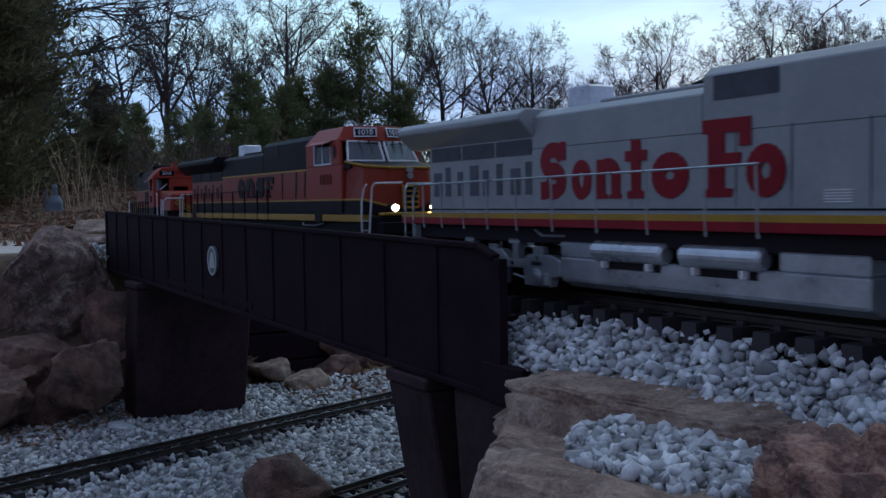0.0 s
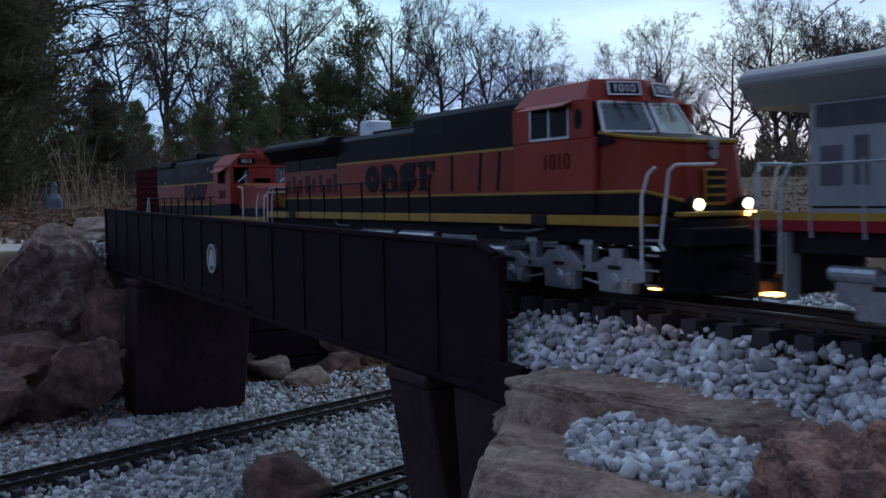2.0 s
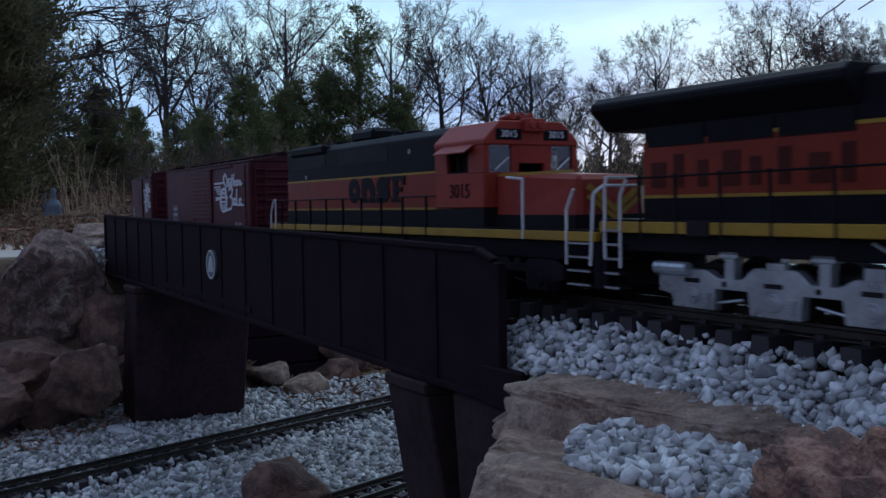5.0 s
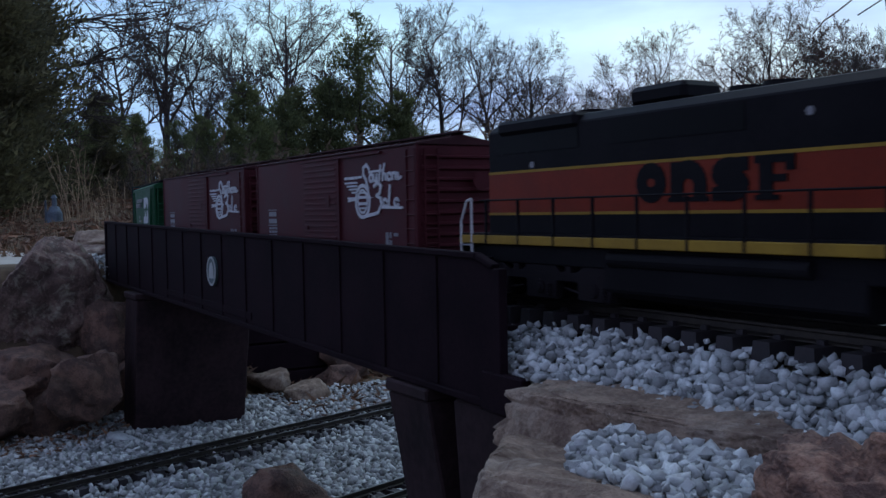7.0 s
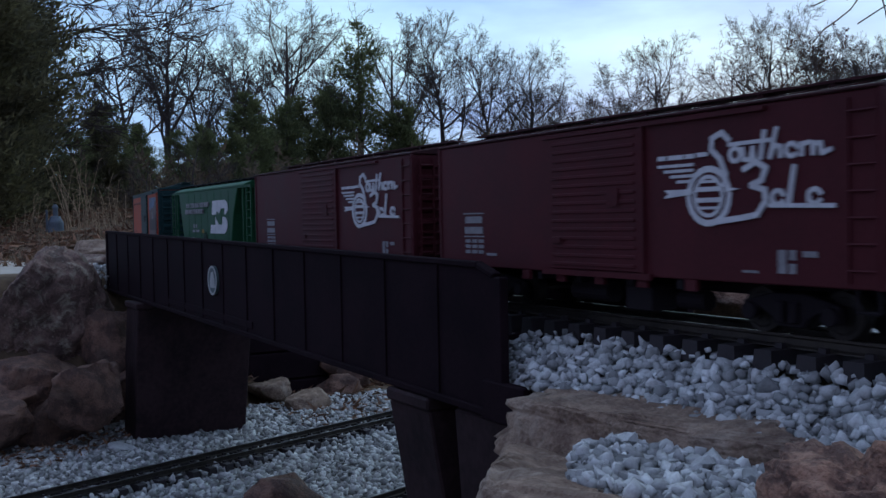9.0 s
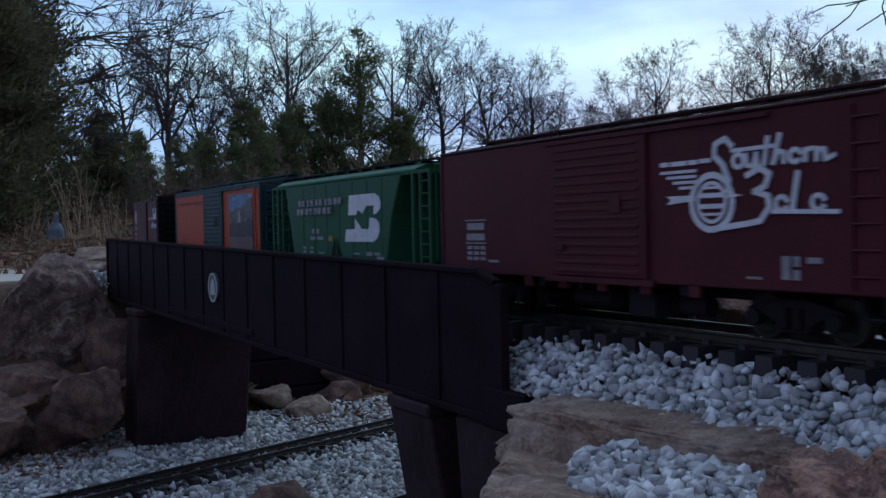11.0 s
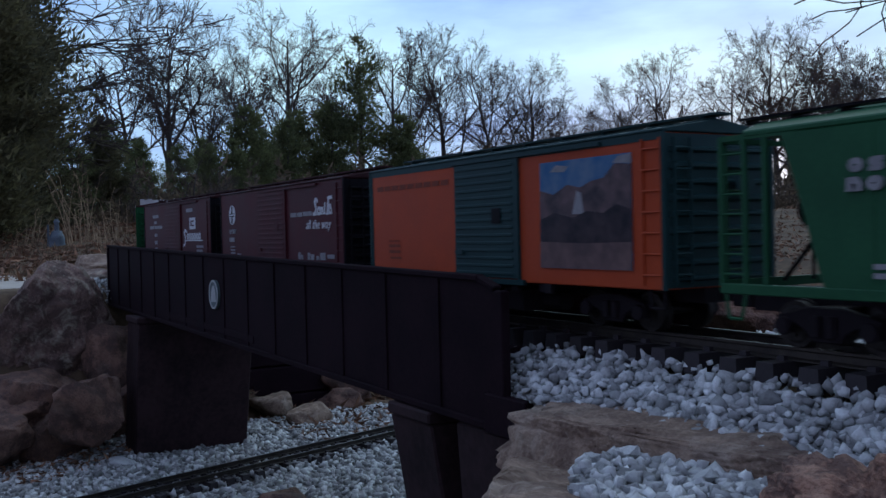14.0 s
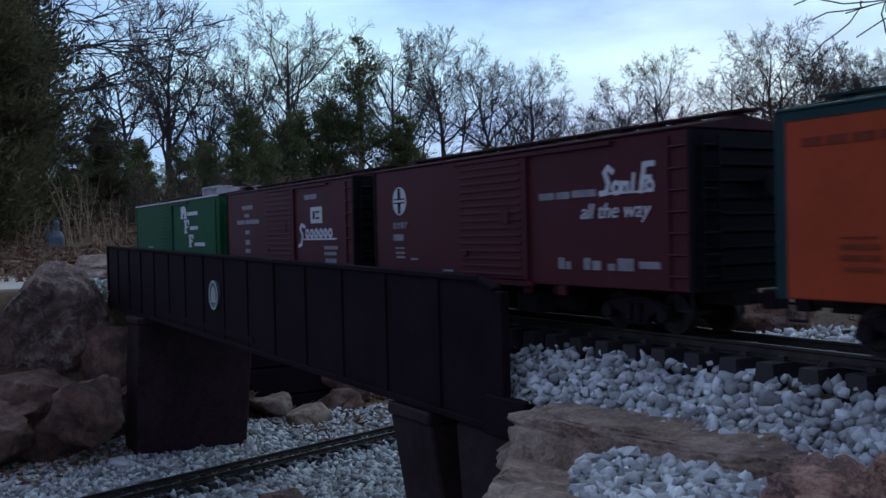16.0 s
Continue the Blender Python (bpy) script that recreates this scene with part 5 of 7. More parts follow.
def dash9(name, label, scheme):
    """A wide-cab six-axle road locomotive. The scheme names its paints and markings."""
    bn = scheme == "orange"
    t = thing(name, label, "locomotive", "locomotives of the train")
    hood, low, sill, cabm = (M_GREEN_BLACK, M_GREEN_BLACK, M_YELLOW, M_ORANGE) if bn else (M_GREY, M_GREY, M_RED, M_GREY)
    mid = M_ORANGE if bn else M_GREY
    # frame, walkway and sill
    blocks("underframe", t, M_GREEN_BLACK if bn else M_DARK, (-0.425, 0.375, -0.046, 0.046, 0.040, 0.0535), bevel=0.001)
    bm = bmesh.new()
    box(bm, -0.43, 0.335, -0.053, 0.053, 0.0535, 0.0615)
    part("side_sill", bm, sill, t, "yellow side sill stripe" if bn else "deep red side sill stripe", bevel=0.0006)
    if not bn:
        plate("sill_stripe", t, M_YELLOW, [quad(-0.43, 0.335, 0.0600, 0.0645)], -0.0528)
    blocks("walkway", t, M_GREEN_BLACK if bn else M_GREY, (-0.43, 0.335, -0.0524, 0.0524, 0.0616, 0.0632))
    if bn:
        for x in (-0.33, 0.213):
            blocks("jacking_pad", t, M_DARK, (x - 0.010, x + 0.010, -0.0545, 0.0545, 0.0520, 0.0622), bevel=0.0006)
    # hood: low band, painted middle, upper part and roofs
    zs = (0.0632, 0.079, 0.118, 0.150)
    blocks("hood_base", t, low, (-0.400, 0.18, -0.0364, 0.0364, zs[0], zs[1]))
    blocks("hood_side", t, mid, (-0.400, 0.18, -0.036, 0.036, zs[1], zs[2]))
    bm = bmesh.new()
    prism(bm, [(-0.036, zs[2]), (0.036, zs[2]), (0.036, 0.1445), (0.028, zs[3]), (-0.028, zs[3]), (-0.036, 0.1445)], -0.400, -0.029, axis="x")
    part("rear_hood_top", bm, hood, t, bevel=0.0008)
    bm = bmesh.new()
    prism(bm, [(-0.036, zs[2]), (0.036, zs[2]), (0.036, 0.156), (0.029, 0.162), (-0.029, 0.162), (-0.036, 0.156)], -0.0288, 0.176, axis="x")
    part("front_hood_top", bm, hood, t, bevel=0.0008)
    if bn:
        plate("upper_stripe", t, M_YELLOW, [quad(-0.29, 0.176, 0.1172, 0.1195)], -0.0361)
        plate("lower_stripe", t, M_YELLOW, [quad(-0.40, 0.29, 0.0778, 0.0800)], -0.0365)
    else:
        plate("lower_stripe", t, M_BOARD, [quad(-0.40, 0.29, 0.0668, 0.0680)], -0.0365)
    # radiator with overhanging wings
    bm = bmesh.new()
    prism(bm, [(-0.036, 0.128), (0.036, 0.128), (0.051, 0.1425), (0.051, 0.1475), (0.044, 0.1525), (-0.044, 0.1525), (-0.051, 0.1475), (-0.051, 0.1425)], -0.442, -0.222, axis="x")
    part("radiator_housing", bm, hood, t, "overhanging radiator housing", bevel=0.001)
    for s in (-1, 1):
        for k in range(3):
            x = -0.395 + k * 0.058
            blocks("radiator_screen", t, M_DARKGREY if not bn else M_GREEN_BLACK, (x, x + 0.054, min(s * 0.0358, s * 0.0369), max(s * 0.0358, s * 0.0369), 0.114, 0.127))
    # louvres are flat plates, the shade of their slats painted in
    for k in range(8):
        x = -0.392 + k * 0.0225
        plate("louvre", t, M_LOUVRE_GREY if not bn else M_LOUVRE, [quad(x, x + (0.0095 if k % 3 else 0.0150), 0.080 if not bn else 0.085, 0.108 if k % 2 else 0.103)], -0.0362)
    # exhaust and roof detail
    bm = bmesh.new()
    prism(bm, [(-0.206, 0.150), (-0.174, 0.150), (-0.177, 0.1690), (-0.203, 0.1690)], -0.014, 0.014)
    part("exhaust_housing", bm, M_SILVER, t, "pale exhaust housing", bevel=0.0015)
    blocks("roof_panel", t, hood, (-0.15, -0.04, -0.024, 0.024, 0.150, 0.1535), bevel=0.001)
    bm = bmesh.new()
    for k in range(3):
        rod(bm, (-0.085 + 0.010 * k, 0.010, 0.158 + 0.001 * k), (-0.058 + 0.010 * k, 0.010, 0.1605 + 0.001 * k), 0.0022, 0.0040, 10)
    box(bm, -0.078, -0.045, 0.006, 0.014, 0.1535, 0.158)
    part("horn", bm, M_DARK, t)
    plate("side_vent", t, M_DARKGREY if not bn else M_BOARD, [quad(-0.019, 0.035, 0.139, 0.155)], -0.0362)
    if bn:
        for x in (0.045, 0.094, 0.125):
            plate("door_stripe", t, M_GREEN_BLACK, [quad(x, x + 0.004, 0.082, 0.117, 0.004 if x > 0.05 else 0)], -0.0362)
    else:
        for x in (-0.10, 0.0, 0.044, 0.098):
            plate("door_seam", t, M_DARKGREY, [quad(x, x + 0.0008, 0.069, 0.120)], -0.0362)
        bm = bmesh.new()
        for k in range(5):
            box(bm, 0.068, 0.087, -0.0370, -0.0360, 0.0715 + k * 0.0017, 0.0724 + k * 0.0017)
        part("vent_slats", bm, M_HAND, t)
    # cab and nose
    def shell(nm, y0, y1, outline, mat, bev=0.0012):
        bm = bmesh.new()
        prism(bm, outline, y0, y1)
        return part(nm, bm, mat, t, bevel=bev)
    bm = bmesh.new()
    hull8(bm, [(0.176, -0.053, 0.0632), (0.283, -0.053, 0.0632), (0.283, 0.053, 0.0632), (0.176, 0.053, 0.0632)], [(0.176, -0.053, 0.120), (0.283, -0.053, 0.120), (0.283, 0.053, 0.120), (0.176, 0.053, 0.120)])
    part("cab_lower", bm, M_RED_CAB if bn else M_GREY, t, bevel=0.0012)
    for x0, x1, nm in ((0.176, 0.200, "cab_pillar"), (0.252, 0.278, "cab_pillar")):
        for s in (-1, 1):
            bm = bmesh.new()
            a, b = sorted((s * 0.049, s * 0.0528))
            prism(bm, quad(x0, x1, 0.120, 0.148, -0.002 if x1 > 0.27 else 0), a, b)
            part(nm, bm, M_RED_CAB if bn else M_GREY, t)
    bm = bmesh.new()
    hull8(bm, [(0.176, -0.053, 0.148), (0.270, -0.053, 0.148), (0.270, 0.053, 0.148), (0.176, 0.053, 0.148)], [(0.178, -0.036, 0.1655), (0.258, -0.036, 0.1655), (0.258, 0.036, 0.1655), (0.178, 0.036, 0.1655)])
    part("cab_roof", bm, M_RED_CAB if bn else M_GREY, t, bevel=0.0012)
    # dark block added inside so no sky shines through the side windows
    blocks("cab_light_block", t, M_DARK, (0.184, 0.248, -0.044, 0.044, 0.1202, 0.1450), bevel=0.002)
    blocks("cab_back", t, M_DARK, (0.176, 0.180, -0.049, 0.049, 0.120, 0.148))
    for s in (-1, 1):
        a, b = sorted((s * 0.0515, s * 0.0528))
        bm = bmesh.new()
        for o in (quad(0.200, 0.252, 0.1205, 0.1225), quad(0.200, 0.252, 0.1460, 0.1478), quad(0.200, 0.202, 0.1225, 0.146), quad(0.250, 0.252, 0.1225, 0.146), quad(0.225, 0.227, 0.1225, 0.146)):
            prism(bm, o, a, b)
        w = part("side_window", bm, M_SILVER, t, "silver-framed cab side window")
        bm = bmesh.new()
        box(bm, 0.202, 0.250, s * 0.0517 - 0.0002, s * 0.0517 + 0.0002, 0.1225, 0.146)
        part("pane", bm, M_PANE, w)
        a, b = sorted((s * 0.053, s * 0.062))
        bm = bmesh.new()
        hull8(bm, [(0.197, s * 0.053, 0.1478), (0.256, s * 0.053, 0.1478), (0.256, s * 0.063, 0.1440), (0.197, s * 0.063, 0.1440)], [(0.197, s * 0.053, 0.1488), (0.256, s * 0.053, 0.1488), (0.256, s * 0.063, 0.1449), (0.197, s * 0.063, 0.1449)])
        part("awning", bm, M_RED_CAB if bn else M_GREY, t)
    for s in (-1, 1):
        bm = bmesh.new()
        rod(bm, (0.2640, s * 0.0527, 0.1345), (0.2640, s * 0.0531, 0.1345), 0.0050, n=20)
        for v in bm.verts:
            v.co.z = 0.1345 + (v.co.z - 0.1345) * 1.55
        part("quarter_window", bm, M_BOARD, t, "dark oval quarter window")
    # raked windscreen in two halves
    for s in (-1, 1):
        p = [Vector((0.286, s * 0.046, 0.1235)), Vector((0.294, s * 0.003, 0.1235)), Vector((0.280, s * 0.003, 0.1470)), Vector((0.272, s * 0.040, 0.1470))]
        n = (p[1] - p[0]).cross(p[3] - p[0]).normalized()
        n = n if n.x > 0 else -n
        bm = bmesh.new()
        for i in range(4):
            a, b = p[i], p[(i + 1) % 4]
            rod(bm, a, b, 0.0014, n=6)
        w = part("windscreen", bm, M_HAND, t, "white-gasketed windscreen half")
        bm = bmesh.new()
        hull8(bm, [q - n * 0.0003 for q in p], [q + n * 0.0003 for q in p])
        part("pane", bm, M_GLASS, w)
        bm = bmesh.new()
        for k in (0.35, 0.65):
            a = p[3].lerp(p[2], k) + n * 0.0016
            b = p[0].lerp(p[1], k + 0.12).lerp(a, 0.35) + n * 0.0016
            rod(bm, a, b, 0.0007, n=5)
        part("wiper", bm, M_DARK, w)
    bm = bmesh.new()
    hull8(bm, [(0.268, -0.050, 0.1475), (0.283, -0.004, 0.1475), (0.283, 0.004, 0.1475), (0.268, 0.050, 0.1475)], [(0.262, -0.040, 0.1655), (0.275, -0.004, 0.1655), (0.275, 0.004, 0.1655), (0.262, 0.040, 0.1655)])
    part("cab_brow", bm, M_RED_CAB if bn else M_GREY, t, bevel=0.0006)
    for s in (-1, 1):
        bm = bmesh.new()
        box(bm, -0.001, 0.0012, -0.013, 0.013, -0.0055, 0.0055)
        me = finish("number_board", bm, M_BOARD, 0.0006)
        b = new("number_board", me)
        b.parent = t
        b.matrix_basis = pose(0.2768, s * 0.019, 0.1572, 0, -20, s * 17)
        bm = bmesh.new()
        for o in ((-0.013, 0.013, 0.0046, 0.0058), (-0.013, 0.013, -0.0058, -0.0046), (-0.0135, -0.0122, -0.0058, 0.0058), (0.0122, 0.0135, -0.0058, 0.0058)):
            box(bm, 0.0010, 0.0018, *o)
        part("board_rim", bm, M_HAND, b)
        if bn:
            lettered("number", b, M_WHITE, "1010", 0.0014, 0, -0.0030, 0.0095, "front")
    # nose
    bm = bmesh.new()
    lo = [(0.283, -0.051, 0.0632), (0.335, -0.050, 0.0632), (0.352, -0.030, 0.0632), (0.352, 0.030, 0.0632), (0.335, 0.050, 0.0632), (0.283, 0.051, 0.0632)]
    hi = [(0.283, -0.048, 0.1225), (0.326, -0.044, 0.1165), (0.348, -0.026, 0.1140), (0.348, 0.026, 0.1140), (0.326, 0.044, 0.1165), (0.283, 0.048, 0.1225)]
    hull8(bm, lo, hi)
    part("nose", bm, M_ORANGE if bn else M_GREY, t, bevel=0.003)
    bm = bmesh.new()
    hull8(bm, [(x, y * 0.93, z + 0.0003) for x, y, z in hi], [(x - 0.002, y * 0.86, z + 0.0022) for x, y, z in hi])
    part("nose_top", bm, M_GREEN_BLACK if bn else M_GREY, t, bevel=0.001)
    if bn:
        bm = bmesh.new()
        for (a, b) in zip(hi, hi[1:]):
            rod(bm, a, b, 0.0016, n=6)
        part("nose_stripe", bm, M_YELLOW, t)
        bm = bmesh.new()
        hull8(bm, [(x + (0.0006 if x > 0.3 else 0), y * 1.012, z) for x, y, z in lo], [(x + 0.0004 - 0.001, y * 1.008, 0.0775 if x < 0.34 else 0.070) for x, y, z in lo])
        part("nose_base", bm, M_GREEN_BLACK, t)
        rim = [(x - 0.0004, y * 1.004, 0.0785) for x, y, z in lo if x < 0.34]
        for p, q, y in ((rim[0], rim[1], -0.0295), (rim[3], rim[2], 0.0295)):
            bm = bmesh.new()
            rods(bm, [p, q, (0.3515, y, 0.0715)], 0.0014)
            part("nose_line", bm, M_YELLOW, t)
        for s in (-1, 1):
            bm = bmesh.new()
            y = 0.0484
            prism(bm, [(0.2835, 0.1128), (0.3000, 0.1150), (0.2980, 0.1195), (0.2835, 0.1222)], *sorted((s * 0.0470, s * (y + 0.0016))))
            part("nose_shoulder", bm, M_GREEN_BLACK, t)
        blocks("nose_door", t, M_YELLOW, (0.3515, 0.3535, -0.011, 0.010, 0.068, 0.094), bevel=0.0006)
        bm = bmesh.new()
        for k in range(4):
            box(bm, 0.353, 0.3542, -0.0095, 0.0085, 0.0705 + k * 0.006, 0.0745 + k * 0.006)
        part("door_slats", bm, M_BOARD, t)
    bm = bmesh.new()
    for z in (0.1045, 0.1115):
        rod(bm, (0.347, 0, z), (0.3525, 0, z), 0.0036, n=14)
    part("headlight", bm, M_PALE, t)
    # pilot, steps and plough
    bm = bmesh.new()
    hull8(bm, [(0.3525, -0.052, 0.008), (0.370, -0.030, 0.006), (0.370, 0.030, 0.006), (0.3525, 0.052, 0.008)], [(0.3525, -0.053, 0.0600), (0.364, -0.040, 0.0600), (0.364, 0.040, 0.0600), (0.3525, 0.053, 0.0600)])
    part("pilot", bm, M_GREEN_BLACK if bn else M_GREY, t, bevel=0.0015)
    blocks("rear_pilot", t, M_GREEN_BLACK if bn else M_DARK, (-0.430, -0.424, -0.051, 0.051, 0.012, 0.0535), bevel=0.001)
    if bn:
        blocks("anticlimber", t, M_YELLOW, (0.3545, 0.367, -0.042, 0.042, 0.0605, 0.0640), bevel=0.0008)
        for s in (-1, 1):
            bm = bmesh.new()
            rod(bm, (0.3535, s * 0.024, 0.0690), (0.3600, s * 0.024, 0.0690), 0.0058, n=16)
            d = part("ditch_light", bm, M_DARK, t, "lit ditch light")
            bm = bmesh.new()
            rod(bm, (0.3602, s * 0.024, 0.0690), (0.3612, s * 0.024, 0.0690), 0.0039, n=16)
            part("lens", bm, M_LAMP, d)
        blocks("step_light", t, M_STEP, (0.341, 0.350, -0.0528, -0.0500, 0.0104, 0.0114), label="glowing amber step light")
        blocks("step_light", t, M_STEP, (0.3672, 0.369, 0.014, 0.024, 0.0605, 0.064))
    for end, xs in (("front", (0.338, 0.352)), ("rear", (-0.424, -0.408))):
        for s in (-1, 1):
            for k in range(5):
                z = 0.013 + k * 0.0105
                y0, y1 = sorted((s * 0.040, s * 0.053))
                blocks("step", t, M_DARK if k else M_DARK, (xs[0], xs[1], y0, y1, z - 0.0007, z + 0.0007))
                if bn or k == 0:
                    blocks("step_edge", t, M_PALE, (xs[0] + 0.001, xs[1], *sorted((s * 0.0531, s * 0.0537)), z - 0.0007, z + 0.0009))
    if not bn:
        blocks("step_well", t, M_GREY, (-0.4045, -0.4030, -0.0525, -0.0400, 0.012, 0.053))
        blocks("step_light", t, M_STEP, (-0.4225, -0.4100, -0.0515, -0.0405, 0.0140, 0.0155), label="glowing amber step light")
    # handrails
    for s in (-1, 1):
        y = s * 0.0525
        mat = M_HAND if bn else M_SILVER
        for pts in ([(0.334, y, 0.028), (0.334, y, 0.074), (0.340, y, 0.090), (0.347, y, 0.095)], [(0.356, y, 0.038), (0.353, y, 0.042), (0.361, y, 0.092), (0.3665, y * 0.98, 0.096), (0.372, y * 0.4, 0.0965)],
                    [(-0.407, y, 0.028), (-0.407, y, 0.080), (-0.400, y, 0.092)], [(-0.424, y, 0.034), (-0.424, y, 0.088), (-0.428, y * 0.9, 0.094), (-0.430, y * 0.3, 0.094)]):
            bm = bmesh.new()
            rods(bm, pts, 0.0011)
            part("grab_rail", bm, mat, t, "white grab rail" if bn else "")
        bm = bmesh.new()
        rods(bm, [(-0.400, y, 0.092), (-0.05, y, 0.0945), (0.033, y, 0.0955)], 0.0008)
        part("handrail", bm, M_GREEN_BLACK if bn else M_SILVER, t)
        xs = [-0.385, -0.35, -0.31, -0.27, -0.225, -0.175, -0.12, -0.065, -0.01, 0.033]
        for x in xs:
            bm = bmesh.new()
            rod(bm, (x, y, 0.050), (x - 0.002, y, 0.0945), 0.0012 if bn else 0.0009, n=6)
            part("stanchion", bm, M_GREEN_BLACK if bn else M_GREY, t)
    # fuel tank with air cylinders
    silver = M_SILVER
    bm = bmesh.new()
    prism(bm, [(-0.047, 0.030), (-0.047, 0.012), (-0.036, 0.006), (0.036, 0.006), (0.047, 0.012), (0.047, 0.030)], -0.172, 0.106, axis="x")
    part("fuel_tank", bm, silver, t, "silver fuel tank", bevel=0.0015)
    for x0, x1 in ((-0.172, -0.134), (0.044, 0.106)):
        blocks("tank_box", t, silver, (x0, x1, -0.047, 0.047, 0.0302, 0.042), bevel=0.001)
    blocks("tank_top", t, M_DARK, (-0.134, 0.044, -0.034, 0.034, 0.0302, 0.042))
    for s in (-1, 1):
        for x0, x1 in ((-0.128, -0.052), (-0.036, 0.034)):
            bm = bmesh.new()
            rod(bm, (x0 + 0.002, s * 0.0465, 0.0365), (x1 - 0.002, s * 0.0465, 0.0365), 0.0078, n=20)
            rod(bm, (x0, s * 0.0465, 0.0365), (x0 + 0.002, s * 0.0465, 0.0365), 0.0055, 0.0078, 20)
            rod(bm, (x1 - 0.002, s * 0.0465, 0.0365), (x1, s * 0.0465, 0.0365), 0.0078, 0.0055, 20)
            c = part("air_reservoir", bm, silver, t, "silver air reservoir", smooth=False)
            # dark plate on the tank side paints the shade of a recess
            blocks("tank_recess_shade", t, M_DARK, (x0 + 0.006, x1 - 0.006, *sorted((s * 0.0470, s * 0.0474)), 0.0235, 0.0300))
            for x in (x0 + 0.014, x1 - 0.014):
                blocks("bracket", c, M_HAND, (x - 0.0018, x + 0.0018, *sorted((s * 0.047, s * 0.0535)), 0.0240, 0.0295), bevel=0.0006)
        bm = bmesh.new()
        rods(bm, [(0.15, s * 0.048, 0.0510), (0.15, s * 0.048, 0.0475), (0.19, s * 0.048, 0.0475), (0.215, s * 0.048, 0.0505)], 0.0011)
        part("air_pipe", bm, silver, t)
        bm = bmesh.new()
        rods(bm, [(-0.205, s * 0.048, 0.0510), (-0.195, s * 0.048, 0.0460), (-0.165, s * 0.048, 0.0465)], 0.0011)
        part("air_pipe", bm, silver, t)
    for x in (0.228, -0.275):
        loco_truck(t, x, silver)
    coupler(t, 0.368, 1), coupler(t, -0.430, -1)
    # markings
    if bn:
        x, marks = -0.144, []
        for k, w in (("loop", 0.034), ("arch", 0.038), ("stack", 0.034), ("flag", 0.034)):
            marks += block_mark(x, x + w, 0.084, 0.1135, k)
            x += w + 0.006
        plate("lettering", t, M_GREEN_BLACK, marks, -0.0362, "black block lettering shapes")
        lettered("road_number", t, M_LOUVRE, "1010", 0.236, -0.0534, 0.097, 0.0185)
        plate("cab_line", t, M_YELLOW, [quad(0.176, 0.283, 0.0778, 0.0800)], -0.0532)
        blocks("cab_base", t, M_GREEN_BLACK, (0.1762, 0.283, -0.0533, 0.0533, 0.0634, 0.0776))
    else:
        marks, z0 = [], 0.0755
        for k, x0, x1, z1 in (("stack", -0.212, -0.178, 0.122), ("loop", -0.170, -0.146, 0.106), ("arch", -0.139, -0.112, 0.106), ("post", -0.106, -0.083, 0.118), ("loop", -0.077, -0.042, 0.107), ("flag", -0.028, 0.013, 0.1265), ("loop", 0.010, 0.040, 0.108)):
            marks += block_mark(x0, x1, z0, z1, k)
        plate("lettering", t, M_RED, marks, -0.0362, "large deep red lettering shapes")
    return t


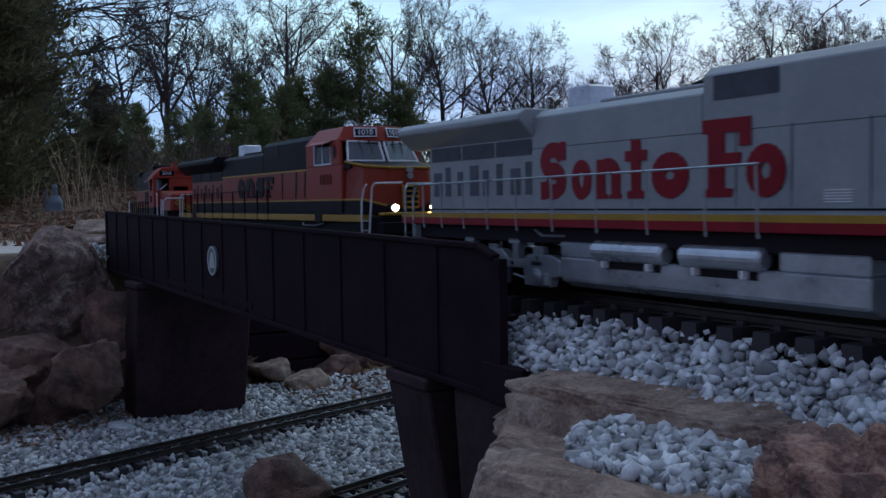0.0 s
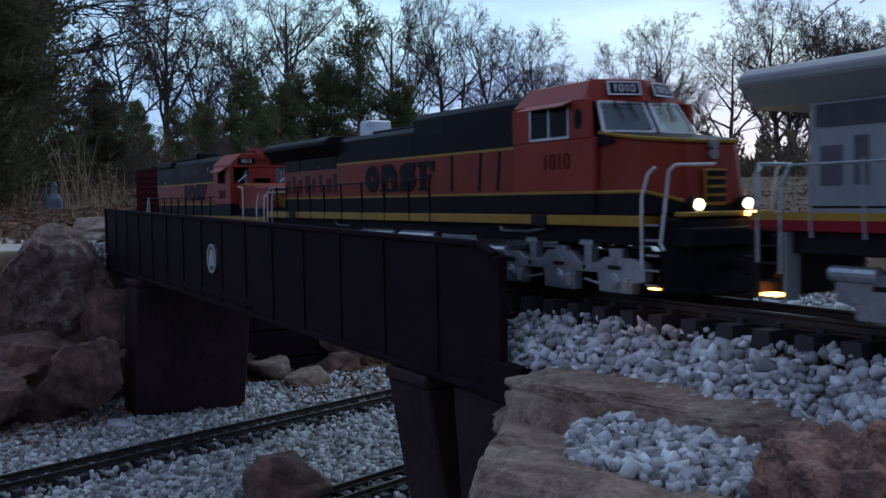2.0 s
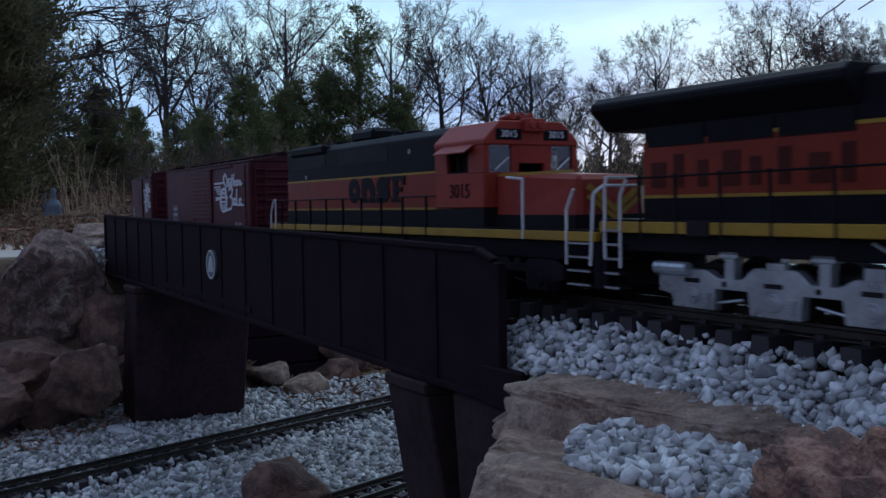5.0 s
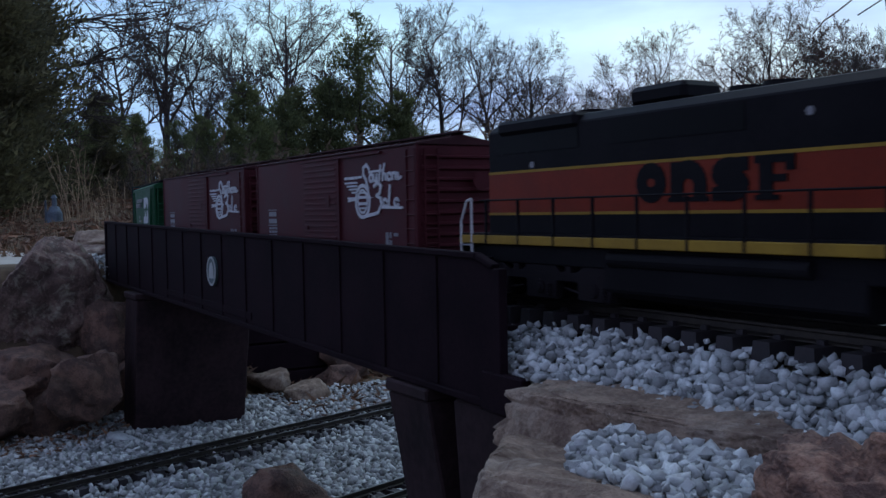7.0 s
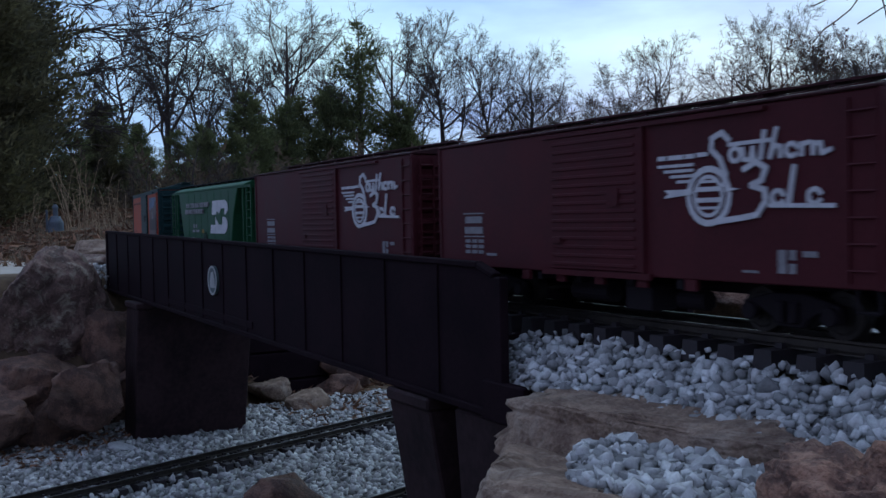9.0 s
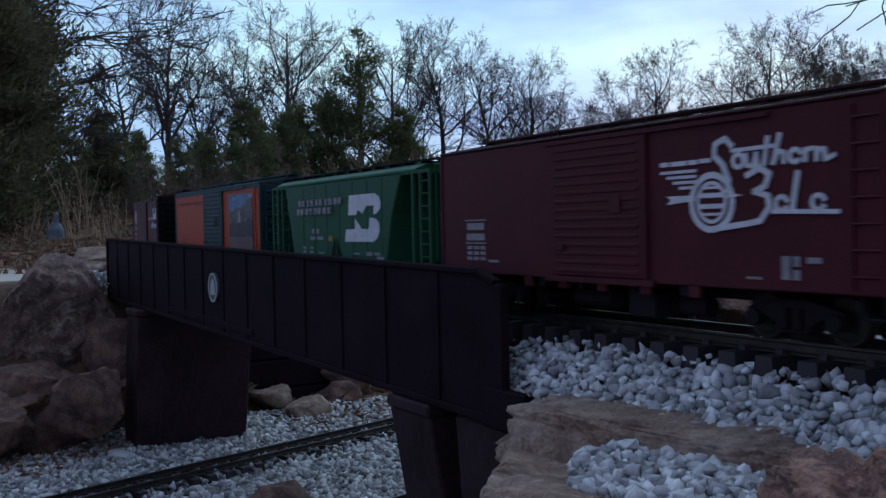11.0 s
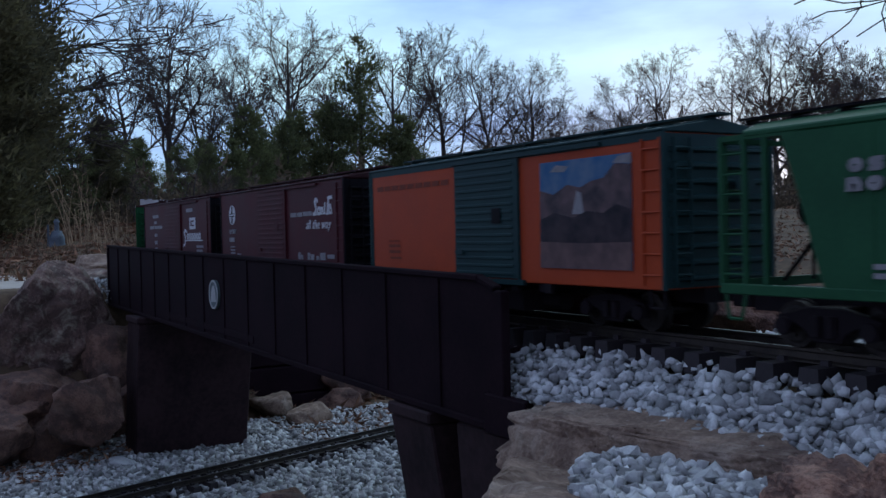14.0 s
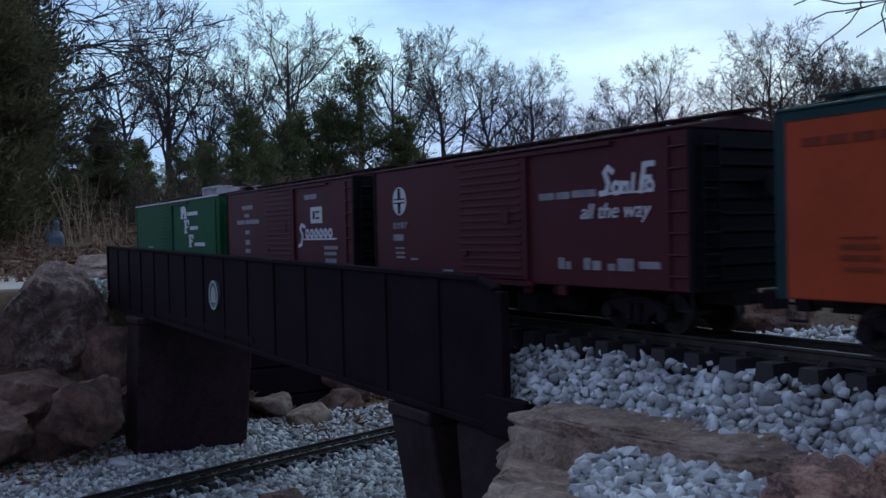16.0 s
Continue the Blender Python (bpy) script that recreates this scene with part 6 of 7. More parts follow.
def road_switcher(name, label):
    """An orange six-axle hood locomotive with a spartan cab."""
    t = thing(name, label, "locomotive", "locomotives of the train")
    blocks("underframe", t, M_GREEN_BLACK, (-0.350, 0.335, -0.046, 0.046, 0.030, 0.0455), bevel=0.001)
    blocks("side_sill", t, M_YELLOW, (-0.355, 0.34, -0.053, 0.053, 0.0460, 0.0535), bevel=0.0006, label="yellow side sill stripe")
    blocks("walkway", t, M_GREEN_BLACK, (-0.354, 0.339, -0.0524, 0.0524, 0.0536, 0.0550))
    blocks("hood_base", t, M_GREEN_BLACK, (-0.329, 0.100, -0.0364, 0.0364, 0.055, 0.072))
    blocks("hood_side", t, M_ORANGE, (-0.329, 0.100, -0.036, 0.036, 0.072, 0.108))
    bm = bmesh.new()
    prism(bm, [(-0.036, 0.108), (0.036, 0.108), (0.036, 0.144), (0.028, 0.151), (-0.028, 0.151), (-0.036, 0.144)], -0.329, 0.100, axis="x")
    part("hood_top", bm, M_GREEN_BLACK, t, bevel=0.001)
    plate("upper_stripe", t, M_YELLOW, [quad(-0.329, 0.100, 0.107, 0.1092)], -0.0361)
    plate("lower_stripe", t, M_YELLOW, [quad(-0.329, 0.1, 0.0708, 0.073)], -0.0365)
    plate("grille", t, M_BOARD, [quad(-0.16, -0.03, 0.124, 0.141), quad(-0.31, -0.20, 0.124, 0.141)], -0.0362)
    blocks("flared_radiator", t, M_GREEN_BLACK, (-0.31, -0.20, -0.040, 0.040, 0.140, 0.1525), bevel=0.003)
    for x in (-0.285, -0.255, -0.225, -0.06, -0.03):
        bm = bmesh.new()
        rod(bm, (x, 0, 0.1515), (x, 0, 0.1565), 0.014, 0.0132, 20)
        part("roof_fan", bm, M_GREEN_BLACK, t)
    blocks("exhaust_hatch", t, M_GREEN_BLACK, (-0.16, -0.10, -0.020, 0.020, 0.1508, 0.166), bevel=0.004)
    bm = bmesh.new()
    for x, z in ((-0.262, 0.113), (0.02, 0.131)):
        rod(bm, (x, -0.0370, z), (x, -0.0362, z), 0.0028, n=10)
    part("marker_light", bm, M_PALE, t)
    # cab
    cab = M_RED_CAB
    blocks("cab_lower", t, cab, (0.100, 0.186, -0.052, 0.052, 0.072, 0.104), bevel=0.001)
    blocks("cab_base", t, M_GREEN_BLACK, (0.1002, 0.186, -0.0523, 0.0523, 0.0552, 0.0718))
    for s in (-1, 1):
        a, b = sorted((s * 0.048, s * 0.0518))
        for x0, x1 in ((0.100, 0.122), (0.160, 0.186)):
            blocks("cab_pillar", t, cab, (x0, x1, a, b, 0.104, 0.128))
        for x0, x1, z0, z1 in ((0.122, 0.160, 0.104, 0.1055), (0.122, 0.160, 0.1265, 0.128), (0.140, 0.1415, 0.1055, 0.1265)):
            blocks("window_bar", t, M_DARK, (x0, x1, *sorted((s * 0.0495, s * 0.0512)), z0, z1))
        bm = bmesh.new()
        hull8(bm, [(0.114, s * 0.0518, 0.1285), (0.170, s * 0.0518, 0.1285), (0.170, s * 0.062, 0.1215), (0.114, s * 0.062, 0.1215)], [(0.114, s * 0.0518, 0.1295), (0.170, s * 0.0518, 0.1295), (0.170, s * 0.062, 0.1225), (0.114, s * 0.062, 0.1225)])
        part("awning", bm, cab, t)
    # dark filler added in the cab, keeps sky light out of the windows
    blocks("cab_light_block", t, M_DARK, (0.108, 0.160, -0.040, 0.040, 0.1042, 0.1270), bevel=0.002)
    blocks("cab_back", t, M_DARK, (0.1005, 0.104, -0.048, 0.048, 0.104, 0.128))
    bm = bmesh.new()
    prism(bm, [(-0.052, 0.128), (0.052, 0.128), (0.052, 0.133), (0.034, 0.150), (-0.034, 0.150), (-0.052, 0.133)], 0.098, 0.188, axis="x")
    part("cab_roof", bm, cab, t, bevel=0.001)
    for y0, y1 in ((-0.052, -0.046), (-0.022, -0.014), (0.014, 0.022), (0.046, 0.052)):
        blocks("front_pillar", t, cab, (0.182, 0.1862, y0, y1, 0.104, 0.128))
    blocks("front_panel", t, cab, (0.182, 0.1864, -0.014, 0.014, 0.112, 0.128))
    for y0, y1 in ((-0.046, -0.022), (0.022, 0.046)):
        bm = bmesh.new()
        box(bm, 0.1838, 0.1844, y0, y1, 0.104, 0.128)
        w = part("windscreen", bm, M_GLASS, t)
        bm = bmesh.new()
        rod(bm, (0.1868, y0 + 0.006, 0.106), (0.1868, y1 - 0.004, 0.117), 0.0008, n=6)
        part("wiper", bm, M_HAND, w)
    for s in (-1, 1):
        b = blocks("number_board", t, M_BOARD, (0.1862, 0.1885, *sorted((s * 0.012, s * 0.040)), 0.1325, 0.1425), bevel=0.0005)
        lettered("number", b, M_WHITE, "3015", 0.1890, s * 0.026, 0.1350, 0.0088, "front")
    bm = bmesh.new()
    box(bm, 0.184, 0.194, -0.011, 0.011, 0.140, 0.152)
    for k in (-0.0045, 0.0045):
        rod(bm, (0.193, k, 0.146), (0.1955, k, 0.146), 0.0038, n=12)
    part("headlight", bm, cab, t, bevel=0.0008)
    bm = bmesh.new()
    for k in range(3):
        rod(bm, (0.150, -0.01 + 0.01 * k, 0.1545), (0.172, -0.01 + 0.01 * k, 0.156), 0.0016, 0.0036, 10)
    box(bm, 0.150, 0.156, -0.012, 0.012, 0.150, 0.154)
    part("horn", bm, cab, t)
    bm = bmesh.new()
    hull8(bm, [(0.186, -0.040, 0.055), (0.300, -0.036, 0.055), (0.300, 0.036, 0.055), (0.186, 0.040, 0.055)], [(0.186, -0.040, 0.104), (0.296, -0.033, 0.098), (0.296, 0.033, 0.098), (0.186, 0.040, 0.104)])
    part("low_nose", bm, cab, t, bevel=0.004)
    blocks("nose_base", t, M_GREEN_BLACK, (0.1862, 0.3006, -0.0405, 0.0405, 0.0552, 0.066))
    plate("nose_stripe", t, M_YELLOW, [quad(0.188, 0.298, 0.0995, 0.1020)], -0.0385)
    bm = bmesh.new()
    for o in stroke([(-0.026, 0.088), (0.0, 0.070), (0.026, 0.088)], 0.005) + stroke([(-0.026, 0.080), (0.0, 0.063), (0.026, 0.080)], 0.004):
        prism(bm, o, 0.3002, 0.3012, axis="x")
    part("nose_chevron", bm, M_YELLOW, t)
    blocks("pilot", t, M_GREEN_BLACK, (0.335, 0.344, -0.051, 0.051, 0.010, 0.0455), bevel=0.0015)
    blocks("rear_pilot", t, M_GREEN_BLACK, (-0.356, -0.350, -0.051, 0.051, 0.012, 0.0455), bevel=0.001)
    for s in (-1, 1):
        y = s * 0.0525
        for pts in ([(0.305, y, 0.028), (0.305, y, 0.070), (0.314, y, 0.086)], [(0.334, y, 0.028), (0.338, y, 0.082), (0.343, y * 0.9, 0.088), (0.345, y * 0.3, 0.088)], [(0.246, y, 0.046), (0.246, y, 0.096), (0.220, y * 0.96, 0.098)],
                    [(-0.352, y, 0.026), (-0.352, y, 0.066), (-0.342, y, 0.084), (-0.334, y, 0.086), (-0.334, y, 0.030)]):
            bm = bmesh.new()
            rods(bm, pts, 0.0012)
            part("grab_rail", bm, M_HAND, t, "white grab rail")
        bm = bmesh.new()
        rods(bm, [(-0.32, y, 0.084), (0.10, y, 0.084)], 0.0008)
        part("handrail", bm, M_GREEN_BLACK, t)
        for k in range(9):
            x = -0.31 + k * 0.049
            bm = bmesh.new()
            rod(bm, (x, y, 0.046), (x, y, 0.084), 0.0014, n=6)
            part("stanchion", bm, M_GREEN_BLACK, t)
        for xs in ((0.306, 0.334), (-0.352, -0.334)):
            for k in range(4):
                z = 0.013 + k * 0.0105
                blocks("step", t, M_DARK, (xs[0], xs[1], *sorted((s * 0.040, s * 0.053)), z - 0.0007, z + 0.0007))
                blocks("step_edge", t, M_PALE, (xs[0] + 0.001, xs[1], *sorted((s * 0.0531, s * 0.0537)), z - 0.0007, z + 0.0008))
    bm = bmesh.new()
    prism(bm, [(-0.047, 0.034), (-0.047, 0.014), (-0.036, 0.008), (0.036, 0.008), (0.047, 0.014), (0.047, 0.034)], -0.158, 0.066, axis="x")
    part("fuel_tank", bm, M_GREEN_BLACK, t, "black fuel tank", bevel=0.0015)
    for s in (-1, 1):
        bm = bmesh.new()
        rod(bm, (-0.150, s * 0.0455, 0.0375), (0.03, s * 0.0455, 0.0375), 0.0062, n=16)
        part("air_reservoir", bm, M_GREEN_BLACK, t)
    for x in (0.190, -0.240):
        loco_truck(t, x, M_DARK)
    coupler(t, 0.344, 1), coupler(t, -0.356, -1)
    x, marks = -0.132, []
    for k, w in (("loop", 0.030), ("arch", 0.034), ("stack", 0.031), ("flag", 0.031)):
        marks += block_mark(x, x + w, 0.079, 0.107, k)
        x += w + 0.005
    plate("lettering", t, M_GREEN_BLACK, marks, -0.0362, "black block lettering shapes")
    lettered("road_number", t, M_GREEN_BLACK, "3015", 0.145, -0.0524, 0.0815, 0.0185)
    return t


def ladder(car, x0, x1, z0, z1, y, material, rungs=7):
    bm = bmesh.new()
    for x in (x0, x1):
        box(bm, x - 0.0009, x + 0.0009, y - 0.0016, y + 0.0004, z0, z1)
    for k in range(rungs):
        z = z0 + (z1 - z0) * (k + 0.5) / rungs
        rod(bm, (x0, y - 0.0012, z), (x1, y - 0.0012, z), 0.0008, n=5)
    return part("ladder", bm, material, car)


def end_ladder(car, x, s, y0, y1, z0, z1, material, rungs=7):
    bm = bmesh.new()
    for y in (y0, y1):
        box(bm, *sorted((x, x + s * 0.002)), y - 0.0009, y + 0.0009, z0, z1)
    for k in range(rungs):
        z = z0 + (z1 - z0) * (k + 0.5) / rungs
        rod(bm, (x + s * 0.0015, y0, z), (x + s * 0.0015, y1, z), 0.0008, n=5)
    return part("ladder", bm, material, car)


def boxcar(name, label, half, body, roof, door, ends, door_x=(-0.058, 0.047), panel=None, eave=0.142):
    """A steel boxcar with ribbed ends, a ribbed sliding door, ladders, a running board and two trucks."""
    t = thing(name, label, "boxcar", "freight cars of the train")
    bm = bmesh.new()
    box(bm, -half + 0.002, half - 0.002, SIDE, -SIDE, 0.033, eave)
    part("body", bm, body, t, bevel=0.0008)
    for s in (-1, 1):
        for k in range(9):
            z = 0.0405 + k * 0.0112
            w = 0.0026 + 0.0006 * (k % 2)
            bm = bmesh.new()
            hull8(bm, [(s * (half - 0.0022), -0.048, z - w), (s * (half - 0.0022), 0.048, z - w), (s * (half - 0.0022), 0.048, z + w), (s * (half - 0.0022), -0.048, z + w)],
                  [(s * (half + 0.0016), -0.044, z - w * 0.3), (s * (half + 0.0016), 0.044, z - w * 0.3), (s * (half + 0.0016), 0.044, z + w * 0.3), (s * (half + 0.0016), -0.044, z + w * 0.3)])
            part("end_rib", bm, ends, t)
        blocks("end_panel", t, ends, (*sorted((s * (half - 0.0021), s * (half - 0.0016))), -0.0505, 0.0505, 0.034, eave - 0.001))
        for y in (-0.0525, 0.0525):
            blocks("corner_post", t, ends, (*sorted((s * (half - 0.0024), s * (half + 0.0006))), y - 0.0016, y + 0.0016, 0.033, eave))
        end_ladder(t, s * (half + 0.001), s, -s * 0.030, -s * 0.045, 0.036, 0.138, ends)
        ladder(t, *sorted((s * (half - 0.003), s * (half - 0.021))), 0.036, 0.138, SIDE if s > 0 else -SIDE + 0.0012, body if panel is None else panel)
        for y in (-0.050, 0.050):
            bm = bmesh.new()
            rods(bm, [(s * (half - 0.004), y, 0.034), (s * (half - 0.004), y, 0.020), (s * (half - 0.018), y, 0.020), (s * (half - 0.018), y, 0.034)], 0.0010)
            part("corner_step", bm, M_DARK, t)
        bm = bmesh.new()
        rod(bm, (s * (half + 0.006), 0.018, 0.105), (s * (half + 0.0075), 0.018, 0.105), 0.0095, n=16)
        rod(bm, (s * half, 0.018, 0.105), (s * (half + 0.006), 0.018, 0.105), 0.0015, n=6)
        part("brake_wheel", bm, ends, t)
    bm = bmesh.new()
    prism(bm, [(-0.0545, eave), (0.0545, eave), (0.0545, eave + 0.002), (0.0, eave + 0.0105), (-0.0545, eave + 0.002)], -half, half, axis="x")
    part("roof", bm, roof, t, bevel=0.0006)
    n = 13
    for k in range(n):
        x = -half + 0.006 + k * (2 * half - 0.012) / (n - 1)
        bm = bmesh.new()
        prism(bm, [(-0.0535, eave + 0.0025), (0.0, eave + 0.0118), (0.0535, eave + 0.0025), (0.0, eave + 0.009)], x - 0.0016, x + 0.0016, axis="x")
        part("roof_rib", bm, roof, t)
    bm = bmesh.new()
    for y in (-0.0085, -0.0030, 0.0025):
        box(bm, -half - 0.006, half + 0.006, y, y + 0.0048, eave + 0.0125, eave + 0.0140)
    for k in range(9):
        x = -half + 0.01 + k * (2 * half - 0.02) / 8
        box(bm, x - 0.0015, x + 0.0015, -0.0075, 0.0075, eave + 0.0090, eave + 0.0125)
    part("running_board", bm, roof, t)
    # doors on both sides
    x0, x1 = door_x
    for s in (-1, 1):
        a, b = sorted((s * 0.0528, s * 0.0552))
        bm = bmesh.new()
        box(bm, x0, x1, a, b, 0.036, 0.137)
        d = part("door", bm, door, t, bevel=0.0005)
        for k in range(15):
            z = 0.040 + k * 0.0066
            bm = bmesh.new()
            c, e = sorted((s * 0.0550, s * 0.0562))
            box(bm, x0 + 0.004, x1 - 0.005, c, e, z - 0.0013, z + 0.0013)
            part("door_rib", bm, door, d, bevel=0.0004)
        blocks("door_latch", d, door, (x0 + 0.003, x0 + 0.016, *sorted((s * 0.0562, s * 0.0575)), 0.056, 0.060))
        blocks("door_placard", d, M_GREEN_BLACK if panel else door, (x1 - 0.035, x1 - 0.022, *sorted((s * 0.0562, s * 0.0568)), 0.083, 0.096))
        blocks("door_post", t, body if panel is None else door, (x1 + 0.0005, x1 + 0.0035, *sorted((s * 0.0528, s * 0.0558)), 0.034, 0.1395))
        blocks("door_track", t, body if panel is None else door, (x0 - 0.01, x1 + 0.11, *sorted((s * 0.0528, s * 0.0562)), 0.1375, 0.1402))
        blocks("door_rail", t, body if panel is None else door, (x0 - 0.01, x1 + 0.01, *sorted((s * 0.0528, s * 0.0562)), 0.0310, 0.0352))
    blocks("centre_sill", t, M_DARK, (-half + 0.004, half - 0.004, -0.012, 0.012, 0.022, 0.033))
    for x in (-0.08, -0.03, 0.03, 0.08):
        blocks("cross_bearer", t, M_DARK, (x - 0.003, x + 0.003, -0.050, 0.050, 0.026, 0.033))
    bm = bmesh.new()
    rod(bm, (-0.055, -0.030, 0.018), (-0.010, -0.030, 0.018), 0.008, n=12)
    part("air_reservoir", bm, M_DARK, t)
    blocks("brake_valve", t, M_DARK, (0.020, 0.048, -0.046, -0.022, 0.008, 0.026), bevel=0.001)
    bm = bmesh.new()
    rod(bm, (0.06, -0.028, 0.017), (0.085, -0.028, 0.017), 0.007, n=12)
    part("brake_cylinder", bm, M_DARK, t)
    for k in range(5):
        x = -0.095 + 0.047 * k
        blocks("sill_tab", t, body if panel is None else M_DARK, (x - 0.005, x + 0.005, -0.0535, -0.050, 0.0255, 0.033))
    for x in (-half + 0.076, half - 0.076):
        freight_truck(t, x)
    coupler(t, half, 1), coupler(t, -half, -1)
    return t


def bars(rows):
    """Rows of small unreadable stencilling as plain bars: x0, x1, z, height."""
    return [quad(a, b, z, z + h) for a, b, z, h in rows]


def belle_marks(t):
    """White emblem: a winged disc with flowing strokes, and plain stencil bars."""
    y = SIDE - 0.0003
    m = ring(0.110, 0.0875, 0.0175, 0.004) + ring(0.110, 0.0875, 0.0125, 0.0024, sx=0.95)
    m += bars([(0.098, 0.122, 0.0905, 0.003), (0.098, 0.122, 0.0835, 0.003), (0.102, 0.118, 0.0960, 0.0018), (0.102, 0.118, 0.0790, 0.0018)])
    for k in range(4):
        m += [quad(0.064 + 0.006 * k, 0.097, 0.1075 - 0.0036 * k, 0.1095 - 0.0036 * k)]
    m += [[(0.070, 0.087), (0.096, 0.089), (0.096, 0.0925), (0.070, 0.0925), (0.074, 0.090)], [(0.124, 0.0895), (0.136, 0.0912), (0.124, 0.0930)]]
    m += [quad(0.064, 0.072, 0.1125, 0.1155), quad(0.074, 0.088, 0.1125, 0.1155), quad(0.090, 0.098, 0.1125, 0.1155), quad(0.100, 0.110, 0.1130, 0.1158)]
    m += stroke([(0.128, 0.122), (0.122, 0.127), (0.114, 0.124), (0.113, 0.117), (0.120, 0.111), (0.125, 0.101), (0.124, 0.094)], 0.0036)
    # wave of loops for the upper word
    m += ring(0.133, 0.1125, 0.0042, 0.0028, n=10) + stroke([(0.139, 0.116), (0.140, 0.109), (0.145, 0.1085), (0.147, 0.116), (0.148, 0.109)], 0.0028)
    m += stroke([(0.156, 0.125), (0.153, 0.109)], 0.0030) + stroke([(0.128, 0.119), (0.160, 0.1195)], 0.0024) + stroke([(0.165, 0.126), (0.160, 0.109), (0.164, 0.116), (0.168, 0.115), (0.168, 0.109)], 0.0028)
    m += ring(0.176, 0.1125, 0.0038, 0.0026, 20, 320, 10) + stroke([(0.183, 0.116), (0.183, 0.109), (0.184, 0.115), (0.188, 0.116)], 0.0026) + stroke([(0.191, 0.116), (0.191, 0.109), (0.192, 0.115), (0.196, 0.115), (0.197, 0.109), (0.203, 0.111)], 0.0026)
    # lower word
    m += stroke([(0.140, 0.103), (0.150, 0.107), (0.157, 0.103), (0.154, 0.096), (0.146, 0.093), (0.156, 0.090), (0.157, 0.083), (0.150, 0.075), (0.140, 0.0735), (0.112, 0.0705)], 0.0036)
    m += ring(0.166, 0.085, 0.0042, 0.0026, 20, 330, 10) + stroke([(0.178, 0.103), (0.174, 0.082)], 0.0030) + ring(0.192, 0.085, 0.0042, 0.0026, 20, 330, 10) + stroke([(0.160, 0.0805), (0.205, 0.0795)], 0.0026)
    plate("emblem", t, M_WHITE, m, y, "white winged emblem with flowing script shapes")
    plate("stencil", t, M_PALE, bars([(-0.192, -0.158, 0.0800, 0.0012), (-0.189, -0.161, 0.0720, 0.0060), (-0.190, -0.160, 0.0625, 0.0062), (-0.192, -0.158, 0.0595, 0.0012)] + [(-0.189 + 0.011 * (k % 3), -0.181 + 0.011 * (k % 3), 0.0545 - 0.0048 * (k // 3), 0.0030) for k in range(9)] + [(-0.154, -0.138, 0.0435, 0.0022)]), y)
    plate("stencil", t, M_PALE, bars([(0.165, 0.171, 0.0400, 0.014), (0.173, 0.178, 0.0400, 0.006), (0.173, 0.178, 0.0480, 0.006), (0.183, 0.193, 0.050, 0.0035), (0.138, 0.150, 0.0395, 0.0016)]), y)


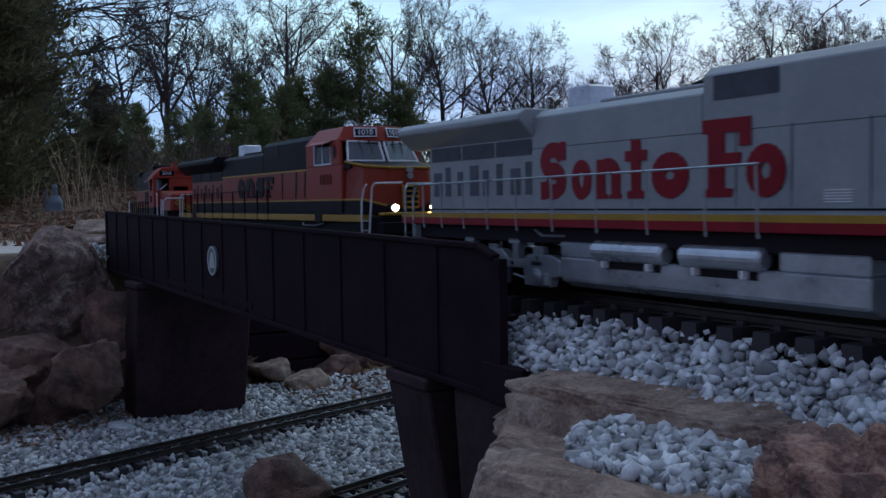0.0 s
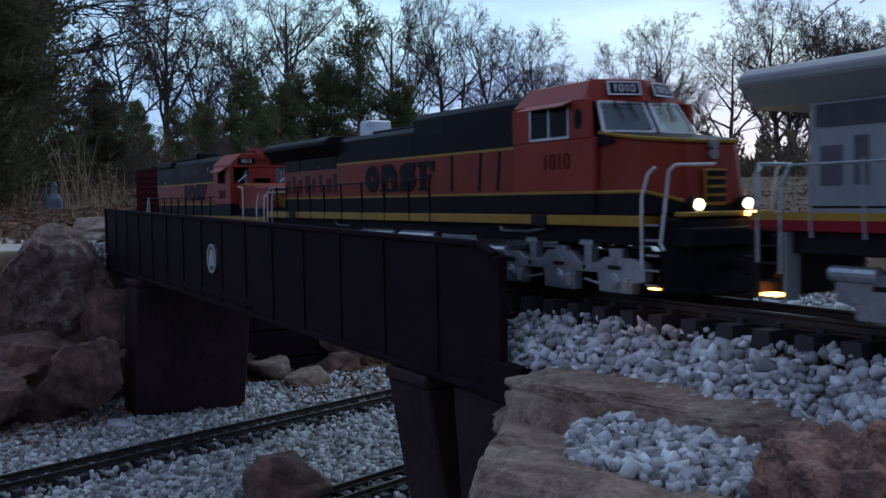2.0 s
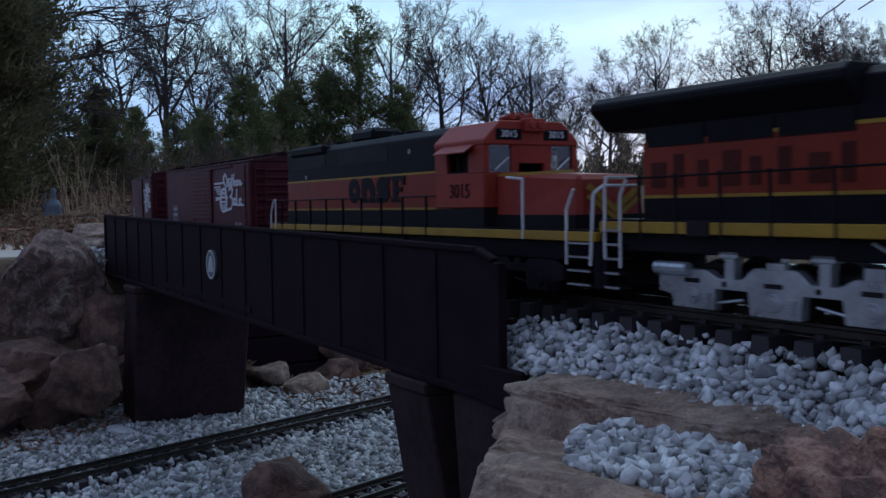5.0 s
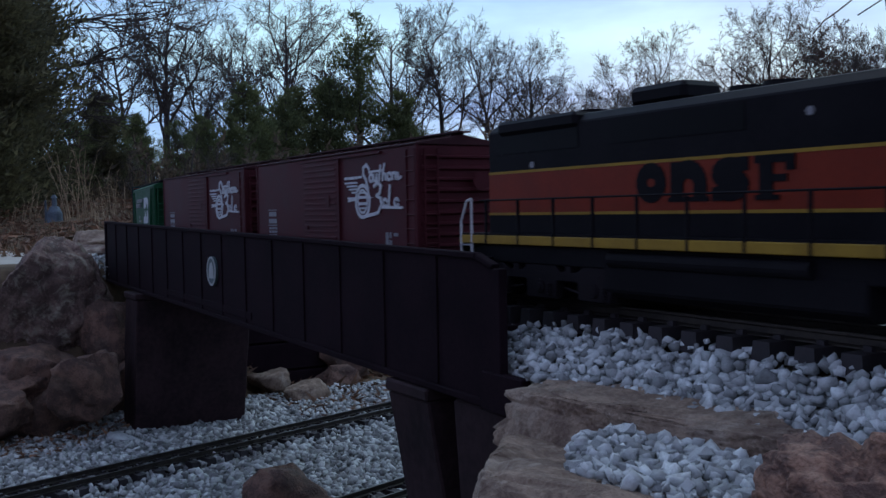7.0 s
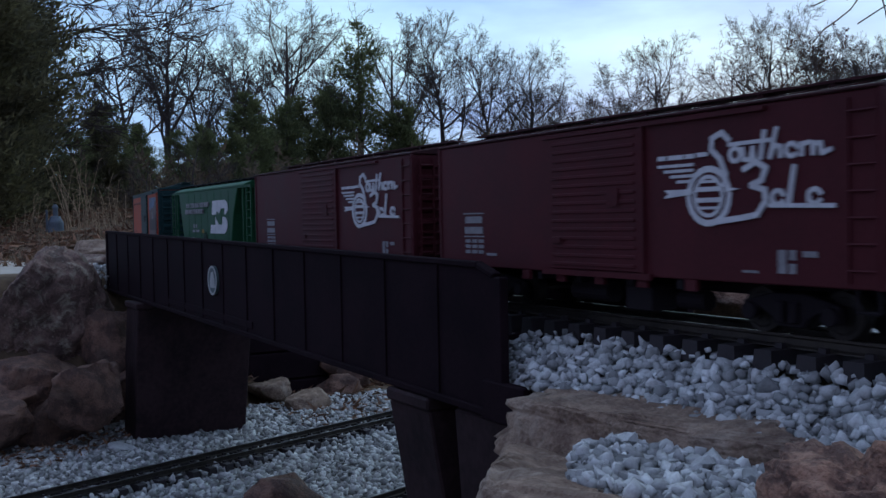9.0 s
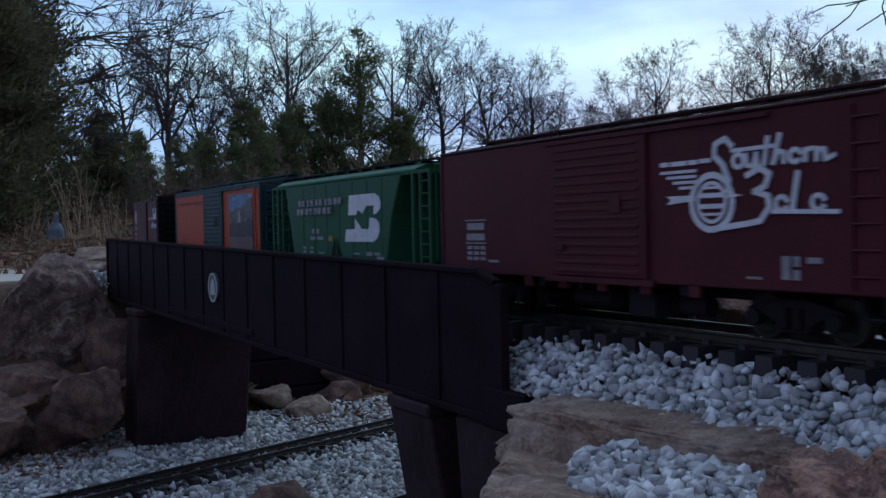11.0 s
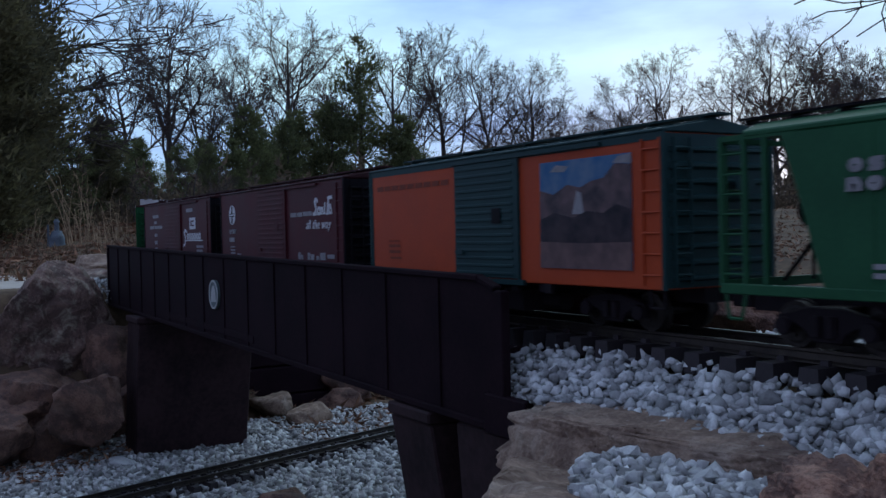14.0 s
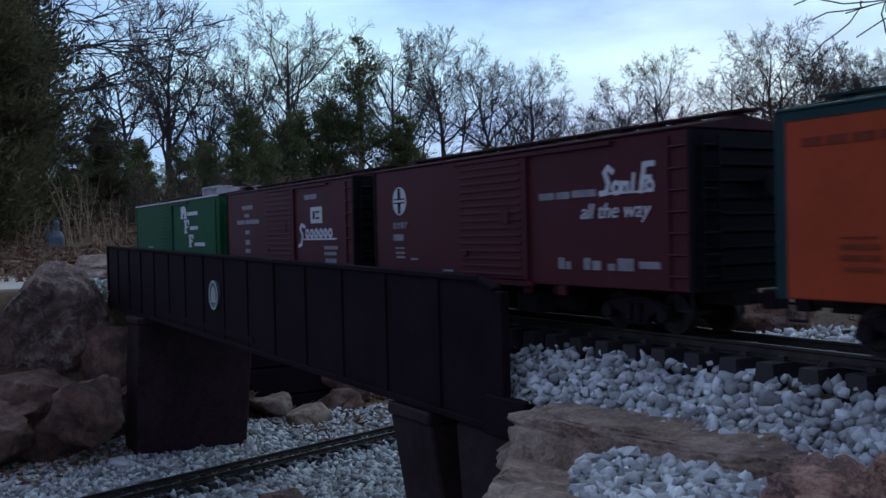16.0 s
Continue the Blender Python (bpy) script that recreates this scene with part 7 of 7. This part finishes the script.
def hopper(name, label):
    """A green covered hopper: sloping bays, end frames with ladders and a roof walk."""
    t = thing(name, label, "hopper car", "freight cars of the train")
    bm = bmesh.new()
    prism(bm, [(-0.128, 0.038), (0.136, 0.038), (0.150, 0.090), (0.172, 0.131), (-0.158, 0.131), (-0.144, 0.090)], SIDE, -SIDE)
    part("body", bm, M_CARGREEN, t, bevel=0.0012)
    bm = bmesh.new()
    prism(bm, [(-0.0535, 0.1305), (0.0535, 0.1305), (0.0535, 0.134), (0.040, 0.1395), (-0.040, 0.1395), (-0.0535, 0.134)], -0.186, 0.205, axis="x")
    part("roof", bm, M_CARGREEN, t, bevel=0.0008)
    bm = bmesh.new()
    box(bm, -0.20, 0.232, -0.040, -0.030, 0.1425, 0.1440), box(bm, -0.20, 0.232, 0.030, 0.040, 0.1425, 0.1440)
    for k in range(13):
        x = -0.195 + k * 0.0352
        box(bm, x - 0.001, x + 0.001, -0.040, 0.040, 0.1395, 0.1425)
    part("running_board", bm, M_GREEN_BLACK, t)
    for k in range(4):
        blocks("hatch", t, M_CARGREEN, (-0.150 + k * 0.085, -0.090 + k * 0.085, -0.014, 0.014, 0.1396, 0.1450), bevel=0.0015)
    for k in range(7):
        x = -0.095 + k * 0.037
        blocks("side_rib", t, M_CARGREEN, (x - 0.0006, x + 0.0006, SIDE - 0.0004, -SIDE + 0.0004, 0.042, 0.128))
    blocks("side_sill", t, M_CARGREEN, (-0.205, 0.232, SIDE - 0.001, SIDE + 0.004, 0.0335, 0.0400), (-0.205, 0.232, -SIDE - 0.004, -SIDE + 0.001, 0.0335, 0.0400), bevel=0.0006)
    blocks("centre_sill", t, M_DARK, (-0.215, 0.235, -0.012, 0.012, 0.020, 0.036))
    for x in (-0.075, 0.005, 0.085):
        bm = bmesh.new()
        hull8(bm, [(x - 0.012, -0.028, 0.010), (x + 0.012, -0.028, 0.010), (x + 0.012, 0.028, 0.010), (x - 0.012, 0.028, 0.010)], [(x - 0.036, -0.046, 0.038), (x + 0.036, -0.046, 0.038), (x + 0.036, 0.046, 0.038), (x - 0.036, 0.046, 0.038)])
        part("discharge_bay", bm, M_DARK, t, bevel=0.0008)
    for s, e in ((-1, -0.205), (1, 0.232)):
        i = e - s * 0.035
        for y in (SIDE + 0.001, -SIDE - 0.001):
            for x in ((e - s * 0.001), (e - s * 0.020), (e - s * 0.036)):
                blocks("end_post", t, M_CARGREEN, (x - 0.0014, x + 0.0014, y - 0.0014, y + 0.0014, 0.040, 0.1315))
            bm = bmesh.new()
            for k in range(7):
                z = 0.046 + k * 0.0125
                rod(bm, (e - s * 0.001, y, z), (e - s * 0.020, y, z), 0.0008, n=5)
            part("ladder", bm, M_CARGREEN, t)
            bm = bmesh.new()
            rods(bm, [(e - s * 0.003, y, 0.035), (e - s * 0.006, y, 0.018), (e - s * 0.016, y, 0.018), (e - s * 0.020, y, 0.035)], 0.0011)
            part("corner_step", bm, M_CARGREEN, t)
        blocks("end_rail", t, M_CARGREEN, (*sorted((e, e - s * 0.003)), SIDE, -SIDE, 0.128, 0.1315))
        blocks("end_rail", t, M_CARGREEN, (*sorted((e, e - s * 0.003)), SIDE, -SIDE, 0.036, 0.042))
        blocks("top_chord", t, M_CARGREEN, (*sorted((e, e - s * 0.06)), SIDE, SIDE + 0.003, 0.1290, 0.1325))
        blocks("top_chord", t, M_CARGREEN, (*sorted((e, e - s * 0.06)), -SIDE - 0.003, -SIDE, 0.1290, 0.1325))
        end_ladder(t, e, s, -0.046, -0.030, 0.042, 0.130, M_CARGREEN)
        bm = bmesh.new()
        rods(bm, [(e - s * 0.005, 0.0, 0.040), (e - s * 0.055, 0.0, 0.095)], 0.0016)
        rod(bm, (e - s * 0.010, 0.02, 0.085), (e - s * 0.008, 0.02, 0.085), 0.010, n=14)
        rod(bm, (e - s * 0.012, 0.02, 0.040), (e - s * 0.012, 0.02, 0.085), 0.0012, n=6)
        part("brake_rigging", bm, M_GREEN_BLACK, t)
        coupler(t, e, s)
    y = SIDE - 0.0006
    m = []
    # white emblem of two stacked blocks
    m += [[(0.042, 0.0905), (0.046, 0.113), (0.112, 0.113), (0.122, 0.109), (0.126, 0.102), (0.124, 0.096), (0.116, 0.0915), (0.108, 0.0900), (0.109, 0.100), (0.090, 0.100), (0.080, 0.0915), (0.068, 0.0965), (0.064, 0.0905)]]
    m += [[(0.032, 0.0605), (0.036, 0.0745), (0.060, 0.0745), (0.060, 0.0870), (0.078, 0.0745), (0.096, 0.0745), (0.098, 0.0870), (0.112, 0.0860), (0.121, 0.0810), (0.122, 0.0720), (0.116, 0.0640), (0.106, 0.0605)]]
    plate("emblem", t, M_WHITE, m, y, "large white block emblem")
    m = []
    for r, z in ((0, 0.1040), (1, 0.0935)):
        for k in range(10 - 2 * r):
            x = -0.110 + 0.0128 * k + 0.003 * (k // 2)
            m += block_mark(x, x + 0.0092, z, z + 0.0078, ("loop", "arch", "post", "stack")[(k * 3 + r) % 4])
    plate("lettering", t, M_PALE, m, y, "two rows of pale lettering shapes")
    plate("stencil", t, M_PALE, bars([(-0.066, -0.058, 0.070, 0.006), (-0.052, -0.044, 0.070, 0.006), (-0.072, -0.056, 0.0625, 0.004), (-0.050, -0.032, 0.0625, 0.004), (-0.095, -0.086, 0.046, 0.003), (-0.095, -0.086, 0.051, 0.003), (-0.072, -0.062, 0.046, 0.003), (-0.072, -0.062, 0.051, 0.003), (-0.045, -0.030, 0.0455, 0.002), (0.055, 0.072, 0.046, 0.002), (0.088, 0.103, 0.045, 0.004), (0.108, 0.122, 0.046, 0.003), (0.115, 0.132, 0.0415, 0.003)]), y)
    plate("placard", t, M_YELLOW, bars([(-0.016, -0.004, 0.061, 0.006)]), y)
    plate("bay_gap", t, M_BOARD, [[(-0.012, 0.0400), (0.002, 0.0400), (0.002, 0.064)], [(0.008, 0.0400), (0.024, 0.0400), (0.008, 0.064)]], y)
    for x in (-0.140, 0.158):
        freight_truck(t, x)
    return t


def mural(t):
    """The picture on the orange car: sky, peaks, dark woods and a plain."""
    y = SIDE - 0.0003
    pl = plate("mural", t, M_BLUE_SKY, [quad(0.086, 0.196, 0.046, 0.130)], y, "printed mountain landscape panel")
    plate("mural_mountain", pl, M_MURAL, [[(0.086, 0.060), (0.196, 0.060), (0.196, 0.122), (0.178, 0.1235), (0.166, 0.114), (0.150, 0.112), (0.138, 0.108), (0.122, 0.111), (0.104, 0.104), (0.086, 0.108)]], y - 0.0005, thick=0.0002)
    for o in ([(0.176, 0.1240), (0.196, 0.1225), (0.196, 0.1295), (0.182, 0.1285)], [(0.100, 0.122), (0.118, 0.121), (0.124, 0.125), (0.108, 0.127)]):
        plate("mural_cloud", pl, M_PALE, [o], y - 0.0005, thick=0.0002)
    plate("mural_fall", pl, M_PALE, [[(0.128, 0.088), (0.142, 0.088), (0.139, 0.104), (0.134, 0.106)]], y - 0.0007, thick=0.0002)
    plate("mural_forest", pl, M_MURAL_DARK, [[(0.086, 0.066), (0.196, 0.066), (0.196, 0.090), (0.180, 0.094), (0.165, 0.088), (0.146, 0.090), (0.128, 0.085), (0.106, 0.090), (0.086, 0.084)]], y - 0.0009, thick=0.0002)
    plate("mural_plain", pl, M_MURAL_PLAIN, [[(0.086, 0.046), (0.196, 0.046), (0.196, 0.0665), (0.140, 0.0655), (0.086, 0.067)]], y - 0.0011, thick=0.0002)


def orange_boxcar():
    t = boxcar("boxcar", "orange and dark teal boxcar with a landscape mural", 0.228, M_CARORANGE, M_TEAL, M_TEAL, M_TEAL, door_x=(-0.047, 0.053), panel=M_CARORANGE)
    plate("letterboard", t, M_TEAL, [quad(-0.228, 0.228, 0.1365, 0.1420)], SIDE - 0.0002)
    plate("corner_band", t, M_TEAL, [quad(-0.228, -0.2215, 0.033, 0.142)], SIDE - 0.0002)
    plate("lettering", t, M_FADED, bars([(-0.210 + 0.017 * k, -0.196 + 0.017 * k, 0.121, 0.005) for k in range(9)]), SIDE - 0.0003, "faint dark lettering bars")
    plate("stencil", t, M_FADED, bars([(-0.185, -0.162, 0.068, 0.0012), (-0.185, -0.160, 0.062, 0.003), (-0.185, -0.160, 0.056, 0.003), (-0.183, -0.158, 0.050, 0.0022)]), SIDE - 0.0003)
    mural(t)
    return t


def santa_boxcar():
    t = boxcar("boxcar", "dark red boxcar with a black and white cross emblem", 0.2355, M_BOXRED, M_BOXROOF, M_BOXRED, M_GREEN_BLACK)
    y = SIDE - 0.0003
    bm = bmesh.new()
    rod(bm, (-0.178, y, 0.110), (-0.178, y - 0.0005, 0.110), 0.0145, n=28)
    e = part("emblem", bm, M_WHITE, t, "round white emblem with a black cross")
    plate("cross", e, M_BOARD, [quad(-0.1808, -0.1752, 0.097, 0.123), quad(-0.190, -0.166, 0.1074, 0.1126)], y - 0.0006, thick=0.0003)
    plate("cross_bar", e, M_WHITE, [quad(-0.1905, -0.1655, 0.1088, 0.1112)], y - 0.001, thick=0.0003)
    x, m = -0.193, []
    for k in range(4):
        m += block_mark(x + 0.0085 * k, x + 0.0085 * k + 0.0064, 0.082, 0.0885, ("arch", "post", "stack", "flag")[k])
    plate("stencil", t, M_PALE, m + bars([(-0.192, -0.170, 0.0695, 0.0065), (-0.188, -0.168, 0.061, 0.0018), (-0.188, -0.168, 0.056, 0.0022), (-0.186, -0.168, 0.0515, 0.0022), (-0.155, -0.140, 0.0500, 0.002), (-0.09, -0.072, 0.0400, 0.002)]), y)
    m = stroke([(0.157, 0.118), (0.152, 0.121), (0.148, 0.118), (0.152, 0.110), (0.150, 0.103), (0.143, 0.1025)], 0.0042) + ring(0.161, 0.106, 0.004, 0.0032, n=10) + stroke([(0.167, 0.110), (0.167, 0.103), (0.168, 0.109), (0.173, 0.109), (0.173, 0.103)], 0.003) + stroke([(0.180, 0.115), (0.178, 0.103)], 0.003)
    m += stroke([(0.200, 0.121), (0.191, 0.121), (0.187, 0.102)], 0.004) + stroke([(0.188, 0.112), (0.197, 0.112)], 0.003) + ring(0.196, 0.106, 0.0035, 0.0026, n=10) + [quad(0.148, 0.200, 0.1015, 0.1030)]
    plate("script", t, M_WHITE, m, y, "white flowing script shape")
    plate("slogan_bars", t, M_PALE, bars([(0.066, 0.086, 0.1005, 0.0055), (0.089, 0.106, 0.1005, 0.0055), (0.109, 0.138, 0.1010, 0.0055)]), y)
    lettered("slogan", t, M_WHITE, "all the way", 0.157, y - 0.0003, 0.0845, 0.0165, shear=0.25, squeeze=1.08)
    plate("stencil", t, M_PALE, bars([(0.090, 0.098, 0.046, 0.009), (0.100, 0.106, 0.046, 0.006), (0.122, 0.130, 0.046, 0.009), (0.132, 0.142, 0.046, 0.007), (0.150, 0.158, 0.046, 0.005), (0.161, 0.178, 0.046, 0.009), (0.184, 0.205, 0.048, 0.005)]), y)
    return t


def emblem_boxcar():
    t = boxcar("boxcar", "dark red boxcar with a white square emblem", 0.232, M_BOXRED, M_BOXROOF, M_BOXRED, M_GREEN_BLACK)
    y = SIDE - 0.0003
    plate("emblem", t, M_WHITE, [quad(0.104, 0.140, 0.092, 0.112)], y, "white square emblem over a flowing script shape")
    plate("emblem_core", t, M_BOXRED, bars([(0.112, 0.118, 0.097, 0.010), (0.121, 0.132, 0.097, 0.0025), (0.121, 0.132, 0.1045, 0.0025)]), y - 0.0005, thick=0.0003)
    m = stroke([(0.084, 0.088), (0.074, 0.091), (0.068, 0.086), (0.076, 0.078), (0.072, 0.066), (0.062, 0.064)], 0.0042)
    for k in range(6):
        m += ring(0.092 + 0.0145 * k, 0.0795, 0.0045, 0.0032, n=9)
    m += [quad(0.078, 0.182, 0.0715, 0.0735)]
    plate("script", t, M_WHITE, m, y)
    plate("stencil", t, M_PALE, bars([(-0.160, -0.115, 0.117, 0.006), (-0.150, -0.130, 0.106, 0.005), (-0.185, -0.150, 0.096, 0.006), (-0.146, -0.088, 0.096, 0.006), (-0.148, -0.128, 0.081, 0.006), (-0.148, -0.128, 0.066, 0.007), (-0.148, -0.128, 0.054, 0.006), (0.085, 0.125, 0.122, 0.006), (0.145, 0.185, 0.060, 0.004), (0.145, 0.180, 0.053, 0.004), (0.148, 0.180, 0.044, 0.005)]), y)
    return t


def reefer():
    t = boxcar("refrigerator_car", "green refrigerator car with a pale ice hatch platform", 0.290, M_REEFER, M_BOXROOF, M_REEFER, M_REEFER, door_x=(-0.075, 0.0), eave=0.144)
    tagged(t, category="refrigerator car")
    y = SIDE - 0.0003
    plate("lettering", t, M_WHITE, block_mark(0.060, 0.096, 0.112, 0.134, "arch") + block_mark(0.080, 0.112, 0.086, 0.110, "flag") + block_mark(0.108, 0.138, 0.062, 0.084, "flag") + bars([(0.102, 0.165, 0.117, 0.006), (0.118, 0.165, 0.092, 0.006), (0.144, 0.205, 0.064, 0.006)]), y, "stepped white lettering shapes")
    plate("stencil", t, M_PALE, bars([(-0.19, -0.15, 0.060, 0.004), (-0.19, -0.16, 0.052, 0.004)]), y)
    for x0 in (0.17,):
        for y0 in (-0.046, -0.030, 0.022, 0.038):
            blocks("platform_slat", t, M_HAND, (x0, x0 + 0.09, y0, y0 + 0.008, 0.1600, 0.1618), bevel=0.0003, label="pale hatch platform slat")
        for x in (x0 + 0.004, x0 + 0.085):
            blocks("platform_support", t, M_HAND, (x - 0.0015, x + 0.0015, -0.046, 0.046, 0.147, 0.1600))
    blocks("roof_edge", t, M_HAND, (-0.29, 0.29, SIDE - 0.0022, SIDE - 0.0016, 0.1440, 0.1465))
    return t


def build_train():
    cars = [(dash9("locomotive", "grey wide-cab locomotive with red and yellow sill stripes", "grey"), 1.489), (dash9("locomotive", "orange and black wide-cab locomotive with lit ditch lights", "orange"), 0.6275),
            (road_switcher("locomotive", "orange and black hood locomotive with yellow stripes"), -0.1475)]
    a = boxcar("boxcar", "mineral red boxcar with a white winged emblem", 0.2345, M_BOXRED, M_BOXROOF, M_BOXRED, M_BOXRED)
    belle_marks(a)
    b = boxcar("boxcar", "mineral red boxcar with a white winged emblem", 0.2345, M_BOXRED, M_BOXROOF, M_BOXRED, M_BOXRED)
    belle_marks(b)
    cars += [(a, -0.8165), (b, -1.3405), (hopper("hopper_car", "green covered hopper car with a large white emblem"), -1.830), (orange_boxcar(), -2.313), (santa_boxcar(), -2.8465), (emblem_boxcar(), -3.368), (reefer(), -3.930)]
    return cars


CARS = build_train()


def travel(t):
    """How far the train has gone at t seconds, counted from its place at 8 s."""
    u = t - 8.0
    return 0.25683 * u + 0.0016936 * u * u - 0.0000306 * u ** 3


def motions():
    for car, s in CARS:
        rows = []
        for k in range(65):
            t = k * 0.25
            p, h = on_track(s + travel(t))
            rows.append((t, Matrix.Translation(p) @ Matrix.Rotation(h, 4, "Z")))
        walk(car, rows)
    for ob, place, r in WHEELS:
        rows = [(k / 15, Matrix.Translation(place) @ Matrix.Rotation(travel(k / 15) / r, 4, "Y")) for k in range(241)]
        walk(ob, rows)


motions()
